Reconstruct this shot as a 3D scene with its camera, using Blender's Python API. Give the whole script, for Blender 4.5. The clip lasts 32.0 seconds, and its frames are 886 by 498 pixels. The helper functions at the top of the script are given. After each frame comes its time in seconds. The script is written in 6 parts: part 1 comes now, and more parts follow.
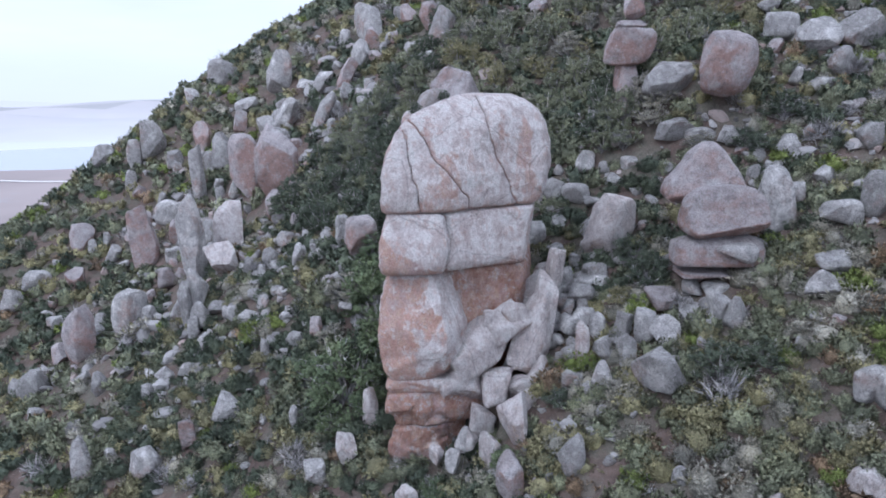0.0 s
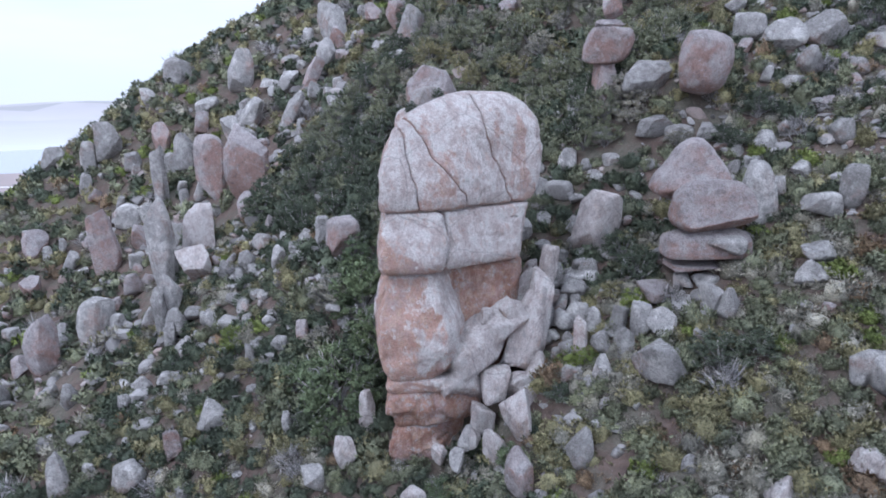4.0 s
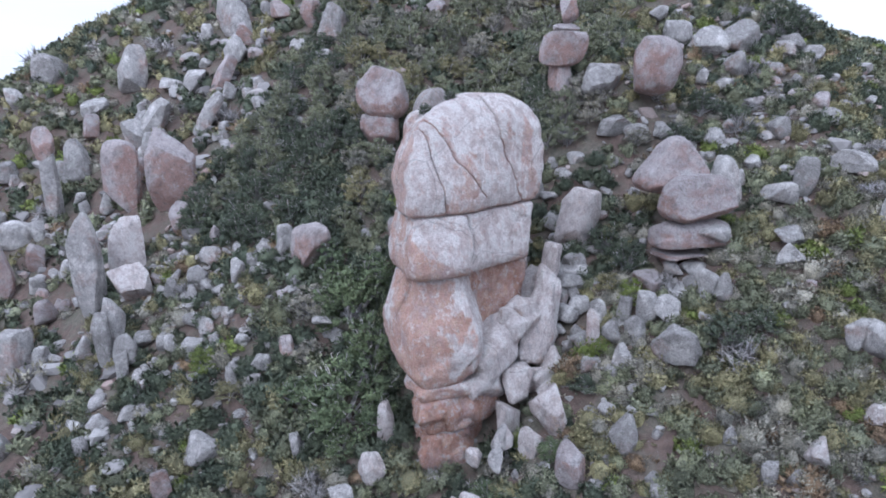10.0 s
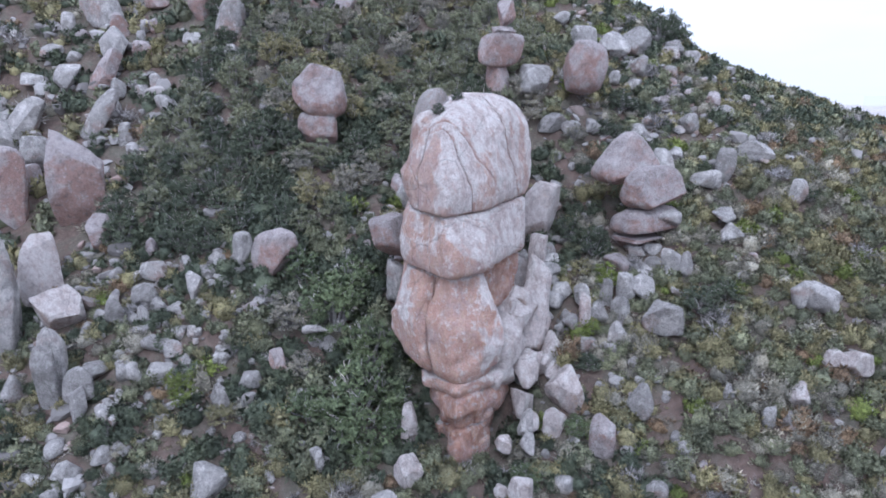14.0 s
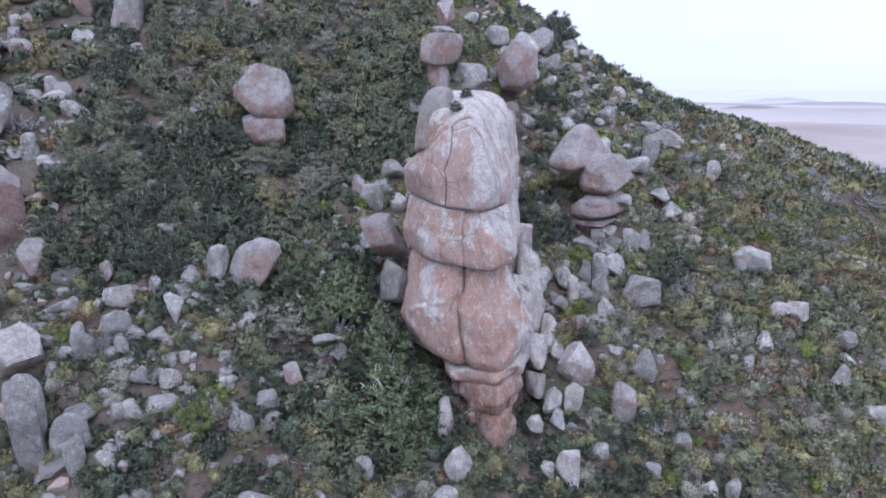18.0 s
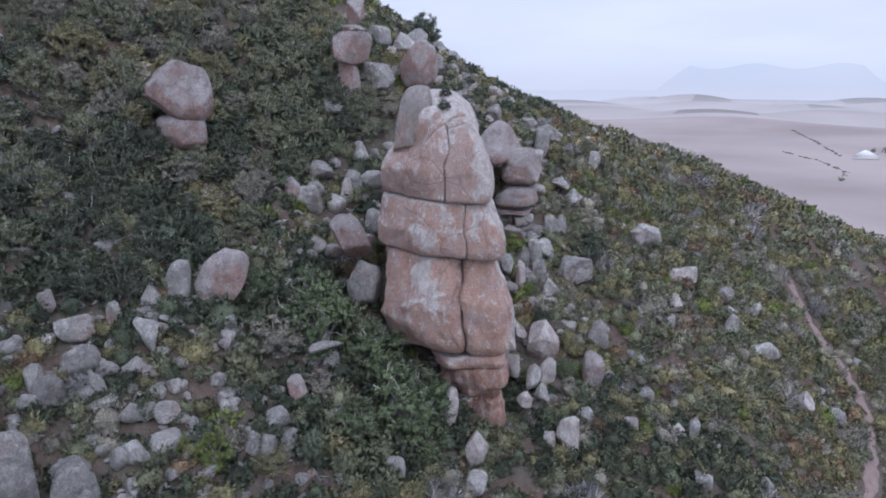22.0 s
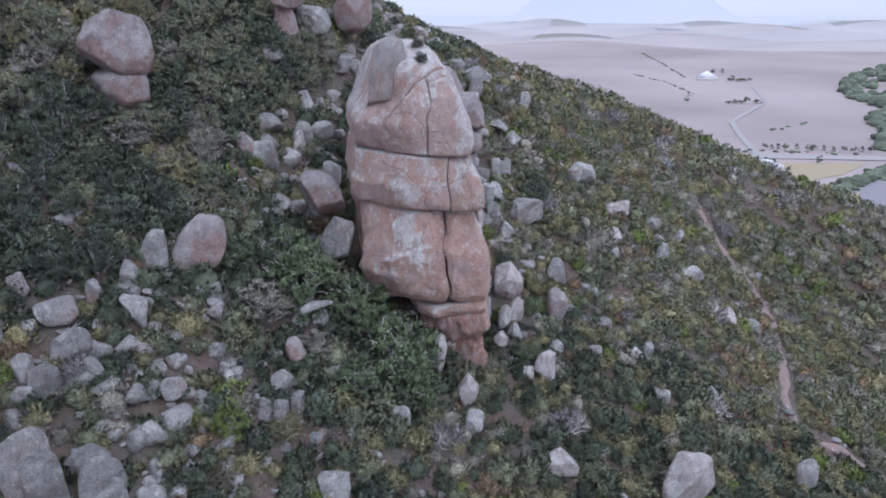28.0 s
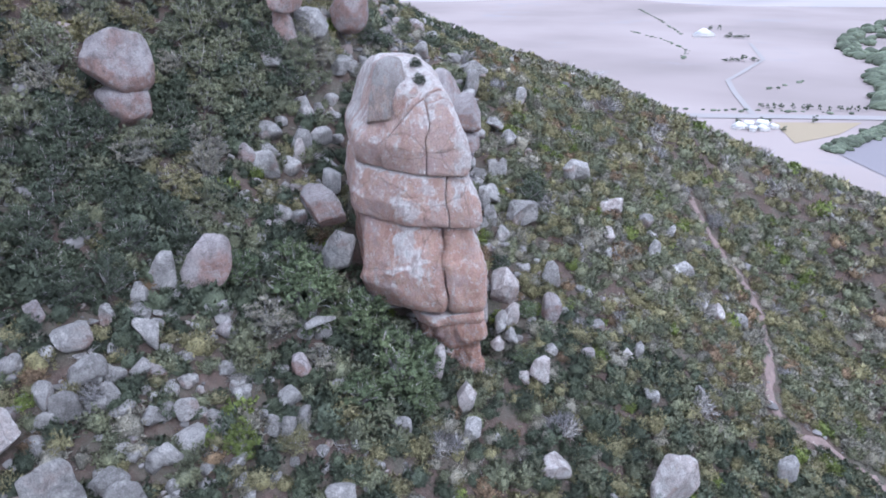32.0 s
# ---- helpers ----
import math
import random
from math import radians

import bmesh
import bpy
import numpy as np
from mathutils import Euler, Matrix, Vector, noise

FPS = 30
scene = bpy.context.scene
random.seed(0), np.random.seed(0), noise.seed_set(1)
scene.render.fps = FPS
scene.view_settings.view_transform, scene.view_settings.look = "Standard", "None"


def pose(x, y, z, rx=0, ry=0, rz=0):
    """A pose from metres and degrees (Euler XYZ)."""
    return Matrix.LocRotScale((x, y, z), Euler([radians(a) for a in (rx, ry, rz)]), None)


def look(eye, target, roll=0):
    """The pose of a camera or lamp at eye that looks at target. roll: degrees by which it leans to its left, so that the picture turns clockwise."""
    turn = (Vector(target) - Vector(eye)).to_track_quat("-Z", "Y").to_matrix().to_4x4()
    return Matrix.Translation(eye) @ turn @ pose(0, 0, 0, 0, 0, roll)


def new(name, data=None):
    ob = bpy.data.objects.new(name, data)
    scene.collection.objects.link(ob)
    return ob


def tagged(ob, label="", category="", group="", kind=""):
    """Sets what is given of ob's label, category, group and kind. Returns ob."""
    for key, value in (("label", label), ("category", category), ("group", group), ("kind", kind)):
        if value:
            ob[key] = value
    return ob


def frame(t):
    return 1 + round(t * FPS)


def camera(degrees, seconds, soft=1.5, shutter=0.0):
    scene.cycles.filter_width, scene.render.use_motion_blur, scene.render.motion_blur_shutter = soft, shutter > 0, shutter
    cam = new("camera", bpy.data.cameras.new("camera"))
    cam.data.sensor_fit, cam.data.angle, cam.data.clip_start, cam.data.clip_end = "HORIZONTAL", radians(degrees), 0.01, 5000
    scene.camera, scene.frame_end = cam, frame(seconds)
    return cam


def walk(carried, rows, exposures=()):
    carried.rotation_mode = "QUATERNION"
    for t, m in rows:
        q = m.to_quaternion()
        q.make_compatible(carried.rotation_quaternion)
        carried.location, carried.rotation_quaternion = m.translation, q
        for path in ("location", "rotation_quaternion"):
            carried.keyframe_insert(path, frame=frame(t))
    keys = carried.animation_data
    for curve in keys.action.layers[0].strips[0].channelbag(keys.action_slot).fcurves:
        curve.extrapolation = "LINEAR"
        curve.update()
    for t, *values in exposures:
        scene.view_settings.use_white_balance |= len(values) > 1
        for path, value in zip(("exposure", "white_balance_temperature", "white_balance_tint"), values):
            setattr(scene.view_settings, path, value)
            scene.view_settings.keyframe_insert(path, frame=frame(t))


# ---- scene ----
cam = camera(65.6, 32.0, soft=1.75)
PATH = [
    (0, (3.998, 1.402, 17.256), (3.758, 3.33, 16.779), -0.2),
    (0.5, (3.915, 1.426, 17.24), (3.736, 3.36, 16.763), -0.2),
    (1, (3.714, 1.398, 17.209), (3.573, 3.335, 16.731), -0.2),
    (1.5, (3.514, 1.393, 17.202), (3.37, 3.33, 16.723), -0.2),
    (2, (3.25, 1.371, 17.161), (3.104, 3.308, 16.683), -0.2),
    (2.5, (2.907, 1.33, 17.119), (2.759, 3.267, 16.643), -0.2),
    (4.5, (1.123, 1.319, 17.166), (1.075, 3.261, 16.689), -0.2),
    (5, (0.63, 1.371, 17.174), (0.614, 3.313, 16.696), -0.1),
    (5.5, (0.08, 1.424, 17.187), (0.119, 3.366, 16.708), -0.1),
    (6, (-0.481, 1.503, 17.231), (-0.389, 3.443, 16.751), -0.1),
    (6.5, (-1.065, 1.56, 17.272), (-0.922, 3.496, 16.792), -0.1),
    (7, (-1.659, 1.627, 17.297), (-1.468, 3.559, 16.815), -0.1),
    (7.5, (-2.301, 1.682, 17.327), (-2.103, 3.613, 16.845), -0.1),
    (8, (-3.004, 1.755, 17.301), (-2.809, 3.686, 16.822), -0.1),
    (8.5, (-3.796, 1.859, 17.276), (-3.566, 3.788, 16.798), -0.1),
    (9, (-4.669, 1.994, 17.258), (-4.387, 3.915, 16.78), -0.1),
    (9.5, (-5.634, 2.142, 17.284), (-5.294, 4.054, 16.804), -0.1),
    (10, (-6.685, 2.342, 17.254), (-6.286, 4.242, 16.776), -0.0),
    (10.5, (-7.788, 2.57, 17.284), (-7.331, 4.458, 16.805), 0.0),
    (11, (-8.888, 2.861, 17.317), (-8.378, 4.734, 16.837), 0.1),
    (11.5, (-10.09, 3.17, 17.346), (-9.523, 5.027, 16.864), 0.1),
    (12, (-11.317, 3.541, 17.366), (-10.694, 5.379, 16.884), 0.2),
    (12.5, (-12.6, 3.944, 17.393), (-11.92, 5.762, 16.91), 0.3),
    (13, (-13.81, 4.383, 17.42), (-13.068, 6.176, 16.935), 0.3),
    (13.5, (-15.022, 4.845, 17.331), (-14.174, 6.591, 16.85), 0.4),
    (14, (-16.231, 5.378, 17.404), (-15.28, 7.068, 16.918), 0.5),
    (14.5, (-17.417, 5.968, 17.398), (-16.365, 7.599, 16.912), 0.6),
    (16.5, (-21.384, 8.491, 17.405), (-20.157, 9.992, 16.914), -0.2),
    (17, (-22.524, 9.324, 17.336), (-21.248, 10.786, 16.85), -0.2),
    (17.5, (-23.581, 10.205, 17.302), (-22.241, 11.608, 16.816), -0.2),
    (18, (-24.635, 11.167, 17.309), (-23.231, 12.506, 16.824), -0.2),
    (18.5, (-25.646, 12.194, 17.341), (-24.182, 13.465, 16.854), -0.0),
    (19, (-26.622, 13.188, 17.325), (-25.1, 14.391, 16.838), -0.0),
    (19.5, (-27.533, 14.248, 17.306), (-25.958, 15.381, 16.82), -0.0),
    (20, (-28.402, 15.298, 17.337), (-26.778, 16.36, 16.85), 0.0),
    (20.5, (-29.238, 16.401, 17.321), (-27.569, 17.39, 16.834), 0.1),
    (21, (-30.018, 17.581, 17.311), (-28.306, 18.493, 16.824), 0.1),
    (21.5, (-30.753, 18.662, 17.317), (-29.004, 19.501, 16.83), 0.1),
    (22, (-31.435, 19.912, 17.281), (-29.65, 20.671, 16.795), 0.1),
    (22.5, (-32.044, 21.073, 17.207), (-30.228, 21.758, 16.724), 0.1),
    (23, (-32.678, 22.337, 17.248), (-30.833, 22.939, 16.764), 0.2),
    (23.5, (-33.193, 23.529, 17.203), (-31.325, 24.056, 16.72), 0.2),
    (24, (-33.568, 24.758, 17.188), (-31.693, 25.262, 16.705), 0.2),
    (24.5, (-33.498, 25.094, 17.173), (-31.621, 25.587, 16.691), 0.2),
    (25, (-33.319, 25.176, 17.196), (-31.437, 25.653, 16.713), 0.3),
    (25.5, (-33.199, 25.163, 17.225), (-31.313, 25.623, 16.743), 0.2),
    (27.5, (-33.401, 24.918, 18.164), (-31.528, 25.325, 17.593), -0.0),
    (28, (-33.416, 24.902, 18.46), (-31.574, 25.29, 17.782), -0.1),
    (28.5, (-33.388, 24.99, 18.782), (-31.58, 25.359, 18.01), -0.1),
    (29, (-33.373, 25.029, 18.98), (-31.574, 25.394, 18.186), -0.1),
    (29.5, (-33.357, 25.069, 19.293), (-31.557, 25.432, 18.498), -0.1),
    (30, (-33.348, 25.093, 19.684), (-31.548, 25.454, 18.891), -0.2),
    (30.5, (-33.369, 25.12, 20.11), (-31.569, 25.481, 19.318), -0.2),
    (31, (-33.367, 25.114, 20.531), (-31.566, 25.475, 19.74), -0.2),
    (31.5, (-33.414, 25.104, 20.949), (-31.613, 25.466, 20.16), -0.2),
    (32, (-33.472, 25.093, 21.428), (-31.67, 25.457, 20.64), -0.2),
]
EXPOSURES = [
    (0, 0.18, 5270, 14),
    (8, 0.32, 5270, 14),
    (14, 0.37, 5250, 16),
    (17, 0.3, 5250, 17),
    (20, 0.08, 5280, 18),
    (23, -0.24, 5420, 16),
    (25.5, -0.2, 5400, 16),
    (28, -0.06, 5300, 16),
    (29, 0.27, 5270, 15),
    (30, 0.45, 5230, 15),
    (32, 0.44, 5200, 15),
]
walk(cam, [(t, look(eye, target, roll)) for t, eye, target, roll in PATH], EXPOSURES)

# ---- light ----
SUN_EL, SUN_AZ = radians(48), radians(222)
world = bpy.data.worlds.new("overcast_sky")
scene.world = world
world.use_nodes = True
wn, wl = world.node_tree.nodes, world.node_tree.links
wn.clear()
w_out, w_bg = wn.new("ShaderNodeOutputWorld"), wn.new("ShaderNodeBackground")
w_sky = wn.new("ShaderNodeTexSky")
w_sky.sky_type, w_sky.sun_disc = "NISHITA", False
w_sky.sun_elevation, w_sky.sun_rotation = SUN_EL, SUN_AZ
w_sky.dust_density, w_sky.air_density = 4.0, 1.0
w_mix, w_tc, w_cloud = wn.new("ShaderNodeMix"), wn.new("ShaderNodeTexCoord"), wn.new("ShaderNodeTexNoise")
w_mix.data_type = "RGBA"
w_map = wn.new("ShaderNodeMapping")
w_map.inputs["Scale"].default_value = (1.5, 1.5, 7.0)
w_cloud.inputs["Scale"].default_value, w_cloud.inputs["Detail"].default_value = 2.2, 5.0
w_ramp = wn.new("ShaderNodeValToRGB")
w_ramp.color_ramp.elements[0].position, w_ramp.color_ramp.elements[0].color = 0.3, (8.55, 8.6, 8.95, 1)
w_ramp.color_ramp.elements[1].position, w_ramp.color_ramp.elements[1].color = 0.75, (9.8, 9.85, 10.0, 1)
wl.new(w_tc.outputs["Generated"], w_map.inputs["Vector"])
wl.new(w_map.outputs["Vector"], w_cloud.inputs["Vector"])
wl.new(w_cloud.outputs["Fac"], w_ramp.inputs["Fac"])
w_mix.inputs[0].default_value = 0.9
wl.new(w_sky.outputs["Color"], w_mix.inputs[6])
wl.new(w_ramp.outputs["Color"], w_mix.inputs[7])
w_sep, w_rise, w_up = wn.new("ShaderNodeSeparateXYZ"), wn.new("ShaderNodeMapRange"), wn.new("ShaderNodeMix")
wl.new(w_tc.outputs["Generated"], w_sep.inputs[0])
wl.new(w_sep.outputs["Z"], w_rise.inputs["Value"])
w_rise.inputs["From Min"].default_value, w_rise.inputs["From Max"].default_value = 0.1, 1.0
w_rise.inputs["To Min"].default_value, w_rise.inputs["To Max"].default_value = 1.06, 1.9
w_up.data_type, w_up.blend_type = "RGBA", "MULTIPLY"
w_up.inputs[0].default_value = 1.0
wl.new(w_mix.outputs[2], w_up.inputs[6])
wl.new(w_rise.outputs[0], w_up.inputs[7])
wl.new(w_up.outputs[2], w_bg.inputs["Color"])
wl.new(w_bg.outputs[0], w_out.inputs["Surface"])
w_bg.inputs["Strength"].default_value = 0.1
sun = new("sun", bpy.data.lights.new("sun", "SUN"))
sun.data.energy, sun.data.angle, sun.data.color = 1.0, radians(25), (1.0, 0.97, 0.92)
sun.matrix_world = look((0, 0, 0), (math.sin(SUN_AZ) * -math.cos(SUN_EL), math.cos(SUN_AZ) * -math.cos(SUN_EL), -math.sin(SUN_EL)))

# ---- materials ----


def material(name, rough=0.9):
    m = bpy.data.materials.new(name)
    m.use_nodes = True
    n = m.node_tree.nodes
    bsdf = n["Principled BSDF"]
    bsdf.inputs["Roughness"].default_value = rough
    bsdf.inputs["Specular IOR Level"].default_value = 0.2
    return m, n, m.node_tree.links, bsdf


def noise_node(n, l, scale, detail=6.0, rough=0.6, stretch=(1, 1, 1), shift=(0, 0, 0), local=False):
    tc, mp, tx = n.new("ShaderNodeTexCoord"), n.new("ShaderNodeMapping"), n.new("ShaderNodeTexNoise")
    mp.inputs["Scale"].default_value, mp.inputs["Location"].default_value = stretch, shift
    tx.inputs["Scale"].default_value, tx.inputs["Detail"].default_value, tx.inputs["Roughness"].default_value = scale, detail, rough
    if local:
        l.new(tc.outputs["Object"], mp.inputs["Vector"])
    else:
        geo = n.new("ShaderNodeNewGeometry")
        l.new(geo.outputs["Position"], mp.inputs["Vector"])
    l.new(mp.outputs["Vector"], tx.inputs["Vector"])
    return tx.outputs["Fac"]


def ramp(n, l, fac, *stops):
    r = n.new("ShaderNodeValToRGB")
    e = r.color_ramp.elements
    while len(e) < len(stops):
        e.new(0.5)
    for el, (p, c) in zip(e, stops):
        el.position, el.color = p, (*c, 1) if len(c) == 3 else c
    l.new(fac, r.inputs["Fac"])
    return r.outputs["Color"]


def mix(n, l, fac, a, b, mode="MIX"):
    x = n.new("ShaderNodeMix")
    x.data_type, x.blend_type = "RGBA", mode
    for sock, v in ((x.inputs[0], fac), (x.inputs[6], a), (x.inputs[7], b)):
        if isinstance(v, (int, float)):
            sock.default_value = v
        elif isinstance(v, tuple):
            sock.default_value = (*v, 1)
        else:
            l.new(v, sock)
    return x.outputs[2]


BW = ((0.0, 0.0, 0.0), (1.0, 1.0, 1.0))


def mask(n, l, fac, lo, hi):
    return ramp(n, l, fac, (lo, BW[0]), (hi, BW[1]))


def bump(n, l, bsdf, fac, strength, dist):
    b = n.new("ShaderNodeBump")
    b.inputs["Strength"].default_value, b.inputs["Distance"].default_value = strength, dist
    l.new(fac, b.inputs["Height"])
    l.new(b.outputs["Normal"], bsdf.inputs["Normal"])


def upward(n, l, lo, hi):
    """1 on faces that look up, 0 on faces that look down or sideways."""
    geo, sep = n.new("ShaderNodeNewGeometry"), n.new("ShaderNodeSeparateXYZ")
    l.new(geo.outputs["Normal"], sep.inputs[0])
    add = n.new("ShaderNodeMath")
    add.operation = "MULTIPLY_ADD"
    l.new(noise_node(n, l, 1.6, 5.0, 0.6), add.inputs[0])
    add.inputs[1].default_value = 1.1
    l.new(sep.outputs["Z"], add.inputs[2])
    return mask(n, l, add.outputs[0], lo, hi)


def cracks(n, l, scale, width):
    tc, vo = n.new("ShaderNodeNewGeometry"), n.new("ShaderNodeTexVoronoi")
    warp = n.new("ShaderNodeMix")
    warp.data_type = "VECTOR"
    warp.inputs[0].default_value = 0.22
    tx = n.new("ShaderNodeTexNoise")
    tx.inputs["Scale"].default_value, tx.inputs["Detail"].default_value = 1.2, 4.0
    l.new(tc.outputs["Position"], tx.inputs["Vector"])
    l.new(tc.outputs["Position"], warp.inputs[4])
    l.new(tx.outputs["Color"], warp.inputs[5])
    vo.feature = "DISTANCE_TO_EDGE"
    vo.inputs["Scale"].default_value = scale
    l.new(warp.outputs[1], vo.inputs["Vector"])
    return ramp(n, l, vo.outputs["Distance"], (0.0, (1, 1, 1)), (width, (0, 0, 0)))


def times(n, l, col, k):
    return mix(n, l, 1.0, col, (k, k, k), "MULTIPLY")


def rock_material(name, grey, pale, red, deep, red_lo, red_hi, pale_lo, pale_hi, vary=0.0, run=0.4, crack=0.35, coat=(0.6, 1.2)):
    """Sandstone: rusty body, grey weathered skin wherever it looks up, pale runs, specks, fine cracks."""
    m, n, l, bsdf = material(name)
    rust = ramp(n, l, noise_node(n, l, 1.5, 8.0, 0.65, (1, 1, 0.7), (2, 9, 4)), (0.3, deep), (0.62, red))
    base = ramp(n, l, noise_node(n, l, 1.1, 9.0, 0.7), (0.3, tuple(c * 0.66 for c in grey)), (0.52, grey), (0.75, tuple(c * 1.12 for c in grey)))
    stain = mask(n, l, noise_node(n, l, 0.45, 7.0, 0.6, (1, 1, run + 0.15), (7, 3, 1)), red_lo, red_hi)
    col = mix(n, l, stain, base, rust)
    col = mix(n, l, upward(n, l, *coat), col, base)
    runs = mask(n, l, noise_node(n, l, 0.8, 9.0, 0.68, (1.1, 1.1, run), (4, 8, 2)), pale_lo, pale_hi)
    col = mix(n, l, times(n, l, runs, 0.85), col, pale)
    blotch = mask(n, l, noise_node(n, l, 3.4, 8.0, 0.75, (1, 1, 0.8), (5, 1, 7)), 0.53, 0.66)
    col = mix(n, l, times(n, l, blotch, 0.65), col, tuple(min(1, c * 1.12) for c in pale))
    dark = mask(n, l, noise_node(n, l, 5.5, 8.0, 0.8, (1, 1, 0.8), (1, 2, 3)), 0.56, 0.72)
    col = mix(n, l, times(n, l, dark, 0.6), col, (0.12, 0.11, 0.105))
    moss = mask(n, l, noise_node(n, l, 2.6, 11.0, 0.82, (1, 1, 1), (8, 4, 6)), 0.51, 0.6)
    col = mix(n, l, times(n, l, moss, 0.6), col, tuple(c * 0.42 for c in grey))
    pit = ramp(n, l, noise_node(n, l, 15.0, 6.0, 0.8), (0.34, (0.6, 0.59, 0.58)), (0.5, (1.0, 1.0, 1.0)), (0.66, (1.25, 1.25, 1.25)))
    col = mix(n, l, 1.0, col, pit, "MULTIPLY")
    if crack:
        col = mix(n, l, times(n, l, cracks(n, l, 0.55, 0.022), crack), col, (0.05, 0.045, 0.04))
    if vary:
        info, hsv, mr = n.new("ShaderNodeObjectInfo"), n.new("ShaderNodeHueSaturation"), n.new("ShaderNodeMapRange")
        mr.inputs["To Min"].default_value, mr.inputs["To Max"].default_value = 1 - vary, 1 + vary
        l.new(info.outputs["Random"], mr.inputs["Value"])
        l.new(mr.outputs[0], hsv.inputs["Value"])
        l.new(col, hsv.inputs["Color"])
        col = hsv.outputs["Color"]
    l.new(col, bsdf.inputs["Base Color"])
    bump(n, l, bsdf, noise_node(n, l, 4.0, 14.0, 0.86), 1.0, 0.28)
    return m


def crusted_material(name, cover, red, deep, tint, aspect=0.1, pale=1.0):
    """Rusty sandstone under a pale lichen crust with frayed edges; faces towards +x, -y and up carry more crust."""
    m, n, l, bsdf = material(name)
    rust = ramp(n, l, noise_node(n, l, 1.3, 9.0, 0.7, (1, 1, 0.55), (2, 9, 4)), (0.32, deep), (0.5, tuple((a + c) / 2 for a, c in zip(deep, red))), (0.66, red))
    rust = mix(n, l, times(n, l, mask(n, l, noise_node(n, l, 2.3, 9.0, 0.75, (1, 1, 0.6), (9, 2, 5)), 0.48, 0.62), 0.65), rust, (0.62, 0.49, 0.43))
    rust = mix(n, l, times(n, l, mask(n, l, noise_node(n, l, 5.0, 9.0, 0.75, (1, 1, 0.8), (3, 8, 1)), 0.5, 0.6), 0.5), rust, (0.66, 0.5, 0.36))
    rust = mix(n, l, times(n, l, mask(n, l, noise_node(n, l, 0.9, 8.0, 0.7, (1, 1, 0.8), (5, 2, 9)), 0.5, 0.62), 0.55), rust, (0.5, 0.4, 0.4))
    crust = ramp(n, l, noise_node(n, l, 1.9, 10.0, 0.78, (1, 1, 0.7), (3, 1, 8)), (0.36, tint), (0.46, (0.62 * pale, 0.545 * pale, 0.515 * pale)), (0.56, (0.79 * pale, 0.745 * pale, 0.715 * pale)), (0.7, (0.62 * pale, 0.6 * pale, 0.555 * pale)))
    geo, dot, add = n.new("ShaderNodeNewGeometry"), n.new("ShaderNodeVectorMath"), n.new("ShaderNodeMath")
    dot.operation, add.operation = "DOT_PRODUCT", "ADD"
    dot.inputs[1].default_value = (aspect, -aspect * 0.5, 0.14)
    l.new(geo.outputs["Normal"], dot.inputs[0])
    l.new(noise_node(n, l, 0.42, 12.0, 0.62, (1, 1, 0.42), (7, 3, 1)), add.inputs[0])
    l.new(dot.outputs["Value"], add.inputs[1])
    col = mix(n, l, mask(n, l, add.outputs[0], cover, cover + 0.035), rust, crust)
    scab = mask(n, l, noise_node(n, l, 2.4, 11.0, 0.8, (1, 1, 0.75), (2, 7, 9)), 0.54, 0.57)
    col = mix(n, l, times(n, l, scab, 0.8), col, crust)
    chip = mask(n, l, noise_node(n, l, 2.0, 11.0, 0.78, (1, 1, 0.6), (6, 6, 2)), 0.55, 0.59)
    col = mix(n, l, times(n, l, chip, 0.6), col, rust)
    blot = mask(n, l, noise_node(n, l, 0.8, 12.0, 0.8, (1, 1, 0.7), (11, 5, 2)), 0.57, 0.62)
    col = mix(n, l, times(n, l, blot, 0.5), col, mix(n, l, 0.75, deep, (0.36, 0.27, 0.24)))
    dark = mask(n, l, noise_node(n, l, 9.0, 8.0, 0.8, (1, 1, 0.7), (1, 2, 3)), 0.58, 0.65)
    col = mix(n, l, times(n, l, dark, 0.6), col, (0.16, 0.145, 0.14))
    seam = cracks(n, l, 0.3, 0.008)
    col = mix(n, l, times(n, l, seam, 0.35), col, (0.1, 0.08, 0.07))
    pit = ramp(n, l, noise_node(n, l, 17.0, 6.0, 0.8), (0.34, (0.62, 0.6, 0.58)), (0.5, (1.0, 1.0, 1.0)), (0.66, (1.24, 1.24, 1.24)))
    col = mix(n, l, 1.0, col, pit, "MULTIPLY")
    l.new(col, bsdf.inputs["Base Color"])
    bump(n, l, bsdf, noise_node(n, l, 4.0, 14.0, 0.86), 1.0, 0.26)
    return m


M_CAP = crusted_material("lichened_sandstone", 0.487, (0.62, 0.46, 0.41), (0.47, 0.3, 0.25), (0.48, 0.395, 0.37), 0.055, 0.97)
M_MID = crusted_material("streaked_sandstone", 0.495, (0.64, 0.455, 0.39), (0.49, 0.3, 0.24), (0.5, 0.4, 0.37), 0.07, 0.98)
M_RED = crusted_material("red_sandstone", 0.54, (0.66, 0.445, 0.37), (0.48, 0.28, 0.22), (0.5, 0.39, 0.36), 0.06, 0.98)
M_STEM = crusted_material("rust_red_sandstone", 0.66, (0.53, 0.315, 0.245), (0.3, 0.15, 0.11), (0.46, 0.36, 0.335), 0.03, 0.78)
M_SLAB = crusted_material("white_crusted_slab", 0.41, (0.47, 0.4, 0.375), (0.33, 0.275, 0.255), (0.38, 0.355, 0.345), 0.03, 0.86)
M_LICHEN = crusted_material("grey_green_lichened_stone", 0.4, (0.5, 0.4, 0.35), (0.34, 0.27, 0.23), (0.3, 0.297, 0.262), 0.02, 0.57)
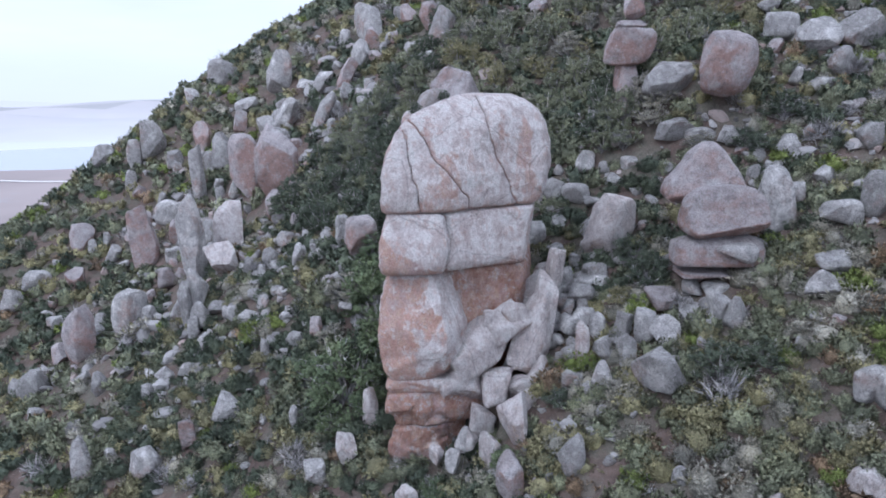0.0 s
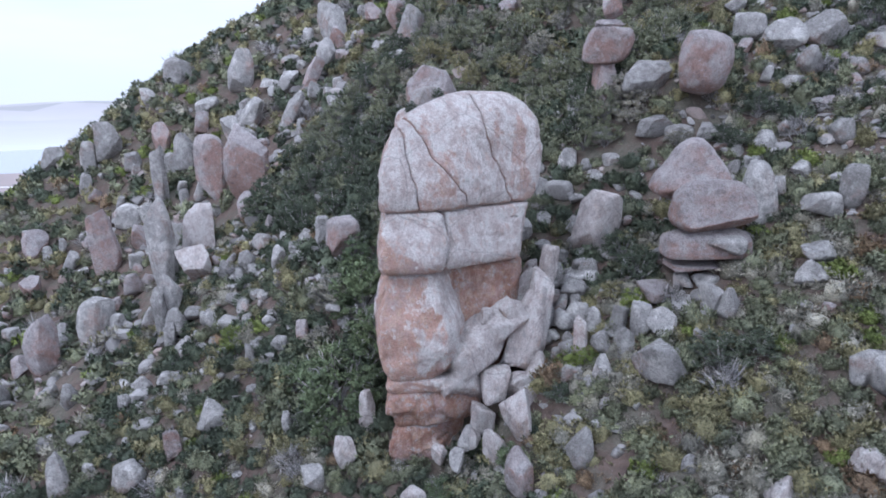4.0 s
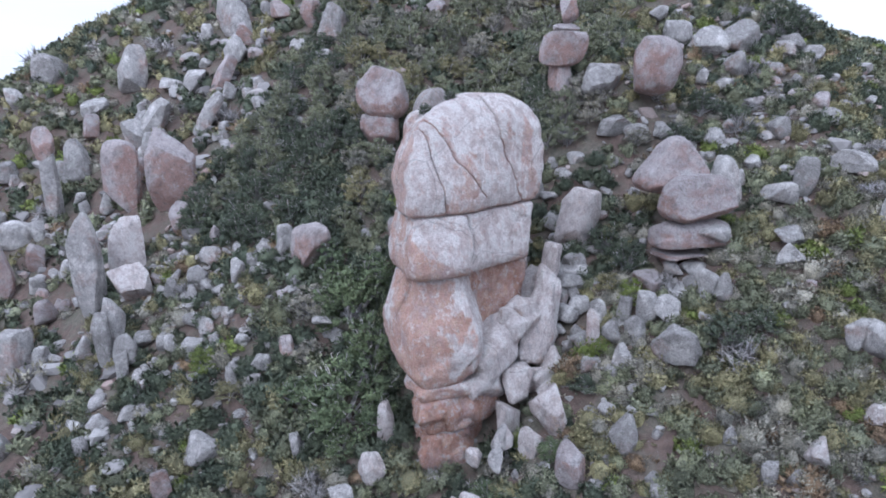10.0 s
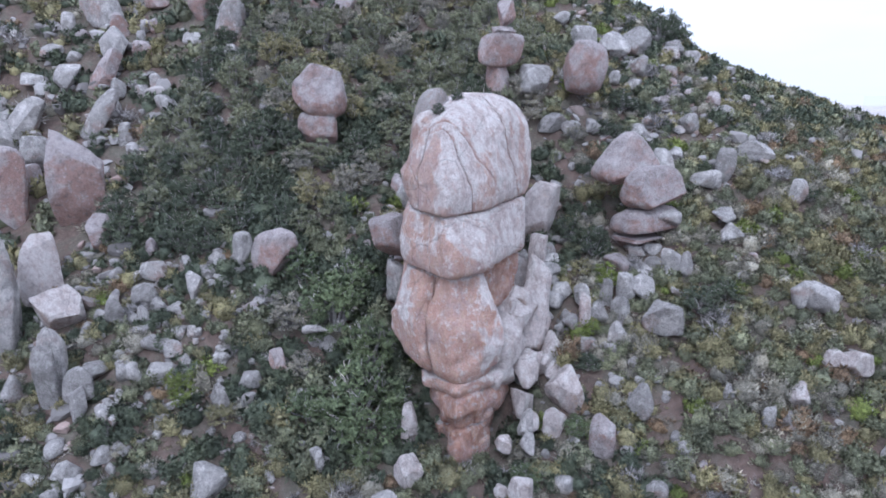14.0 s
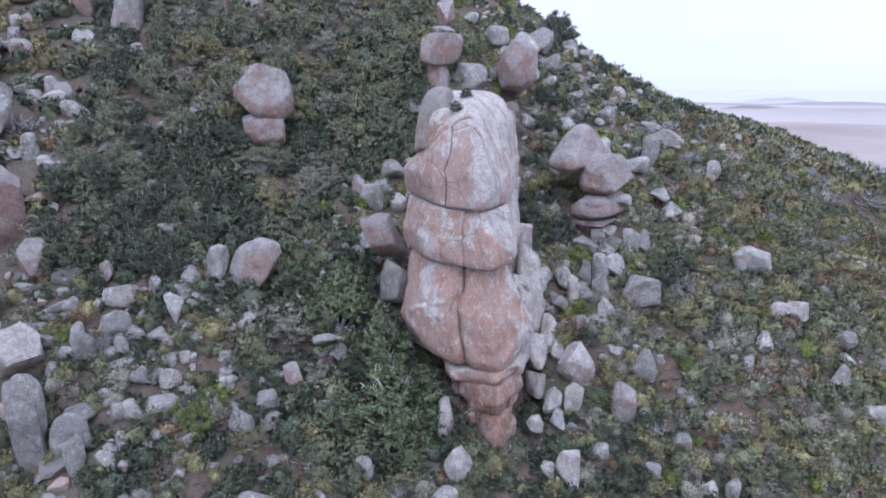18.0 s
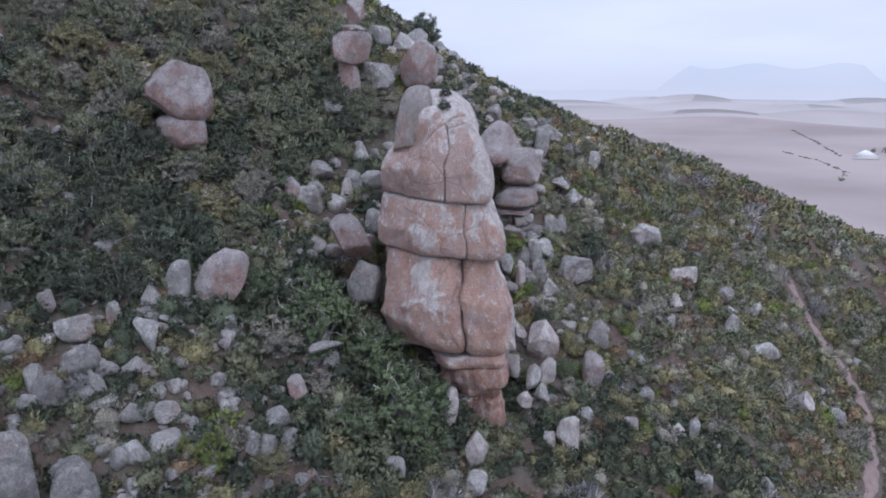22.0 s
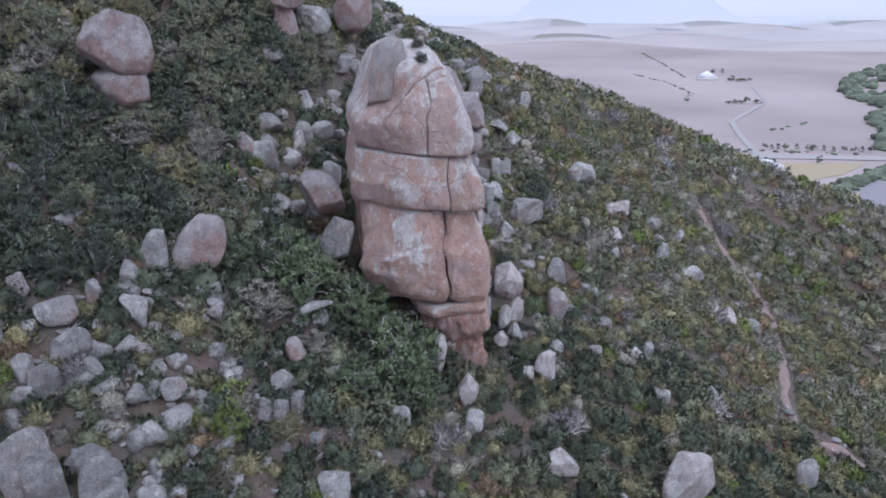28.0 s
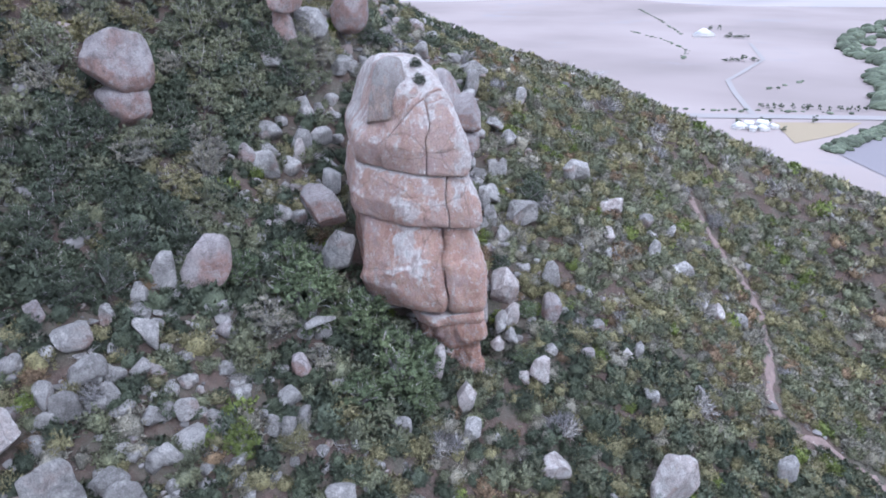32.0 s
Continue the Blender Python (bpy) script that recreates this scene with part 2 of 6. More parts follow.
GREY = (0.42, 0.4, 0.383)
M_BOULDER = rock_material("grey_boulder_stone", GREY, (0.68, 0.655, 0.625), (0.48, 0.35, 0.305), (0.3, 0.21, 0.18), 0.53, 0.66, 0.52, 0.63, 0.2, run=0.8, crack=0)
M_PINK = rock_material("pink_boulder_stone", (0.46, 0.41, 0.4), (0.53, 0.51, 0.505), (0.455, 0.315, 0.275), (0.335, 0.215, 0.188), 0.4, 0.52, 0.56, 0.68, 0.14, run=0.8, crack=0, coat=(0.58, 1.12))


def stone_scatter_material():
    m, n, l, bsdf = material("loose_stone")
    geo = n.new("ShaderNodeNewGeometry")
    col = ramp(n, l, geo.outputs["Random Per Island"], (0.0, (0.13, 0.122, 0.116)), (0.45, (0.28, 0.265, 0.255)), (0.8, (0.36, 0.345, 0.33)), (1.0, (0.32, 0.24, 0.21)))
    spot = mask(n, l, noise_node(n, l, 6.0, 6.0, 0.7), 0.5, 0.7)
    col = mix(n, l, mix(n, l, 1.0, spot, (0.5, 0.5, 0.5), "MULTIPLY"), col, (0.15, 0.145, 0.14))
    l.new(col, bsdf.inputs["Base Color"])
    bump(n, l, bsdf, noise_node(n, l, 14.0, 6.0, 0.7), 0.4, 0.05)
    return m


M_STONE = stone_scatter_material()


def ground_material():
    m, n, l, bsdf = material("hillside_soil")
    soil = ramp(n, l, noise_node(n, l, 2.2, 8.0, 0.7), (0.3, (0.075, 0.056, 0.048)), (0.52, (0.125, 0.09, 0.074)), (0.74, (0.205, 0.152, 0.128)))
    litter = ramp(n, l, noise_node(n, l, 5.0, 8.0, 0.75), (0.35, (0.075, 0.07, 0.055)), (0.65, (0.165, 0.15, 0.118)))
    col = mix(n, l, mask(n, l, noise_node(n, l, 0.5, 6.0, 0.65, (1, 1, 1), (3, 5, 0)), 0.4, 0.56), litter, soil)
    grit = mask(n, l, noise_node(n, l, 16.0, 4.0, 0.7), 0.57, 0.66)
    col = mix(n, l, mix(n, l, 1.0, grit, (0.5, 0.5, 0.5), "MULTIPLY"), col, (0.28, 0.25, 0.235))
    l.new(col, bsdf.inputs["Base Color"])
    bump(n, l, bsdf, noise_node(n, l, 8.0, 8.0, 0.75), 0.8, 0.12)
    return m


M_GROUND = ground_material()


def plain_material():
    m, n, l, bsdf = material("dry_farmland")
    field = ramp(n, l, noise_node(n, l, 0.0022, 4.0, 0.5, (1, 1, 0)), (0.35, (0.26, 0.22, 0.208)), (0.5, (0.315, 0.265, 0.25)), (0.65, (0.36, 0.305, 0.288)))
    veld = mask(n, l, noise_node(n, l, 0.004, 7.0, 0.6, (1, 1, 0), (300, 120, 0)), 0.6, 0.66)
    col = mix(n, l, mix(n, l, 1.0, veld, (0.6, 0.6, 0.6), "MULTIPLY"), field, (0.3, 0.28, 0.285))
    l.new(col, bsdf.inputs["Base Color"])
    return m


M_PLAIN = plain_material()


def leaf_material(name, dark, mid, light):
    """Small leaves: each its own shade, each shrub its own tone, shaded gaps between the sprays painted in as grain."""
    m, n, l, bsdf = material(name, 0.8)
    geo, tone, lift = n.new("ShaderNodeNewGeometry"), n.new("ShaderNodeAttribute"), n.new("ShaderNodeMath")
    col = ramp(n, l, geo.outputs["Random Per Island"], (0.0, dark), (0.5, mid), (1.0, light))
    patch = ramp(n, l, noise_node(n, l, 0.7, 4.0, 0.6), (0.34, (0.78, 0.8, 0.84)), (0.5, (1.0, 1.0, 1.0)), (0.66, (1.2, 1.18, 1.1)))
    col = mix(n, l, 1.0, col, patch, "MULTIPLY")
    # mottling that paints the shade between sprays into the leaf colour
    grain = ramp(n, l, noise_node(n, l, 13.0, 6.0, 0.8), (0.36, (0.55, 0.56, 0.54)), (0.5, (1.0, 1.0, 1.0)), (0.66, (1.38, 1.37, 1.32)))
    col = mix(n, l, 1.0, col, grain, "MULTIPLY")
    tone.attribute_name = "tone"
    lift.operation = "ADD"
    lift.inputs[1].default_value = 1.0
    l.new(tone.outputs["Fac"], lift.inputs[0])
    col = mix(n, l, 1.0, col, lift.outputs[0], "MULTIPLY")
    l.new(col, bsdf.inputs["Base Color"])
    bump(n, l, bsdf, noise_node(n, l, 11.0, 6.0, 0.8), 1.0, 0.16)
    return m


def plain_paint(name, color, rough=0.8, wear=0.25):
    m, n, l, bsdf = material(name, rough)
    col = ramp(n, l, noise_node(n, l, 3.0, 6.0, 0.65), (0.3, tuple(c * (1 - wear) for c in color)), (0.7, color))
    l.new(col, bsdf.inputs["Base Color"])
    return m


M_LEAF = {}
for leaf_kind, leaf_name, shade in (
    ("deep", "deep_green_leaf", (0.118, 0.138, 0.096)),
    ("leafy", "mid_green_leaf", (0.165, 0.205, 0.112)),
    ("dark", "dull_green_leaf", (0.232, 0.242, 0.158)),
    ("olive", "olive_leaf", (0.3, 0.275, 0.154)),
    ("grey", "grey_green_leaf", (0.335, 0.313, 0.255)),
    ("lime", "fresh_green_leaf", (0.225, 0.27, 0.082)),
    ("rust", "rusty_leaf", (0.28, 0.2, 0.13)),
    ("dead", "dry_grey_twig", (0.42, 0.395, 0.385)),
):
    M_LEAF[leaf_kind] = leaf_material(leaf_name, *(tuple(c * k for c in shade) for k in (0.58, 1.0, 1.5)))
M_PATH = plain_paint("trodden_earth", (0.29, 0.218, 0.195), 0.95, 0.4)

# ---- ground ----
HILL = (51.1610, 0.6278, 19.1754, 96.4382, 0.9829)
SWELLS = [
    0.00, 0.03, 0.00, -0.18, 1.36, 2.23, -2.54, -2.77, -0.04, 0.04,
    0.02, 0.46, 1.14, -1.35, -2.17, -1.49, 4.25, -1.16, -1.48, -0.25,
    -0.01, 0.92, 3.78, -2.88, 0.99, -12.64, 4.28, 3.54, -1.71, -0.37,
    0.27, -0.83, -1.38, -9.48, 5.65, 5.10, -5.24, 0.76, 0.60, 0.16,
    1.64, 0.96, 0.81, 9.73, -15.82, 0.37, -0.24, -0.96, 0.40, 0.12,
    2.86, 1.48, -14.75, 3.41, 4.97, 6.35, 1.64, -0.65, -0.05, 0.01,
    4.14, 11.89, 10.64, 0.52, -4.47, -2.23, -2.93, -1.01, -0.13, -0.01,
    -0.57, -5.97, -3.46, 5.37, -0.94, -3.31, -0.40, 0.14, -0.14, -0.02,
    -1.43, -7.99, -9.75, 2.48, 5.15, 1.87, 2.89, 1.38, 0.02, -0.02,
]

SWELL_AT = np.array([(a, b) for a in range(-56, 73, 16) for b in range(-24, 121, 16)], float)
PLAIN_Z = -135.0


def ground_z(x, y):
    """Height of the hillside and of the plain round it."""
    x, y = np.asarray(x, float), np.asarray(y, float)
    top, steep, px, py, sk = HILL
    z = top - steep * np.sqrt((x - px) ** 2 + ((y - py) * sk) ** 2 + 225)
    for (a, b), s in zip(SWELL_AT, SWELLS):
        z = z + s * np.exp(-((x - a) ** 2 + (y - b) ** 2) / 450.0)
    z = z + 3.6 * np.exp(-((x - 11.8) ** 2 / 26 + (y - 44.6) ** 2 / 14))
    z = z - 1.7 * np.exp(-((x - 1.3) ** 2 + (y - 30.4) ** 2) / 6.0)
    low = PLAIN_Z + 2.2 * np.sin(x / 310 + 1) * np.cos(y / 270) + 1.3 * np.sin((x + y) / 140)
    low = low - 14 / (1 + np.exp(np.minimum(50, 8 * (((x + 1500) / 900) ** 2 + ((y - 1420) / 350) ** 2 - 1))))
    away = np.clip((np.hypot(x, y) - 1500) / 1400, 0, 1) ** 2
    low = low + away * (26 * np.sin(x / 330 + 1.3 * np.sin(y / 420)) * np.sin(y / 260 + 0.7) + 16 * np.sin((x - 1.4 * y) / 210 + 2.0) + 14)
    k = 14.0
    return k * np.logaddexp(z / k, low / k)


def surface_z(x, y):
    """The ground with its small unevenness."""
    x, y = np.asarray(x, float), np.asarray(y, float)
    near = np.exp(-(((x - 5) / 70) ** 2 + ((y - 40) / 75) ** 2) ** 2)
    p = np.c_[x.ravel(), y.ravel(), 0 * x.ravel()]
    return ground_z(x, y) + near * (0.22 * fuzz(p, 0.9, 1) + 0.1 * fuzz(p, 3.1, 2)).reshape(x.shape)


def spread(lo, hi, step, far, grow):
    """Even steps between lo and hi, then ever longer ones out to far on both sides."""
    mid = list(np.arange(lo, hi + step / 2, step))
    s, right, left = step, [], []
    a, b = mid[-1], mid[0]
    while a < far:
        s *= grow
        a, b = a + s, b - s
        right.append(a)
        left.append(b)
    return np.array(left[::-1] + mid + right)


def mesh_from(name, verts, faces, mat=None, smooth=True, normals=None):
    """faces: an array of equal polygons. normals: one for each vertex, for leafy mounds."""
    me = bpy.data.meshes.new(name)
    verts, faces = np.asarray(verts, np.float32), np.asarray(faces, np.int32)
    k = faces.shape[1]
    me.vertices.add(len(verts))
    me.vertices.foreach_set("co", verts.ravel())
    me.loops.add(faces.size)
    me.loops.foreach_set("vertex_index", faces.ravel())
    me.polygons.add(len(faces))
    me.polygons.foreach_set("loop_start", np.arange(0, faces.size, k, dtype=np.int32))
    me.polygons.foreach_set("use_smooth", np.full(len(faces), smooth))
    me.update(calc_edges=True)
    if normals is not None:
        me.attributes.new("custom_normal", "FLOAT_VECTOR", "POINT").data.foreach_set("vector", np.asarray(normals, np.float32).ravel())
    if mat:
        me.materials.append(mat)
    return me


def part(name, bm, mat, parent, label=""):
    me = bpy.data.meshes.new(name)
    bm.to_mesh(me)
    bm.free()
    me.materials.append(mat)
    for p in me.polygons:
        p.use_smooth = True
    ob = new(name, me)
    ob.parent = parent
    return tagged(ob, label)


def fuzz(p, scale, seed=0.0, octaves=4):
    """Cheap smooth noise of many points at once, about -1 to 1."""
    rng = np.random.default_rng(int(seed * 1000) + 17)
    out, amp, total = np.zeros(len(p)), 1.0, 0.0
    for o in range(octaves):
        for _ in range(3):
            d = rng.normal(size=3)
            d *= scale * (2.0**o) / np.linalg.norm(d)
            e = rng.normal(size=3) * 0.6 * scale * 2.0**o
            ph = rng.uniform(0, 6.28, 2)
            out += amp * np.sin(p @ d + ph[0] + 1.3 * np.sin(p @ e + ph[1])) / 2.0
        total += amp
        amp *= 0.5
    return out / total


gx, gy = spread(-48, 62, 0.6, 4700, 1.09), spread(-14, 104, 0.6, 4700, 1.09)
GX, GY = np.meshgrid(gx, gy, indexing="ij")
GZ = surface_z(GX, GY)
ni, nj = GX.shape
idx = np.arange(ni * nj).reshape(ni, nj)
quads = np.stack([idx[:-1, :-1], idx[1:, :-1], idx[1:, 1:], idx[:-1, 1:]], -1).reshape(-1, 4)
ground_mesh = mesh_from("ground", np.c_[GX.ravel(), GY.ravel(), GZ.ravel()], quads, M_GROUND)
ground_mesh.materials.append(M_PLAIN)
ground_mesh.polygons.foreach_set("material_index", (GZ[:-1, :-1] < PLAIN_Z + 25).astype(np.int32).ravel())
ground = tagged(new("ground", ground_mesh), "stony hillside of bare soil and litter falling to dry farmland", "ground", kind="structure")


# ---- rocks ----
def ico(level):
    bm = bmesh.new()
    bmesh.ops.create_icosphere(bm, subdivisions=level, radius=1.0)
    v = np.array([x.co[:] for x in bm.verts])
    f = np.array([[x.index for x in q.verts] for q in bm.faces])
    bm.free()
    return v, f


ICO = {k: ico(k) for k in (1, 2, 3, 4, 5)}


def rock_shape(level, seed, cuts=9, blocky=0.5, rough=0.05, top=0.0):
    """A unit boulder: a ball squared up, cut by flat faces, with its edges worn. top: how much it narrows upwards."""
    rng = np.random.default_rng(seed)
    v, f = ICO[level]
    q = np.abs(v) ** (2 + 3 * blocky)
    p = v / (q.sum(1) ** (1 / (2 + 3 * blocky)))[:, None]
    for _ in range(cuts):
        n = rng.normal(size=3)
        n /= np.linalg.norm(n)
        d = rng.uniform(0.5, 0.9)
        over = np.maximum(p @ n - d, 0)
        p = p - np.outer(over * 0.93, n)
    p[:, :2] *= (1 - top * np.clip(p[:, 2:3] * 0.5 + 0.5, 0, 1))
    nrm = p / np.linalg.norm(p, axis=1)[:, None]
    return p + nrm * (rough * (fuzz(p, 2.2, seed % 97, 3) + 0.55 * fuzz(p, 9.0, seed % 89 + 100, 3)))[:, None], f


def turn(yaw, lean, way):
    """Turned by yaw, then leaning by some degrees towards a compass way."""
    return (Matrix.Rotation(radians(way), 3, "Z") @ Matrix.Rotation(radians(lean), 3, "Y") @ Matrix.Rotation(radians(-way), 3, "Z") @ Matrix.Rotation(radians(yaw), 3, "Z"))


TAKEN = []  # x, y, radius of what stands on the slope


def boulder(x, y, z, w, d, h, yaw=0, lean=0, way=0, seed=0, mat=None, level=4, blocky=0.45, cuts=12, top=0.15, label="weathered grey sandstone boulder half sunk among shrubs", rough=0.05, group="boulders on the hillside", parent=None, name="boulder"):
    """x, y, z: the middle of its foot. w, d, h: its size."""
    v, f = rock_shape(level, seed, cuts, blocky, rough, top)
    lo, hi = v.min(0), v.max(0)
    v = (v - (lo + hi) / 2) / (hi - lo) * np.array([w, d, h])
    v = v @ np.array(turn(yaw, lean, way)).T
    v[:, 2] -= v[:, 2].min()
    me = mesh_from(name, v, f, mat or M_BOULDER)
    TAKEN.append((x, y, 0.42 * min(w, 1.6 * d)))
    ob = new(name, me)
    ob.location = (x, y, z)
    if parent:
        ob.parent = parent
        return tagged(ob, label)
    return tagged(ob, label, name.replace("_", " "), group)


# ---- the great rock pillar ----
def facets(p, count, seed, step, groove, blend=0.22):
    """Broken rock: each patch stands proud or back by its own step, with a worn joint between patches."""
    r = np.random.default_rng(seed)
    lo, hi = p.min(0), p.max(0)
    at, own = r.uniform(lo, hi, (count, 3)), r.uniform(-step, step, count)
    d = np.linalg.norm((p[:, None] - at) * (1, 1, 1.25), axis=2)
    d += 0.12 * fuzz(p, 2.6, seed % 40, 3)[:, None] * np.sign(own)
    two = np.argsort(d, axis=1)[:, :2]
    row = np.arange(len(p))
    t = np.clip((d[row, two[:, 1]] - d[row, two[:, 0]]) / blend, 0, 1)
    t = t * t * (3 - 2 * t)
    return own[two[:, 0]] * (0.5 + 0.5 * t) + own[two[:, 1]] * (0.5 - 0.5 * t) - groove * (1 - t) ** 3


def course(levels, size=0.11, seed=0, rough=0.07, wear=0.28, broken=(24, 0.03, 0.02)):
    """A rounded course of rock: (z, corners of its outline) from the foot up."""
    z0, z1 = levels[0][0], levels[-1][0]
    count = 220
    ang = np.linspace(0, 2 * math.pi, count, endpoint=False)
    mid = np.mean([np.mean(c, 0) for _, c in levels], 0)
    rings = []
    for z, c in levels:
        c = np.array(c, float) - mid
        r = np.zeros(count)
        for i, a in enumerate(ang):
            dx, dy = math.cos(a), math.sin(a)
            best = 0.2
            for p, q in zip(c, np.roll(c, -1, 0)):
                e = q - p
                den = dx * e[1] - dy * e[0]
                if abs(den) > 1e-9:
                    t, s = (p[0] * e[1] - p[1] * e[0]) / den, (p[0] * dy - p[1] * dx) / den
                    if t > 0 and -1e-6 <= s <= 1 + 1e-6:
                        best = max(best, t)
            r[i] = best
        for _ in range(5):
            r = 0.25 * np.roll(r, 1) + 0.5 * r + 0.25 * np.roll(r, -1)
        rings.append(r)
    zs = np.arange(z0, z1 + size / 2, size)
    zs = np.linspace(z0, z1, len(zs))
    knots = [z for z, _ in levels]
    table = np.array(rings)
    rad = np.array([np.interp(zs, knots, table[:, i]) for i in range(count)]).T
    for _ in range(3):
        rad[1:-1] = 0.25 * rad[:-2] + 0.5 * rad[1:-1] + 0.25 * rad[2:]
    edge = np.minimum(zs - z0, z1 - zs)
    inset = wear * (1 - np.sqrt(np.clip(1 - (1 - np.clip(edge / wear, 0, 1)) ** 2, 0, 1)))
    rad = rad - inset[:, None]
    v = np.stack([mid[0] + rad * np.cos(ang), mid[1] + rad * np.sin(ang), np.broadcast_to(zs[:, None], rad.shape)], -1)
    flatv = v.reshape(-1, 3)
    out = np.c_[np.tile(np.cos(ang), len(zs)), np.tile(np.sin(ang), len(zs)), np.zeros(len(zs) * count)]
    bulge = rough * (fuzz(flatv * (1, 1, 1.4), 0.9, seed, 2) * 1.3 + fuzz(flatv, 3.0, seed + 1, 3) * 0.5) + 0.035 * np.abs(fuzz(flatv * (1, 1, 1.5), 4.5, seed + 2, 3)) + 0.02 * fuzz(flatv, 11.0, seed + 3, 2)
    bulge += facets(flatv, broken[0], seed + 60, *broken[1:])
    flatv = flatv + out * bulge[:, None]
    k = len(zs)
    i = np.arange(k * count).reshape(k, count)
    j = np.roll(i, -1, 1)
    faces = np.stack([i[:-1], j[:-1], j[1:], i[1:]], -1).reshape(-1, 4)
    bm = bmesh.new()
    bv = [bm.verts.new(p) for p in flatv]
    for q in faces:
        bm.faces.new([bv[a] for a in q])
    for ring, flip in ((i[0], True), (i[-1], False)):
        zc = flatv[ring][:, 2].mean()
        prev = [bv[a] for a in ring]
        for sc in (0.85, 0.6, 0.3):
            nxt = [bm.verts.new((mid[0] + (p.co.x - mid[0]) * sc0, mid[1] + (p.co.y - mid[1]) * sc0, zc + (0.0 if flip else 0.06 * (1 - sc)))) for p, sc0 in zip(prev, [sc / {0.85: 1, 0.6: 0.85, 0.3: 0.6}[sc]] * count)]
            for a in range(count):
                b = (a + 1) % count
                q = [prev[a], prev[b], nxt[b], nxt[a]]
                bm.faces.new(q[::-1] if flip else q)
            prev = nxt
        bm.faces.new(prev[::-1] if flip else prev)
    bm.normal_update()
    return bm


def tilt(bm, slope, y0):
    for x in bm.verts:
        x.co.z -= slope * (x.co.y - y0)
    bm.normal_update()
    return bm


def split(bm, point, normal, gap=0.03, groove=0.09, depth=0.05, wave=0.2):
    """Two pieces either side of a crack, with worn lips."""
    n = Vector(normal).normalized()
    p = Vector(point)
    pieces = []
    co = np.array([x.co[:] for x in bm.verts])
    for x, s in zip(bm.verts, wave * fuzz(co, 1.6, wave * 31, 3)):
        x.co += n * s
    for side in (1, -1):
        b = bm.copy()
        geom = b.verts[:] + b.edges[:] + b.faces[:]
        bmesh.ops.bisect_plane(b, geom=geom, plane_co=p, plane_no=n * side, clear_inner=True)
        rim = [e for e in b.edges if e.is_boundary]
        if rim:
            bmesh.ops.holes_fill(b, edges=rim, sides=0)
        b.normal_update()
        back = wave * fuzz(np.array([x.co[:] for x in b.verts]), 1.6, wave * 31, 3)
        moves = []
        for v, s in zip(b.verts, back):
            d = (v.co - p).dot(n) * side
            w = max(0.0, 1 - d / groove)
            flatn = v.normal - n * v.normal.dot(n)
            moves.append(n * (side * gap - s) - flatn * depth * w * w)
        for v, mv in zip(b.verts, moves):
            v.co += mv
        b.normal_update()
        pieces.append(b)
    bm.free()
    return pieces


pillar = tagged(new("rock_pillar"), "towering cracked sandstone pillar of stacked pale and rust-red courses", "rock pillar")
CAP = [
    (11.62, [(-2.3, 30.15), (0.1, 30.75), (4.4, 33.4), (4.6, 38.4), (-0.9, 36.1), (-2.5, 32.5)]),
    (12.2, [(-2.35, 30.0), (0.1, 30.6), (4.7, 33.5), (4.9, 38.7), (-1.3, 36.1), (-2.5, 32.8)]),
    (13.0, [(-2.3, 30.15), (0.5, 30.8), (4.9, 33.6), (5.1, 38.7), (-1.5, 36.0), (-2.55, 33.2)]),
    (14.0, [(-2.15, 30.6), (1.2, 31.5), (4.95, 33.8), (5.0, 38.2), (-0.5, 35.6), (-2.3, 33.2)]),
    (15.0, [(-1.75, 31.15), (2.0, 32.1), (4.7, 33.9), (4.7, 37.8), (0.3, 35.5), (-1.9, 33.1)]),
    (15.5, [(-1.5, 31.5), (2.4, 32.5), (4.5, 34.0), (4.5, 37.5), (0.6, 35.4), (-1.5, 33.2)]),
    (15.9, [(-1.0, 32.0), (2.8, 32.9), (4.2, 34.1), (4.2, 37.2), (0.7, 35.4), (-0.9, 33.4)]),
    (16.35, [(0.0, 32.7), (3.2, 33.6), (3.7, 34.5), (3.6, 36.5), (0.8, 35.6), (0.2, 34.5)]),
    (16.6, [(0.6, 33.2), (2.6, 33.9), (3.2, 34.8), (3.0, 36.0), (1.2, 35.4), (0.6, 34.6)]),
]
MIDDLE = [
    (8.95, [(-2.25, 29.6), (-0.2, 30.05), (3.8, 32.6), (4.0, 38.4), (-1.1, 36.2), (-2.6, 33.2)]),
    (9.3, [(-2.3, 29.4), (-0.2, 29.85), (3.9, 32.5), (4.1, 38.6), (-1.1, 36.3), (-2.75, 33.2)]),
    (10.1, [(-2.3, 29.5), (-0.1, 30.0), (4.0, 32.7), (4.3, 38.7), (-1.2, 36.3), (-2.75, 33.3)]),
    (11.0, [(-2.25, 29.95), (0.2, 30.5), (4.2, 33.1), (4.4, 38.6), (-1.1, 36.2), (-2.5, 33.2)]),
    (11.58, [(-2.1, 30.15), (0.2, 30.7), (4.3, 33.3), (4.4, 38.5), (-0.9, 36.1), (-2.4, 32.8)]),
]
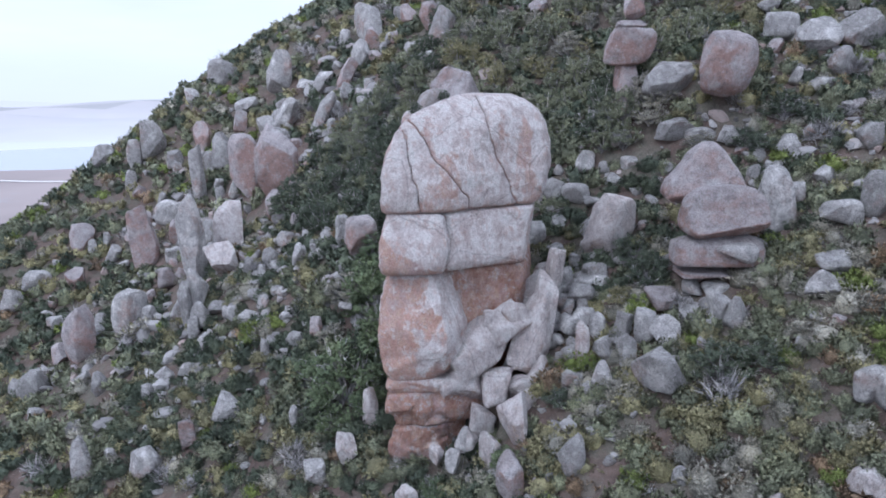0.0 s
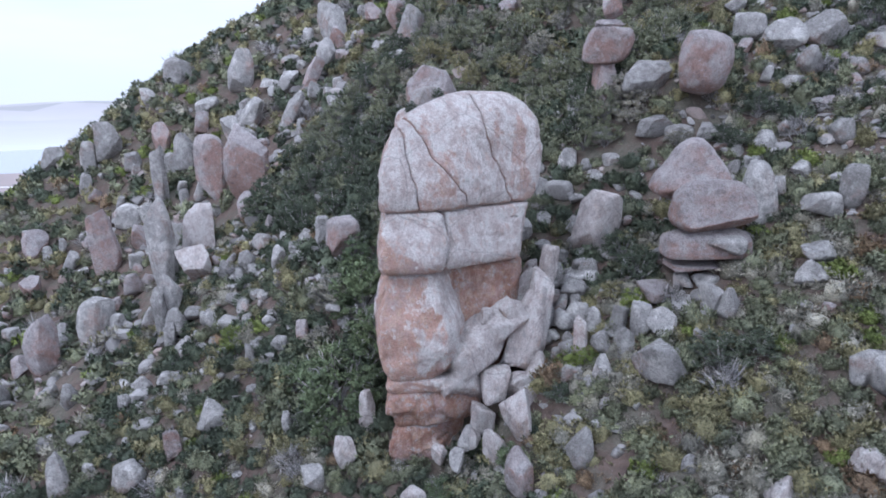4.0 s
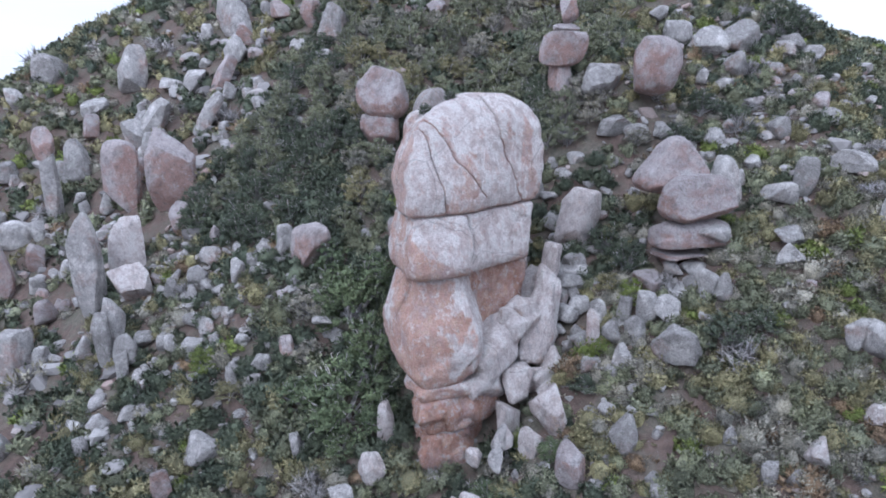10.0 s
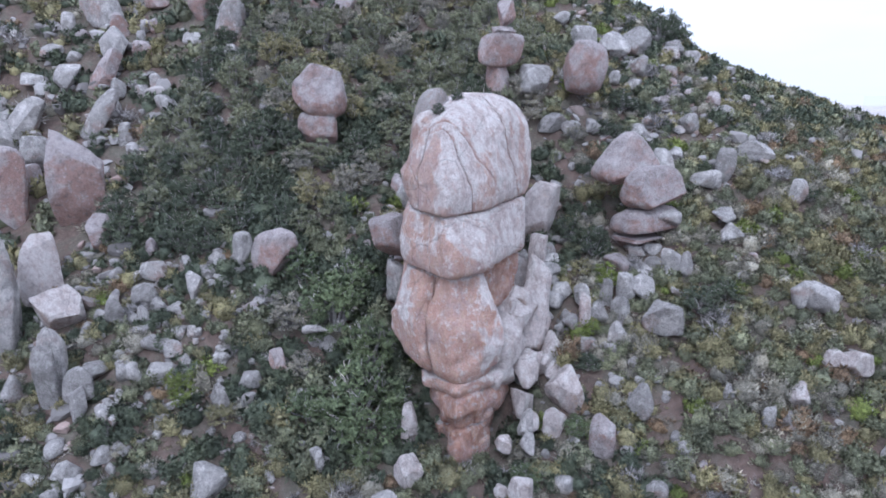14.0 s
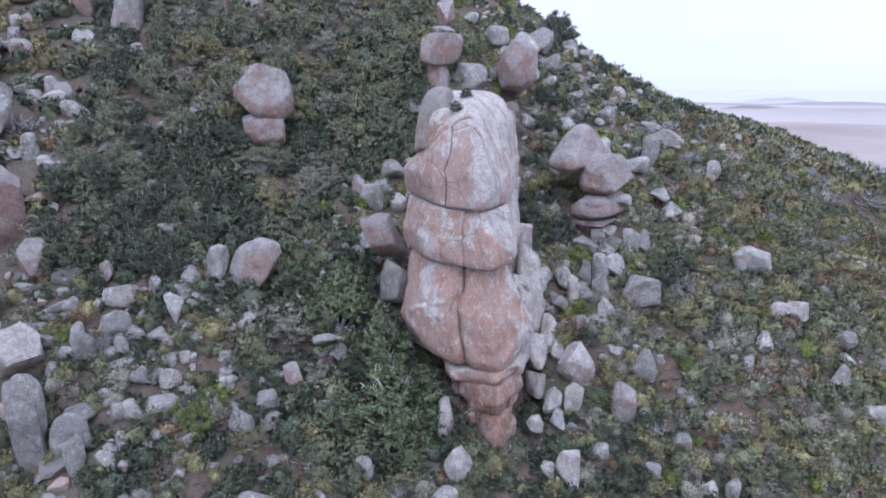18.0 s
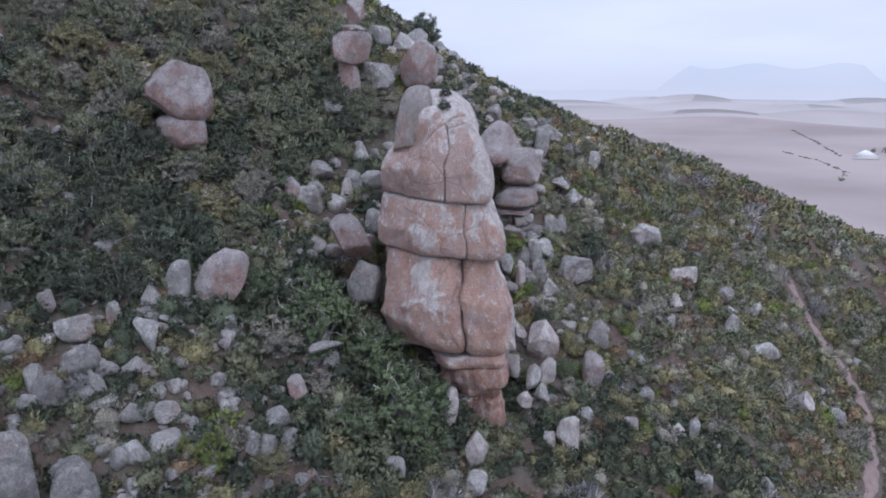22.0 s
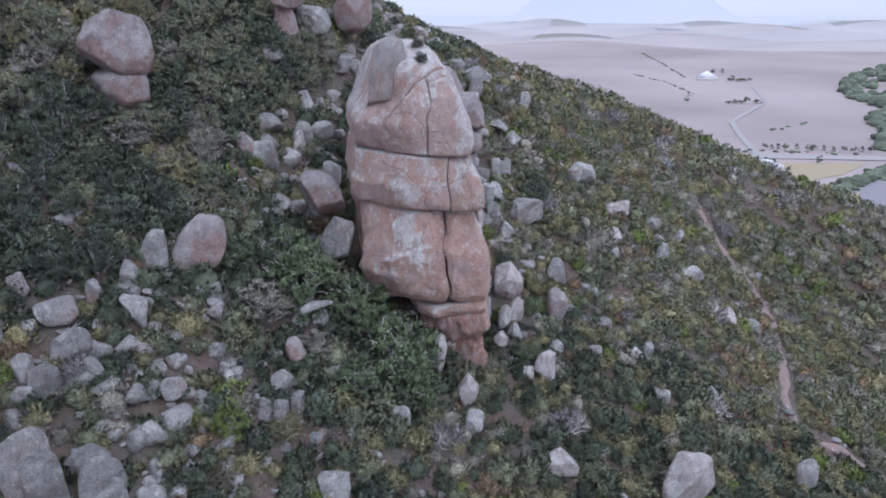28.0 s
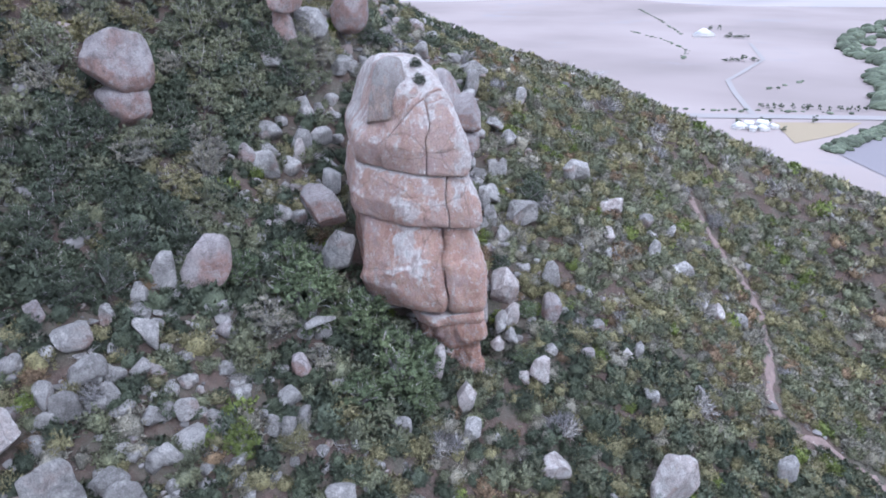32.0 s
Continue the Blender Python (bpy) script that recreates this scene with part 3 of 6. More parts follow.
LOWER = [
    (4.05, [(-1.8, 29.5), (0.0, 29.9), (0.6, 30.8), (1.6, 34.6), (-1.6, 35.2), (-2.4, 32.0)]),
    (4.6, [(-2.15, 29.3), (0.5, 29.75), (1.1, 30.9), (1.8, 35.6), (-1.4, 35.8), (-2.7, 33.0)]),
    (5.5, [(-2.35, 29.2), (0.65, 29.75), (1.15, 31.0), (2.0, 36.2), (-1.8, 35.9), (-2.95, 33.8)]),
    (6.4, [(-2.35, 29.3), (0.7, 29.85), (1.2, 31.1), (2.2, 36.6), (-1.8, 35.8), (-3.05, 33.6)]),
    (7.3, [(-2.2, 29.6), (0.4, 30.0), (0.9, 31.2), (2.4, 37.2), (-1.5, 35.8), (-2.9, 33.2)]),
    (8.3, [(-2.05, 29.9), (0.1, 30.3), (0.6, 31.3), (2.6, 37.8), (-1.3, 35.8), (-2.6, 33.0)]),
    (8.92, [(-2.0, 30.0), (-0.1, 30.4), (0.5, 31.4), (2.6, 38.0), (-1.2, 35.8), (-2.5, 32.9)]),
]
BACK = [
    (2.0, [(0.6, 32.2), (2.6, 32.9), (4.4, 34.6), (4.6, 38.5), (0.5, 36.5)]),
    (5.0, [(0.5, 31.7), (2.9, 32.6), (4.2, 33.9), (4.5, 38.5), (0.0, 36.5)]),
    (8.94, [(0.2, 31.3), (2.9, 32.5), (3.9, 33.3), (4.2, 38.3), (-0.5, 36.2)]),
]
LEDGE = [
    (3.4, [(-1.75, 29.6), (0.35, 30.05), (1.95, 31.5), (2.4, 34.0), (-1.5, 33.0), (-2.1, 31.9)]),
    (3.75, [(-1.95, 29.4), (0.45, 29.95), (2.05, 31.4), (2.4, 34.3), (-1.5, 33.2), (-2.25, 32.0)]),
    (4.1, [(-1.85, 29.5), (0.4, 30.0), (2.0, 31.5), (2.4, 34.5), (-1.5, 33.4), (-2.2, 32.0)]),
]
STEM = [
    (1.75, [(-1.75, 29.45), (0.3, 29.9), (1.8, 31.3), (2.2, 34.0), (-1.3, 32.0), (-1.85, 31.0)]),
    (2.6, [(-1.95, 29.25), (0.4, 29.8), (1.9, 31.2), (2.2, 34.0), (-1.5, 32.7), (-2.15, 31.7)]),
    (3.44, [(-1.8, 29.5), (0.3, 30.0), (1.8, 31.4), (2.2, 34.0), (-1.4, 32.8), (-2.1, 31.8)]),
]
FOOT = [
    (-1.2, [(-2.1, 29.3), (0.3, 29.9), (1.6, 31.4), (1.9, 33.0), (-1.0, 31.2), (-1.85, 30.4)]),
    (0.6, [(-1.95, 29.25), (0.1, 29.7), (1.4, 31.2), (1.9, 33.2), (-1.1, 31.5), (-1.9, 30.6)]),
    (1.78, [(-1.7, 29.4), (0.2, 29.8), (1.5, 31.3), (1.9, 33.6), (-1.3, 32.2), (-1.95, 31.3)]),
]
U, V = Vector((0.87, 0.5, 0)), Vector((-0.5, 0.87, 0))
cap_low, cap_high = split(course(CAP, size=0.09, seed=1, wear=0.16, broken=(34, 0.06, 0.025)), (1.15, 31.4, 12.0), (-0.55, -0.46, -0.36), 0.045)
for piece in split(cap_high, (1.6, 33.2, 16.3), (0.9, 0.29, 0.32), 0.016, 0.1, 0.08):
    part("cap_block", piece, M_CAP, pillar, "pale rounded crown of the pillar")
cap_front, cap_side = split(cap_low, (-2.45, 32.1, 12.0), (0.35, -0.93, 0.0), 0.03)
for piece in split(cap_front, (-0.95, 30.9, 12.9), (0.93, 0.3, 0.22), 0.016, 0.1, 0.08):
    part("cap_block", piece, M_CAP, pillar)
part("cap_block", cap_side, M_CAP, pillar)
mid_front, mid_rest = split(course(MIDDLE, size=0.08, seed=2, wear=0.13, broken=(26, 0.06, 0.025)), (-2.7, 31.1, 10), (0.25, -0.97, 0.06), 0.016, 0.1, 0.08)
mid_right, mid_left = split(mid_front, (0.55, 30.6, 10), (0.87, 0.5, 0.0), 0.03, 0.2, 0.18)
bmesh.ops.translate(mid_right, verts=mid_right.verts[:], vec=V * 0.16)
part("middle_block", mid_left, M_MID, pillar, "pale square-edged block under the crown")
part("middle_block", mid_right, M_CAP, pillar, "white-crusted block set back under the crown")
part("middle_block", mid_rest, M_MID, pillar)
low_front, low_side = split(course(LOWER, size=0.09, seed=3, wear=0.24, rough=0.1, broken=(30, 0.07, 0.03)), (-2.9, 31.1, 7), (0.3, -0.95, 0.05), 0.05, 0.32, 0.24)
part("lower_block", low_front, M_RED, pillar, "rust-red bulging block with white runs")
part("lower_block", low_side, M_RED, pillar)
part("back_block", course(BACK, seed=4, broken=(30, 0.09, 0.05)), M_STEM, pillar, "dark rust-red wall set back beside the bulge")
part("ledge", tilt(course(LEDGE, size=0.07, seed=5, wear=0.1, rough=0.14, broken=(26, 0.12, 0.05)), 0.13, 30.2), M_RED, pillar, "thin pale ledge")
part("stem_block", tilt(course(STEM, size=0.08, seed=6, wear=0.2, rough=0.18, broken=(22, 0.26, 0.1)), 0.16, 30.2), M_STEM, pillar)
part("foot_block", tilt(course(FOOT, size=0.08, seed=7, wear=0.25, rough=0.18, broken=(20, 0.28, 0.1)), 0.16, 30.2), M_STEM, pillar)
boulder(-0.5, 34.3, 13.1, 2.3, 2.6, 3.8, yaw=-20, seed=3, mat=M_LICHEN, level=5, cuts=3, blocky=0.3, top=0.42, parent=pillar, name="knob", label="grey-green lichened knob on the crown")
boulder(-1.15, 33.3, 13.6, 1.5, 1.5, 2.35, yaw=10, seed=8, mat=M_CAP, level=4, cuts=6, blocky=0.5, top=0.3, parent=pillar, name="knob", label="")
# slabs that lean against the foot of the pillar on its gully side: x, y, z, width, depth, height, lean
for k, (bx, by, bz, bw, bd, bh, ln) in enumerate((
    (1.7, 31.3, 3.7, 3.0, 1.9, 1.9, -30), (2.9, 32.1, 5.0, 2.4, 1.6, 1.5, -34), (2.35, 31.6, 6.15, 0.6, 0.5, 0.8, 5), (3.5, 32.3, 5.9, 1.2, 1.2, 1.1, -28),
    (1.4, 30.9, 2.5, 1.9, 1.3, 1.9, 8), (0.75, 30.3, 3.2, 1.2, 0.8, 0.9, -14), (4.3, 32.3, 3.7, 1.5, 1.4, 4.2, 20), (5.0, 32.9, 5.2, 1.2, 1.2, 3.2, 14),
    (2.9, 30.8, 2.6, 1.6, 1.2, 1.7, 5), (3.8, 30.9, 2.8, 1.2, 1.0, 1.2, 9), (2.1, 30.2, 1.4, 1.2, 1.0, 1.4, 4), (4.7, 31.2, 3.2, 1.0, 0.9, 1.7, 10), (4.3, 30.2, 2.4, 1.2, 0.9, 1.1, -20), (5.5, 33.6, 7.4, 0.9, 1.0, 2.0, 12),
)):
    boulder(bx, by, bz, bw, bd, bh, yaw=25, lean=ln, way=25, seed=2000 + 31 * k, mat=M_SLAB, blocky=3.0, cuts=4, top=0.08, rough=0.06, label="pale angular slab wedged against the rock pillar", group="slabs beside the pillar", name="leaning_rock")

# ---- other rock piles ----
stack = tagged(new("balanced_rock_stack"), "stack of rounded pink and grey sandstone boulders on thin layers", "rock stack")
STACK = (
    ("top_boulder", 12.1, 34.6, 11.5, 3.6, 3.2, 3.0, 10, 0.72, M_PINK, 0.3), ("upper_boulder", 12.65, 33.0, 10.4, 3.8, 2.6, 2.3, 7, 0.25, M_PINK, 0.4),
    ("waist_boulder", 12.65, 33.2, 8.85, 4.2, 2.8, 1.62, 7, 0.1, M_PINK, 0.5), ("slab", 13.1, 32.6, 9.35, 2.0, 2.2, 0.95, 7, 0.0, M_BOULDER, 0.6),
    ("slab", 14.2, 33.7, 8.7, 1.3, 1.6, 1.5, 7, 0.1, M_BOULDER, 0.7), ("slab", 12.6, 33.3, 8.45, 3.4, 2.3, 0.42, 7, 0.0, M_PINK, 1.0),
    ("prop_stone", 11.6, 32.7, 7.7, 0.9, 1.0, 0.68, 7, 0.0, M_BOULDER, 1.0), ("prop_stone", 12.55, 32.6, 7.7, 1.2, 1.1, 0.66, 7, 0.0, M_BOULDER, 1.0),
    ("prop_stone", 13.5, 32.9, 7.75, 1.0, 1.0, 0.62, 7, 0.0, M_PINK, 1.0), ("prop_stone", 12.7, 34.0, 7.4, 2.6, 1.4, 1.0, 7, 0.0, M_PINK, 1.0),
    ("base_boulder", 12.8, 31.9, 5.9, 2.2, 1.8, 1.9, 7, 0.1, M_BOULDER, 0.9), ("base_boulder", 11.5, 31.7, 5.9, 1.3, 1.5, 1.6, 7, 0.1, M_BOULDER, 0.6),
    ("base_boulder", 10.3, 32.6, 7.0, 1.6, 1.4, 0.95, 7, 0.0, M_PINK, 0.9), ("base_boulder", 12.9, 33.8, 6.2, 2.6, 1.8, 1.6, 7, 0.1, M_BOULDER, 0.6),
)
for k, (nm, bx, by, bz, bw, bd, bh, yw, tp, mt, bk) in enumerate(STACK):
    boulder(bx, by, bz, bw, bd, bh, yaw=yw, lean=-3 if nm == "upper_boulder" else 0, way=7, seed=300 + k, mat=mt, level=5 if bw > 2 else 4, blocky=bk, cuts=2 if bw > 3 else 4, top=tp, parent=stack, name=nm, label="", rough=0.04)
perched = tagged(new("perched_boulder"), "great rounded pink boulder perched on a pedestal among dense bushes", "boulder")
boulder(-1.0, 48.8, 14.6, 3.5, 2.8, 3.55, yaw=-20, seed=401, mat=M_PINK, level=5, blocky=0.25, cuts=7, top=0.22, parent=perched, name="ball", label="")
boulder(-1.2, 48.8, 12.6, 2.5, 2.2, 2.6, yaw=-20, seed=402, mat=M_PINK, blocky=1.0, cuts=4, top=0.0, parent=perched, name="pedestal", label="")
totem = tagged(new("capped_rock_stack"), "pink mushroom-shaped rock stack rising out of dense bush", "rock stack")
boulder(9.65, 43.9, 12.8, 1.7, 1.6, 5.6, yaw=5, seed=415, mat=M_PINK, blocky=0.8, top=0.1, parent=totem, name="foot", label="")
boulder(9.65, 43.8, 18.0, 2.9, 2.0, 2.15, yaw=5, seed=412, mat=M_PINK, level=4, blocky=0.4, cuts=5, top=-0.3, parent=totem, name="waist", label="")
boulder(9.6, 43.6, 20.0, 1.8, 1.5, 0.55, seed=413, mat=M_PINK, blocky=1.0, parent=totem, name="slab", label="")
boulder(9.75, 43.6, 20.45, 1.35, 1.3, 1.8, seed=414, mat=M_PINK, blocky=0.4, top=0.3, parent=totem, name="head", label="")
boulder(14.4, 41.3, 16.3, 3.0, 2.6, 3.5, yaw=10, lean=10, way=10, seed=424, mat=M_PINK, level=5, cuts=4, top=-0.06, blocky=0.25, label="large pink egg-shaped sandstone boulder standing in scrub")
boulder(-0.8, 38.2, 7.9, 2.4, 2.6, 2.3, yaw=-70, seed=431, mat=M_PINK, level=5, blocky=1.0, cuts=4, label="dark pink block wedged beside the rock pillar")
boulder(-0.9, 37.4, 5.4, 1.9, 2.0, 2.7, yaw=-60, seed=432, blocky=0.8, label="greenish grey block under the wedged boulder")

# ---- boulders of the slope ----
boulder(-12.94, 39.85, 2.47, 1.31, 1.11, 1.11, yaw=-22, seed=24, label="rounded grey weathered sandstone boulder among green shrubs")
boulder(-14.83, 39.69, 1.71, 0.57, 0.49, 0.90, yaw=-22, seed=25, label="tall grey weathered sandstone boulder among green shrubs")
boulder(-17.40, 37.57, -0.76, 1.33, 1.13, 1.37, yaw=-22, seed=27, label="rounded grey weathered sandstone boulder among green shrubs")
boulder(-18.13, 36.70, -1.32, 0.78, 0.66, 1.17, yaw=-22, seed=28, label="rounded grey weathered sandstone boulder among green shrubs")
boulder(-18.77, 38.29, -0.85, 1.07, 0.91, 0.90, yaw=-22, seed=29, label="rounded grey weathered sandstone boulder among green shrubs")
boulder(-5.32, 38.39, 4.20, 1.26, 0.58, 0.57, yaw=-22, seed=31, blocky=1.6, label="low flat grey weathered sandstone boulder among green shrubs")
boulder(-5.57, 37.71, 3.56, 0.89, 0.76, 0.86, yaw=-22, seed=32, label="rounded grey weathered sandstone boulder among green shrubs")
boulder(-9.01, 44.02, 6.71, 0.98, 0.83, 1.31, yaw=-22, seed=35, label="rounded grey weathered sandstone boulder among green shrubs")
boulder(-6.04, 44.58, 8.20, 1.01, 0.61, 0.60, yaw=-22, seed=36, label="low flat grey weathered sandstone boulder among green shrubs")
boulder(-17.92, 62.35, 11.98, 2.18, 1.86, 4.14, yaw=-22, seed=38, lean=32, way=-22, level=5, cuts=7, label="tall grey weathered sandstone boulder among green shrubs")
boulder(-13.29, 59.03, 12.78, 1.56, 1.32, 4.03, yaw=-22, seed=39, lean=28, way=-22, level=5, cuts=7, label="tall grey weathered sandstone boulder among green shrubs")
boulder(-12.38, 62.88, 15.65, 1.65, 1.40, 3.99, yaw=-22, seed=40, lean=34, way=-22, mat=M_PINK, level=5, cuts=7, label="tall pinkish weathered sandstone boulder among green shrubs")
boulder(4.36, 58.19, 21.91, 1.84, 1.57, 1.57, yaw=-22, seed=44, mat=M_PINK, label="rounded pinkish weathered sandstone boulder beside the stony hillside scrub")
boulder(-14.16, 67.11, 17.95, 1.19, 1.01, 1.13, yaw=-22, seed=45, label="rounded grey weathered sandstone boulder among green shrubs")
boulder(-10.36, 59.97, 15.64, 1.09, 0.93, 1.04, yaw=-22, seed=46, label="rounded grey weathered sandstone boulder among green shrubs")
boulder(-23.56, 56.28, 5.13, 0.97, 0.83, 1.43, yaw=-22, seed=50, label="rounded grey weathered sandstone boulder among green shrubs")
boulder(-12.01, 56.56, 12.50, 1.11, 0.94, 1.78, yaw=-22, seed=51, label="tall grey weathered sandstone boulder among green shrubs")
boulder(-15.67, 47.12, 5.32, 1.39, 0.61, 0.59, yaw=-22, seed=52, blocky=1.6, label="low flat grey weathered sandstone boulder among green shrubs")
boulder(-14.81, 47.11, 5.85, 1.33, 0.68, 0.67, yaw=-22, seed=53, label="low flat grey weathered sandstone boulder among green shrubs")
boulder(-11.59, 42.73, 4.84, 0.94, 0.80, 0.87, yaw=-22, seed=59, label="rounded grey weathered sandstone boulder among green shrubs")
boulder(-15.11, 44.71, 4.34, 0.95, 0.81, 0.92, yaw=-22, seed=60, label="rounded grey weathered sandstone boulder among green shrubs")
boulder(-10.62, 37.38, 1.86, 0.85, 0.72, 1.07, yaw=-22, seed=61, label="rounded grey weathered sandstone boulder among green shrubs")
boulder(-9.19, 34.15, 0.27, 0.66, 0.57, 0.60, yaw=-22, seed=65, label="rounded grey weathered sandstone boulder among green shrubs")
boulder(15.52, 35.12, 9.98, 1.99, 1.69, 3.39, yaw=7, seed=68, top=0.45, level=5, cuts=7, label="tall grey weathered sandstone boulder beside the stony hillside scrub")
boulder(18.30, 36.52, 12.19, 1.36, 1.08, 1.06, yaw=7, seed=71, label="rounded grey weathered sandstone boulder beside the stony hillside scrub")
boulder(16.29, 28.68, 7.62, 0.62, 0.53, 0.69, yaw=7, seed=74, mat=M_PINK, label="rounded pinkish weathered sandstone boulder on the shrubby slope")
boulder(8.50, 31.51, 5.39, 0.97, 0.82, 1.83, yaw=7, seed=77, label="tall grey weathered sandstone boulder on the shrubby slope")
boulder(5.57, 33.72, 5.11, 1.05, 0.89, 1.17, yaw=7, seed=79, label="rounded grey weathered sandstone boulder beside the stony hillside scrub")
boulder(6.29, 32.03, 4.71, 0.68, 0.58, 0.94, yaw=7, seed=81, label="rounded grey weathered sandstone boulder on the shrubby slope")
boulder(8.30, 37.40, 7.35, 2.60, 2.07, 4.10, yaw=7, seed=85, lean=9, way=7, mat=M_SLAB, level=5, cuts=6, blocky=1.1, top=0.22, label="large tall pale weathered sandstone slab beside the stony gully")
boulder(13.33, 41.02, 13.69, 1.73, 1.06, 1.04, yaw=7, seed=95, label="rounded grey weathered sandstone boulder beside the stony hillside scrub")
boulder(15.93, 40.22, 13.77, 1.68, 0.69, 0.67, yaw=7, seed=97, blocky=1.6, label="low flat grey weathered sandstone boulder beside the stony hillside scrub")
boulder(15.29, 37.74, 11.62, 0.71, 0.61, 1.47, yaw=7, seed=98, label="tall grey weathered sandstone boulder beside the stony hillside scrub")
boulder(16.18, 38.29, 12.42, 0.72, 0.61, 0.84, yaw=7, seed=99, label="rounded grey weathered sandstone boulder beside the stony hillside scrub")
boulder(15.88, 39.19, 12.87, 0.74, 0.63, 1.06, yaw=7, seed=100, label="rounded grey weathered sandstone boulder beside the stony hillside scrub")
boulder(4.11, 34.21, 4.31, 1.41, 1.20, 3.85, yaw=7, seed=102, lean=17, way=7, mat=M_SLAB, blocky=1.6, level=5, cuts=7, label="tall grey weathered sandstone boulder beside the stony hillside scrub")
boulder(3.44, 32.18, 3.49, 0.70, 0.60, 1.45, yaw=7, seed=103, lean=10, way=7, mat=M_SLAB, label="tall grey weathered sandstone boulder on the shrubby slope")
boulder(2.22, 31.58, 2.69, 0.86, 0.73, 1.56, yaw=7, seed=104, mat=M_SLAB, label="tall grey weathered sandstone boulder on the shrubby slope")
boulder(1.47, 28.76, 1.16, 0.80, 0.68, 1.39, yaw=7, seed=105, label="tall grey weathered sandstone boulder on the shrubby slope")
boulder(3.35, 34.66, 4.66, 1.03, 0.88, 1.28, yaw=7, seed=107, lean=20, way=7, mat=M_SLAB, label="rounded grey weathered sandstone boulder beside the stony hillside scrub")
boulder(4.75, 36.64, 6.12, 0.89, 0.76, 2.00, yaw=7, seed=108, lean=15, way=7, mat=M_SLAB, label="tall grey weathered sandstone boulder beside the stony hillside scrub")
boulder(-27.95, 58.87, 4.62, 2.53, 2.15, 2.38, yaw=7, seed=113, level=5, cuts=7, label="large rounded grey weathered sandstone boulder among green shrubs")
boulder(-25.61, 55.43, 3.40, 1.44, 1.23, 2.48, yaw=7, seed=114, mat=M_PINK, label="tall pinkish weathered sandstone boulder among green shrubs")
boulder(-27.91, 47.22, -1.51, 1.28, 1.09, 1.73, yaw=7, seed=117, label="rounded grey weathered sandstone boulder among green shrubs")
boulder(-29.61, 41.49, -4.20, 1.94, 1.65, 2.26, yaw=7, seed=118, label="rounded grey weathered sandstone boulder among green shrubs")
boulder(-26.74, 38.14, -4.13, 1.15, 0.98, 1.21, yaw=7, seed=119, label="rounded grey weathered sandstone boulder among green shrubs")
boulder(-38.11, 54.13, -0.88, 2.25, 1.91, 2.19, yaw=7, seed=120, level=5, cuts=7, label="rounded grey weathered sandstone boulder among green shrubs")
boulder(-39.15, 52.12, -2.07, 2.01, 1.70, 2.46, yaw=7, seed=121, label="rounded grey weathered sandstone boulder among green shrubs")
boulder(-22.73, 38.87, -2.32, 1.29, 1.10, 1.69, yaw=7, seed=126, label="rounded grey weathered sandstone boulder among green shrubs")
boulder(-24.81, 40.15, -2.67, 0.93, 0.79, 1.50, yaw=7, seed=127, label="tall grey weathered sandstone boulder among green shrubs")
boulder(-28.61, 73.97, 16.52, 3.25, 2.76, 3.10, yaw=7, seed=129, level=5, cuts=7, label="large rounded grey weathered sandstone boulder among green shrubs")
boulder(3.02, 59.21, 22.09, 1.60, 1.36, 1.60, yaw=7, seed=131, mat=M_PINK, label="rounded pinkish weathered sandstone boulder beside the stony hillside scrub")
boulder(-11.70, 39.56, 2.88, 0.70, 0.60, 0.73, yaw=-52, seed=133, label="rounded grey weathered sandstone boulder among green shrubs")
boulder(14.28, 19.28, 1.03, 1.01, 0.86, 1.49, yaw=-52, seed=147, label="rounded grey weathered sandstone boulder on the shrubby slope")
boulder(12.27, 30.78, 6.76, 1.05, 0.89, 1.80, yaw=-52, seed=152, label="tall grey weathered sandstone boulder on the shrubby slope")
boulder(12.81, 30.36, 6.85, 1.05, 0.89, 1.57, yaw=-52, seed=153, label="rounded grey weathered sandstone boulder on the shrubby slope")
boulder(3.41, 16.81, -3.56, 0.73, 0.62, 1.33, yaw=-78, seed=161, label="tall grey weathered sandstone boulder on the shrubby slope")
boulder(15.81, 19.32, 1.55, 0.98, 0.83, 1.10, yaw=-78, seed=166, label="rounded grey weathered sandstone boulder on the shrubby slope")
boulder(11.07, 22.09, 2.03, 0.75, 0.64, 1.10, yaw=-78, seed=167, label="rounded grey weathered sandstone boulder on the shrubby slope")
boulder(7.37, 29.49, 4.00, 1.06, 0.90, 1.58, yaw=-78, seed=169, label="rounded grey weathered sandstone boulder on the shrubby slope")
boulder(8.49, 30.38, 4.87, 0.94, 0.80, 1.62, yaw=-78, seed=170, label="tall grey weathered sandstone boulder on the shrubby slope")
boulder(8.80, 40.93, 11.30, 1.18, 0.93, 0.91, yaw=-72, seed=177, label="rounded grey weathered sandstone boulder beside the stony hillside scrub")
boulder(9.63, 41.28, 12.24, 1.05, 0.86, 0.84, yaw=-72, seed=178, label="rounded grey weathered sandstone boulder beside the stony hillside scrub")
boulder(5.81, 40.23, 8.88, 1.26, 0.96, 0.94, yaw=-72, seed=179, label="rounded grey weathered sandstone boulder beside the stony hillside scrub")
boulder(6.49, 48.09, 15.37, 1.01, 0.86, 0.89, yaw=-72, seed=181, label="rounded grey weathered sandstone boulder beside the stony hillside scrub")
boulder(-6.50, 53.64, 14.22, 1.01, 0.51, 0.50, yaw=-72, seed=182, label="low flat grey weathered sandstone boulder among green shrubs")
boulder(5.84, 43.27, 11.57, 0.92, 0.78, 0.79, yaw=-72, seed=184, label="rounded grey weathered sandstone boulder beside the stony hillside scrub")
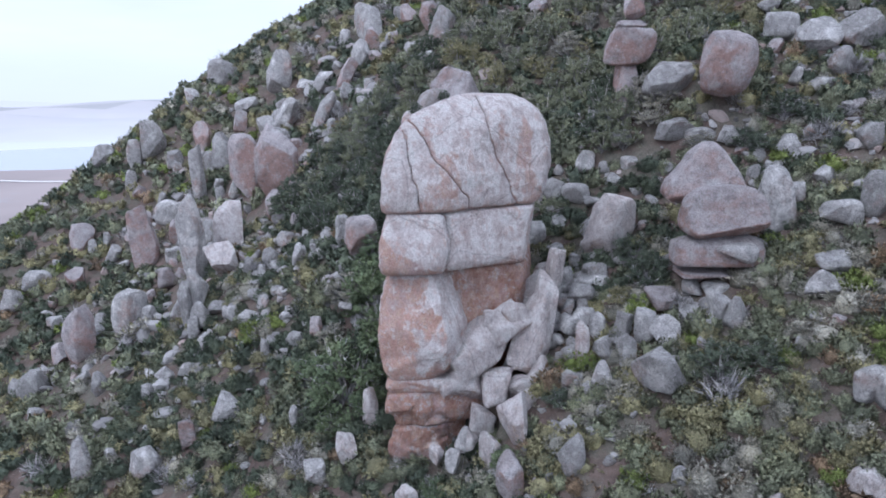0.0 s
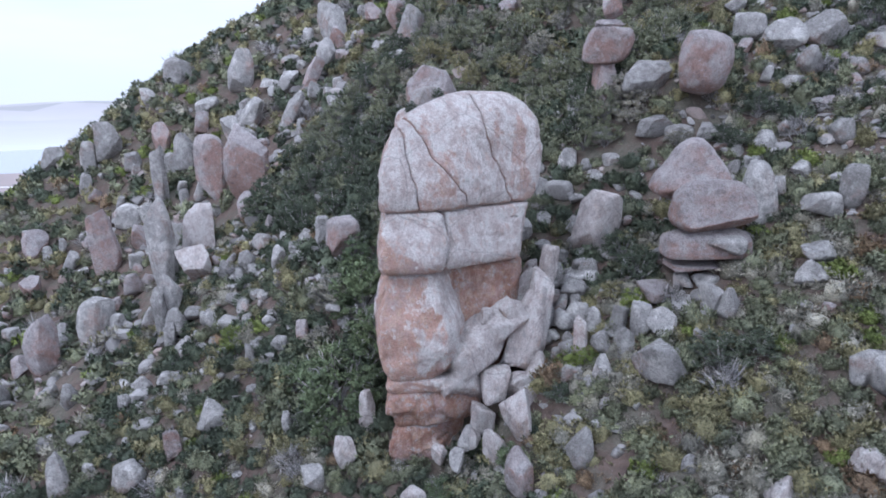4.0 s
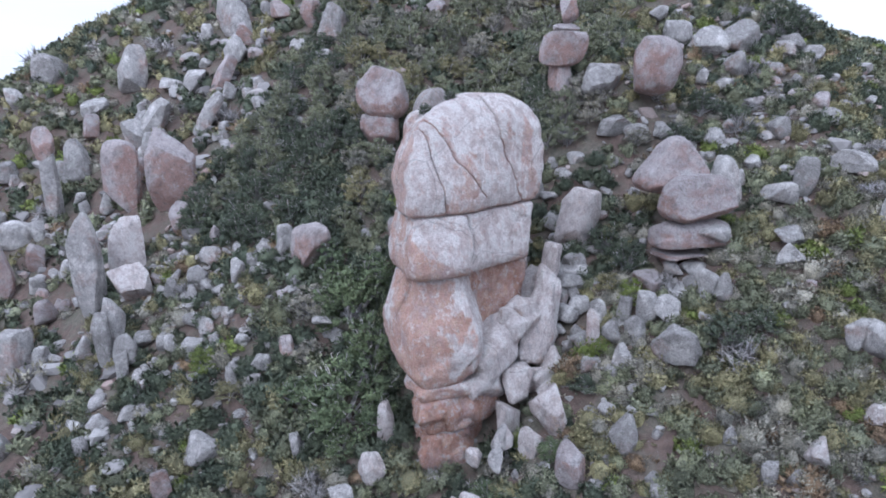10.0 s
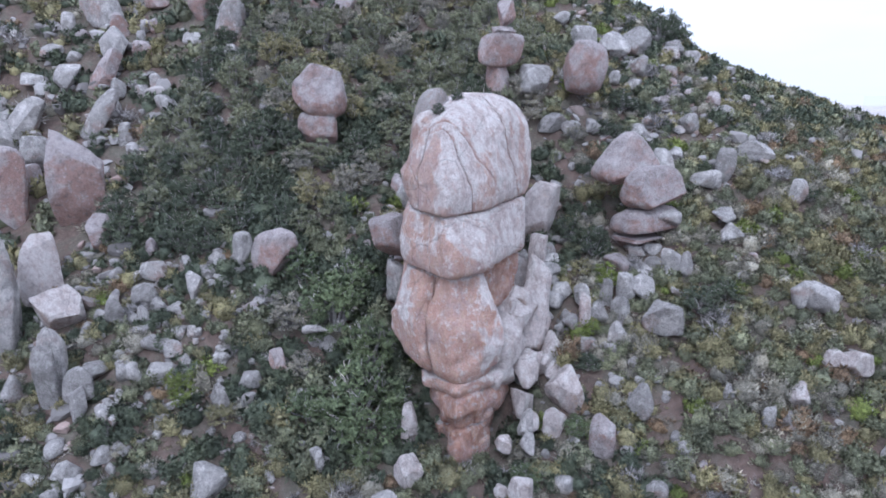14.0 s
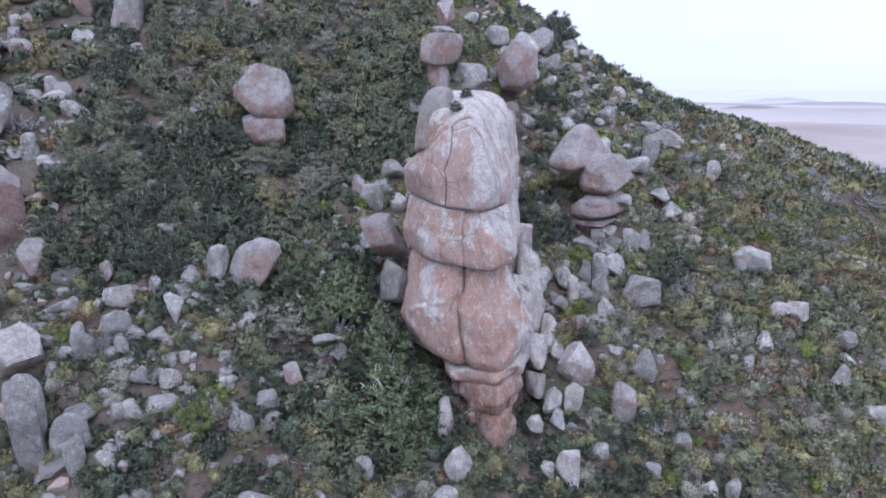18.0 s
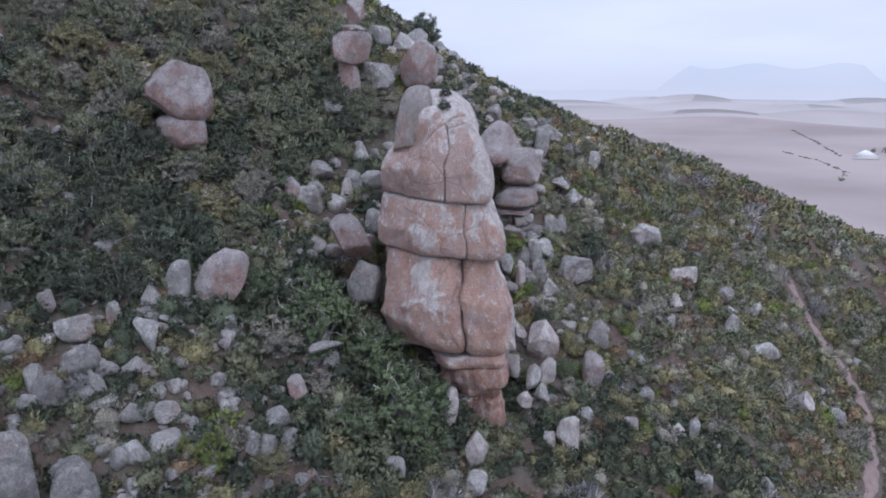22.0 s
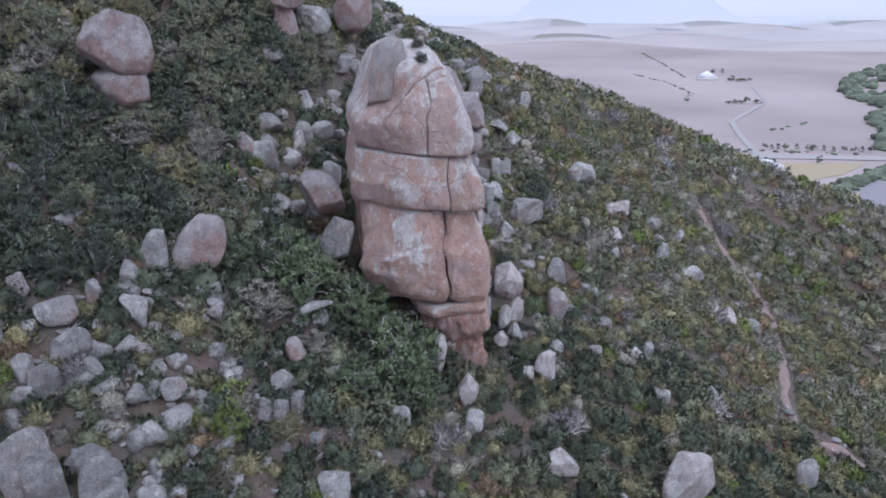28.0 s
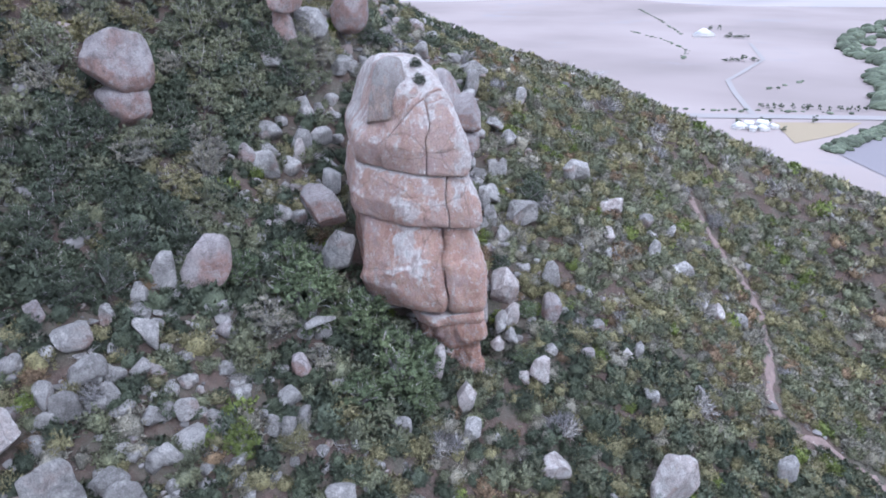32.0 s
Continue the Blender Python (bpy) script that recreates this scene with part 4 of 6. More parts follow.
boulder(4.76, 31.96, 3.82, 0.90, 0.77, 2.08, yaw=7, seed=186, lean=14, way=7, mat=M_SLAB, blocky=1.6, label="tall grey weathered sandstone boulder on the shrubby slope")
boulder(1.72, 28.73, 1.27, 0.84, 0.72, 1.22, yaw=7, seed=187, mat=M_SLAB, blocky=1.6, label="blocky grey weathered sandstone boulder on the shrubby slope")
boulder(1.07, 28.08, 0.69, 0.83, 0.70, 1.07, yaw=-79, seed=189, label="rounded grey weathered sandstone boulder on the shrubby slope")
boulder(0.27, 28.78, 0.63, 0.82, 0.69, 0.91, yaw=-79, seed=190, mat=M_SLAB, label="rounded grey weathered sandstone boulder on the shrubby slope")
boulder(2.24, 19.75, -2.47, 0.65, 0.55, 0.73, yaw=-79, seed=191, mat=M_SLAB, label="rounded grey weathered sandstone boulder on the shrubby slope")
boulder(1.43, 25.87, -0.11, 0.96, 0.81, 0.79, yaw=-79, seed=193, label="rounded grey weathered sandstone boulder on the shrubby slope")
boulder(17.45, 17.82, 0.69, 0.68, 0.58, 1.90, yaw=-79, seed=195, lean=20, way=-79, label="tall grey weathered sandstone boulder on the shrubby slope")
boulder(-5.04, 21.99, -4.43, 0.40, 0.34, 0.63, yaw=-79, seed=197, label="tall grey weathered sandstone boulder among green shrubs")
boulder(-1.98, 15.03, -6.16, 0.72, 0.61, 0.81, yaw=-79, seed=198, label="rounded grey weathered sandstone boulder on the shrubby slope")

boulder(-6.20, 42.20, 6.60, 2.45, 1.90, 2.60, yaw=-64, seed=3007, mat=M_PINK, level=5, blocky=0.8, cuts=5, top=0.12, label="large blocky pink sandstone boulder standing among grey stones")
boulder(-7.81, 43.56, 7.01, 1.24, 0.96, 1.95, yaw=-59, seed=3007, blocky=0.9, cuts=9, top=0.25, label="rounded grey weathered sandstone boulder among green shrubs")
boulder(-5.13, 36.98, 3.45, 0.97, 0.76, 1.20, yaw=-47, seed=3014, blocky=0.35, cuts=7, top=0.35, label="rounded grey weathered sandstone boulder among green shrubs")
boulder(-7.74, 37.12, 2.76, 0.96, 0.74, 1.50, yaw=-72, seed=3021, mat=M_PINK, blocky=1.3, cuts=11, top=0.18, label="blocky pinkish weathered sandstone boulder among green shrubs")
boulder(-12.15, 40.40, 3.43, 1.00, 0.77, 0.92, yaw=-67, seed=3028, blocky=0.5, cuts=6, top=0.1, label="rounded grey weathered sandstone boulder among green shrubs")
boulder(-10.48, 42.89, 5.60, 1.16, 0.89, 1.53, yaw=-79, seed=3035, blocky=0.9, cuts=9, top=0.25, label="rounded grey weathered sandstone boulder among green shrubs")
boulder(-12.86, 44.12, 5.33, 1.57, 1.22, 1.25, yaw=-59, seed=3042, blocky=0.35, cuts=7, top=0.35, label="low grey weathered sandstone boulder among green shrubs")
boulder(-13.20, 43.02, 4.54, 0.75, 0.58, 1.04, yaw=-47, seed=3049, blocky=1.3, cuts=11, top=0.18, label="rounded grey weathered sandstone boulder among green shrubs")
boulder(-14.04, 40.14, 2.47, 0.96, 0.75, 1.17, yaw=-72, seed=3056, blocky=0.5, cuts=6, top=0.1, label="rounded grey weathered sandstone boulder among green shrubs")
boulder(-14.46, 44.12, 4.52, 1.11, 0.86, 1.38, yaw=-67, seed=3063, blocky=0.9, cuts=9, top=0.25, label="blocky grey weathered sandstone boulder among green shrubs")
boulder(-15.72, 41.67, 2.60, 1.66, 1.30, 0.84, yaw=-79, seed=3070, blocky=0.35, cuts=7, top=0.35, label="low grey weathered sandstone boulder among green shrubs")
boulder(-14.09, 46.46, 6.03, 0.80, 0.63, 0.95, yaw=-59, seed=3077, blocky=1.3, cuts=11, top=0.18, label="rounded grey weathered sandstone boulder among green shrubs")
boulder(-12.14, 45.18, 6.30, 1.57, 1.22, 1.21, yaw=-47, seed=3084, blocky=0.5, cuts=6, top=0.1, label="low grey weathered sandstone boulder among green shrubs")
boulder(-12.06, 46.76, 7.27, 0.87, 0.68, 1.13, yaw=-72, seed=3091, mat=M_PINK, blocky=0.9, cuts=9, top=0.25, label="rounded pinkish weathered sandstone boulder among green shrubs")
boulder(-10.63, 36.67, 1.55, 0.77, 0.60, 1.50, yaw=-67, seed=3098, blocky=0.35, cuts=7, top=0.35, label="tall grey weathered sandstone boulder among green shrubs")
boulder(-7.42, 32.34, -0.13, 0.88, 0.69, 1.30, yaw=-79, seed=3105, blocky=1.3, cuts=11, top=0.18, label="blocky grey weathered sandstone boulder among green shrubs")
boulder(6.69, 41.08, 10.34, 1.61, 1.25, 1.21, yaw=-59, seed=3112, blocky=0.5, cuts=6, top=0.1, label="low grey weathered sandstone boulder beside the stony hillside scrub")
boulder(4.70, 41.70, 9.73, 0.98, 0.76, 1.56, yaw=-47, seed=3119, mat=M_SLAB, blocky=2.0, cuts=9, top=0.25, label="tall pale crusted weathered sandstone boulder beside the stony hillside scrub")
boulder(2.08, 43.77, 10.21, 1.09, 0.85, 1.36, yaw=-72, seed=3126, mat=M_PINK, blocky=0.35, cuts=7, top=0.35, label="blocky pinkish weathered sandstone boulder beside the stony hillside scrub")
boulder(4.60, 43.39, 11.09, 1.47, 1.14, 1.19, yaw=-67, seed=3133, blocky=1.3, cuts=11, top=0.18, label="low grey weathered sandstone boulder beside the stony hillside scrub")
boulder(8.12, 44.44, 14.92, 1.38, 1.07, 1.08, yaw=-79, seed=3140, blocky=0.5, cuts=6, top=0.1, label="low grey weathered sandstone boulder beside the stony hillside scrub")
boulder(-4.16, 29.75, -0.54, 1.24, 0.96, 1.87, yaw=-59, seed=3147, mat=M_SLAB, blocky=1.5, cuts=9, top=0.25, label="blocky pale crusted weathered sandstone boulder among green shrubs")
boulder(-0.66, 26.24, -0.83, 1.13, 0.88, 1.81, yaw=-47, seed=3154, mat=M_SLAB, blocky=1.0, cuts=7, top=0.35, label="tall pale crusted weathered sandstone boulder among green shrubs")
boulder(-1.08, 27.08, -0.60, 0.66, 0.51, 0.87, yaw=-72, seed=3161, mat=M_SLAB, blocky=2.0, cuts=11, top=0.18, label="rounded pale crusted weathered sandstone boulder among green shrubs")
boulder(3.57, 25.93, 0.93, 1.20, 0.94, 2.07, yaw=-67, seed=3168, mat=M_PINK, blocky=0.5, cuts=6, top=0.1, label="tall pinkish weathered sandstone boulder on the shrubby slope")
boulder(16.99, 25.02, 5.86, 1.83, 1.42, 1.63, yaw=-79, seed=3175, blocky=0.9, cuts=9, top=0.25, label="rounded grey weathered sandstone boulder on the shrubby slope")
boulder(3.70, 28.80, 1.70, 1.88, 1.46, 2.53, yaw=-70, seed=3182, mat=M_SLAB, level=5, blocky=0.7, cuts=12, top=0.3, label="large angular pale crusted sandstone boulder on the shrubby slope")
boulder(2.75, 28.25, 1.00, 1.03, 0.86, 1.65, yaw=-60, seed=3183, mat=M_SLAB, blocky=0.8, cuts=9, top=0.2, label="pale crusted sandstone boulder leaning on a larger one")
boulder(9.59, 28.54, 4.83, 2.12, 1.65, 1.71, yaw=-47, seed=3189, level=5, blocky=1.3, cuts=11, top=0.18, label="large low grey weathered sandstone boulder on the shrubby slope")
boulder(5.98, 26.18, 2.18, 1.20, 0.94, 1.67, yaw=-72, seed=3196, blocky=0.5, cuts=6, top=0.1, label="rounded grey weathered sandstone boulder on the shrubby slope")
boulder(15.73, 22.12, 3.63, 1.42, 1.10, 1.41, yaw=-67, seed=3203, mat=M_SLAB, blocky=2.0, cuts=9, top=0.25, label="rounded pale crusted weathered sandstone boulder on the shrubby slope")
boulder(16.97, 19.87, 2.39, 1.43, 1.12, 1.03, yaw=-79, seed=3210, blocky=0.35, cuts=7, top=0.35, label="low grey weathered sandstone boulder on the shrubby slope")
boulder(3.16, 21.35, -1.18, 0.83, 0.65, 0.89, yaw=-59, seed=3217, mat=M_SLAB, blocky=1.0, cuts=11, top=0.18, label="rounded pale crusted weathered sandstone boulder on the shrubby slope")
boulder(3.98, 20.63, -1.21, 0.70, 0.54, 1.09, yaw=-47, seed=3224, blocky=0.5, cuts=6, top=0.1, label="rounded grey weathered sandstone boulder on the shrubby slope")
boulder(14.38, 17.09, -0.29, 1.85, 1.44, 1.19, yaw=-72, seed=3231, blocky=0.9, cuts=9, top=0.25, label="low grey weathered sandstone boulder on the shrubby slope")
boulder(12.15, 14.66, -2.52, 1.12, 0.87, 1.40, yaw=-67, seed=3238, mat=M_SLAB, blocky=1.0, cuts=7, top=0.35, label="rounded pale crusted weathered sandstone boulder on the shrubby slope")
boulder(13.39, 12.74, -3.66, 1.14, 0.89, 1.23, yaw=-79, seed=3245, blocky=1.3, cuts=11, top=0.18, label="rounded grey weathered sandstone boulder on the shrubby slope")
boulder(4.18, 23.22, 0.12, 1.00, 0.77, 0.91, yaw=-59, seed=3252, blocky=0.5, cuts=6, top=0.1, label="blocky grey weathered sandstone boulder on the shrubby slope")
boulder(10.05, 30.53, 5.92, 1.34, 1.04, 1.45, yaw=-47, seed=3259, blocky=0.9, cuts=9, top=0.25, label="rounded grey weathered sandstone boulder on the shrubby slope")
boulder(7.37, 32.26, 5.41, 0.97, 0.76, 1.44, yaw=-72, seed=3266, blocky=0.35, cuts=7, top=0.35, label="rounded grey weathered sandstone boulder beside the stony hillside scrub")
boulder(7.61, 30.89, 4.98, 0.97, 0.75, 1.04, yaw=-67, seed=3273, blocky=1.3, cuts=11, top=0.18, label="blocky grey weathered sandstone boulder on the shrubby slope")
boulder(1.43, 19.85, -2.61, 0.91, 0.71, 0.89, yaw=-79, seed=3280, blocky=0.5, cuts=6, top=0.1, label="rounded grey weathered sandstone boulder on the shrubby slope")
boulder(-7.19, 41.08, 5.63, 0.62, 0.48, 0.83, yaw=-59, seed=3287, blocky=0.9, cuts=9, top=0.25, label="rounded grey weathered sandstone boulder among green shrubs")
boulder(-10.62, 44.56, 6.64, 0.70, 0.55, 1.04, yaw=-47, seed=3294, blocky=0.35, cuts=7, top=0.35, label="blocky grey weathered sandstone boulder among green shrubs")
boulder(-15.33, 52.82, 8.20, 3.21, 2.50, 5.92, yaw=-24, seed=3301, mat=M_PINK, level=5, blocky=1.3, cuts=11, top=0.18, label="large tall pinkish weathered sandstone boulder among green shrubs")
boulder(-19.25, 55.90, 7.35, 2.80, 2.18, 5.81, yaw=-19, seed=3308, mat=M_PINK, level=5, blocky=0.5, cuts=6, top=0.1, label="large tall pinkish weathered sandstone boulder among green shrubs")
boulder(-14.60, 49.55, 7.27, 1.40, 1.09, 2.24, yaw=-31, seed=3315, mat=M_PINK, blocky=0.9, cuts=9, top=0.25, label="tall pinkish weathered sandstone boulder among green shrubs")
boulder(-19.77, 46.72, 2.24, 2.00, 1.56, 7.38, yaw=-11, seed=3322, level=5, blocky=0.35, cuts=7, top=0.35, label="large tall grey weathered sandstone boulder among green shrubs")
boulder(-17.74, 48.76, 4.75, 2.27, 1.76, 4.00, yaw=1, seed=3329, mat=M_SLAB, level=5, blocky=2.0, cuts=11, top=0.18, label="large tall pale crusted weathered sandstone boulder among green shrubs")
boulder(-17.01, 45.61, 3.78, 2.43, 1.89, 2.75, yaw=-24, seed=3336, mat=M_SLAB, level=5, blocky=1.5, cuts=6, top=0.1, label="large blocky pale crusted weathered sandstone boulder among green shrubs")
boulder(-17.86, 41.63, 1.29, 1.27, 0.98, 3.41, yaw=-19, seed=3343, blocky=0.9, cuts=9, top=0.25, label="tall grey weathered sandstone boulder among green shrubs")
boulder(-16.40, 40.85, 1.73, 1.66, 1.30, 1.97, yaw=-31, seed=3350, blocky=0.35, cuts=7, top=0.35, label="rounded grey weathered sandstone boulder among green shrubs")
boulder(-25.07, 59.06, 6.19, 1.33, 1.03, 5.76, yaw=-11, seed=3357, blocky=1.3, cuts=11, top=0.18, label="tall grey weathered sandstone boulder among green shrubs")
boulder(-23.89, 61.97, 9.22, 1.97, 1.54, 3.56, yaw=1, seed=3364, level=5, blocky=0.5, cuts=6, top=0.1, label="large tall grey weathered sandstone boulder among green shrubs")
boulder(-11.91, 33.80, -0.67, 1.70, 1.32, 1.55, yaw=-24, seed=3371, blocky=0.9, cuts=9, top=0.25, label="rounded grey weathered sandstone boulder among green shrubs")
boulder(-14.40, 40.52, 2.54, 0.98, 0.77, 1.07, yaw=-19, seed=3378, blocky=0.35, cuts=7, top=0.35, label="blocky grey weathered sandstone boulder among green shrubs")
boulder(-3.27, 31.39, 0.58, 0.86, 0.67, 2.27, yaw=-31, seed=3385, mat=M_SLAB, blocky=1.0, cuts=11, top=0.18, label="tall pale crusted weathered sandstone boulder among green shrubs")
boulder(9.31, 30.96, 5.72, 0.98, 0.76, 1.78, yaw=-11, seed=3392, blocky=0.5, cuts=6, top=0.1, label="tall grey weathered sandstone boulder on the shrubby slope")
boulder(6.89, 33.29, 5.68, 1.23, 0.95, 1.00, yaw=1, seed=3399, blocky=0.9, cuts=9, top=0.25, label="low grey weathered sandstone boulder beside the stony hillside scrub")
boulder(6.66, 31.11, 4.51, 0.65, 0.51, 2.28, yaw=-24, seed=3406, mat=M_SLAB, blocky=1.0, cuts=7, top=0.35, label="tall pale crusted weathered sandstone boulder on the shrubby slope")
boulder(19.31, 33.59, 11.22, 1.18, 0.92, 2.17, yaw=-31, seed=3420, blocky=0.5, cuts=6, top=0.1, label="tall grey weathered sandstone boulder beside the stony hillside scrub")
boulder(18.02, 33.73, 10.90, 1.76, 1.37, 1.20, yaw=-11, seed=3427, blocky=0.9, cuts=9, top=0.25, label="low grey weathered sandstone boulder beside the stony hillside scrub")
boulder(17.07, 31.37, 9.41, 1.94, 1.50, 0.83, yaw=1, seed=3434, level=5, blocky=0.35, cuts=7, top=0.35, label="large low grey weathered sandstone boulder on the shrubby slope")
boulder(16.19, 30.24, 8.47, 1.30, 1.01, 1.23, yaw=-24, seed=3441, blocky=1.3, cuts=11, top=0.18, label="blocky grey weathered sandstone boulder on the shrubby slope")
boulder(23.65, 37.44, 14.50, 1.21, 0.94, 1.23, yaw=-19, seed=3448, blocky=0.5, cuts=6, top=0.1, label="rounded grey weathered sandstone boulder beside the stony hillside scrub")
boulder(22.42, 33.95, 12.43, 2.26, 1.75, 1.24, yaw=-31, seed=3455, level=5, blocky=0.9, cuts=9, top=0.25, label="large low grey weathered sandstone boulder beside the stony hillside scrub")
boulder(21.31, 29.91, 9.97, 1.19, 0.93, 1.86, yaw=-11, seed=3462, blocky=0.35, cuts=7, top=0.35, label="blocky grey weathered sandstone boulder on the shrubby slope")
boulder(12.27, 22.51, 2.86, 1.08, 0.84, 1.17, yaw=1, seed=3469, mat=M_SLAB, blocky=1.0, cuts=11, top=0.18, label="rounded pale crusted weathered sandstone boulder on the shrubby slope")
boulder(10.23, 22.63, 2.23, 0.64, 0.50, 1.08, yaw=-24, seed=3476, blocky=0.5, cuts=6, top=0.1, label="tall grey weathered sandstone boulder on the shrubby slope")
boulder(6.35, 23.74, 1.32, 0.75, 0.58, 0.74, yaw=-19, seed=3483, blocky=0.9, cuts=9, top=0.25, label="blocky grey weathered sandstone boulder on the shrubby slope")
boulder(9.71, 24.39, 3.01, 0.56, 0.44, 0.74, yaw=-31, seed=3490, blocky=0.35, cuts=7, top=0.35, label="rounded grey weathered sandstone boulder on the shrubby slope")
boulder(-16.96, 66.46, 16.41, 1.94, 1.50, 1.06, yaw=-11, seed=3497, level=5, blocky=1.3, cuts=11, top=0.18, label="large low grey weathered sandstone boulder among green shrubs")
boulder(-23.43, 67.14, 13.94, 2.33, 1.81, 1.86, yaw=1, seed=3504, level=5, blocky=0.5, cuts=6, top=0.1, label="large low grey weathered sandstone boulder among green shrubs")
boulder(-11.60, 69.71, 20.94, 3.63, 2.82, 3.65, yaw=-24, seed=3511, level=5, blocky=0.9, cuts=9, top=0.25, label="large rounded grey weathered sandstone boulder among green shrubs")
boulder(-7.59, 69.08, 22.62, 2.07, 1.61, 1.68, yaw=-19, seed=3518, mat=M_PINK, level=5, blocky=0.35, cuts=7, top=0.35, label="large low pinkish weathered sandstone boulder among green shrubs")
boulder(-5.12, 64.50, 21.29, 1.75, 1.36, 2.67, yaw=-31, seed=3525, mat=M_PINK, blocky=1.3, cuts=11, top=0.18, label="blocky pinkish weathered sandstone boulder among green shrubs")
boulder(-4.08, 58.79, 18.76, 1.02, 0.79, 0.85, yaw=-11, seed=3532, blocky=0.5, cuts=6, top=0.1, label="rounded grey weathered sandstone boulder among green shrubs")
boulder(-33.35, 66.79, 9.62, 2.58, 2.01, 3.86, yaw=24, seed=3539, level=5, blocky=0.9, cuts=9, top=0.25, label="large rounded grey weathered sandstone boulder among green shrubs")
boulder(-28.05, 54.21, 1.62, 2.60, 2.03, 5.71, yaw=-1, seed=3546, mat=M_PINK, level=5, blocky=0.35, cuts=7, top=0.35, label="large tall pinkish weathered sandstone boulder among green shrubs")
boulder(-27.76, 44.27, -2.56, 2.40, 1.86, 4.28, yaw=4, seed=3553, mat=M_PINK, level=5, blocky=1.3, cuts=11, top=0.18, label="large tall pinkish weathered sandstone boulder among green shrubs")
boulder(-24.00, 44.88, -0.53, 2.39, 1.86, 3.47, yaw=-8, seed=3560, level=5, blocky=0.5, cuts=6, top=0.1, label="large rounded grey weathered sandstone boulder among green shrubs")
boulder(-13.68, 32.76, -1.87, 0.97, 0.76, 1.72, yaw=12, seed=3567, mat=M_PINK, blocky=0.9, cuts=9, top=0.25, label="tall pinkish weathered sandstone boulder among green shrubs")
boulder(-19.71, 32.24, -4.14, 1.12, 0.87, 2.90, yaw=24, seed=3574, blocky=0.35, cuts=7, top=0.35, label="tall grey weathered sandstone boulder among green shrubs")
boulder(-15.72, 31.80, -3.05, 1.63, 1.26, 1.76, yaw=-1, seed=3581, blocky=1.3, cuts=11, top=0.18, label="rounded grey weathered sandstone boulder among green shrubs")
boulder(-5.58, 29.22, -1.26, 1.10, 0.86, 1.25, yaw=4, seed=3588, blocky=0.5, cuts=6, top=0.1, label="blocky grey weathered sandstone boulder among green shrubs")
boulder(16.34, 25.67, 6.06, 1.34, 1.04, 1.45, yaw=-8, seed=3595, blocky=0.9, cuts=9, top=0.25, label="rounded grey weathered sandstone boulder on the shrubby slope")
boulder(15.44, 22.90, 4.12, 1.42, 1.10, 0.81, yaw=12, seed=3602, mat=M_SLAB, blocky=2.0, cuts=7, top=0.35, label="low pale crusted weathered sandstone boulder on the shrubby slope")
boulder(18.83, 49.44, 21.32, 1.53, 1.19, 1.04, yaw=24, seed=3609, blocky=1.3, cuts=11, top=0.18, label="low grey weathered sandstone boulder beside the stony hillside scrub")
boulder(18.76, 46.81, 19.51, 2.25, 1.75, 1.66, yaw=-1, seed=3616, level=5, blocky=0.5, cuts=6, top=0.1, label="large low grey weathered sandstone boulder beside the stony hillside scrub")
boulder(20.39, 45.35, 18.70, 2.48, 1.94, 2.13, yaw=4, seed=3623, level=5, blocky=0.9, cuts=9, top=0.25, label="large rounded grey weathered sandstone boulder beside the stony hillside scrub")
boulder(22.84, 45.35, 19.05, 2.77, 2.16, 2.15, yaw=-8, seed=3630, level=5, blocky=0.35, cuts=7, top=0.35, label="large low grey weathered sandstone boulder beside the stony hillside scrub")
boulder(11.72, 43.07, 16.33, 3.18, 2.48, 1.98, yaw=12, seed=3637, level=5, blocky=1.3, cuts=11, top=0.18, label="large low grey weathered sandstone boulder beside the stony hillside scrub")
boulder(11.97, 41.32, 13.94, 2.07, 1.61, 1.35, yaw=24, seed=3644, level=5, blocky=0.5, cuts=6, top=0.1, label="large low grey weathered sandstone boulder beside the stony hillside scrub")
boulder(14.59, 40.52, 13.87, 1.16, 0.90, 0.98, yaw=-1, seed=3651, blocky=0.9, cuts=9, top=0.25, label="blocky grey weathered sandstone boulder beside the stony hillside scrub")
boulder(-40.41, 69.30, 8.33, 2.33, 1.81, 2.53, yaw=4, seed=3658, level=5, blocky=0.35, cuts=7, top=0.35, label="large rounded grey weathered sandstone boulder among green shrubs")
boulder(-31.08, 71.67, 14.49, 1.64, 1.27, 2.10, yaw=-8, seed=3665, blocky=1.3, cuts=11, top=0.18, label="rounded grey weathered sandstone boulder among green shrubs")
boulder(-22.05, 44.27, 0.42, 1.09, 0.85, 1.62, yaw=12, seed=3672, blocky=0.5, cuts=6, top=0.1, label="blocky grey weathered sandstone boulder among green shrubs")
boulder(-3.89, 18.99, -5.36, 2.52, 1.96, 3.34, yaw=-59, seed=3679, mat=M_SLAB, level=5, blocky=1.0, cuts=9, top=0.25, label="large rounded pale crusted weathered sandstone boulder among green shrubs")
boulder(0.81, 12.07, -6.54, 1.09, 0.85, 1.72, yaw=-84, seed=3686, blocky=0.35, cuts=7, top=0.35, label="rounded grey weathered sandstone boulder on the shrubby slope")
boulder(-5.07, 25.03, -3.10, 1.69, 1.32, 1.13, yaw=-79, seed=3693, mat=M_SLAB, blocky=1.5, cuts=11, top=0.18, label="low pale crusted weathered sandstone boulder among green shrubs")
boulder(-17.55, 42.62, 1.93, 1.82, 1.42, 3.52, yaw=-91, seed=3700, blocky=0.5, cuts=6, top=0.1, label="tall grey weathered sandstone boulder among green shrubs")
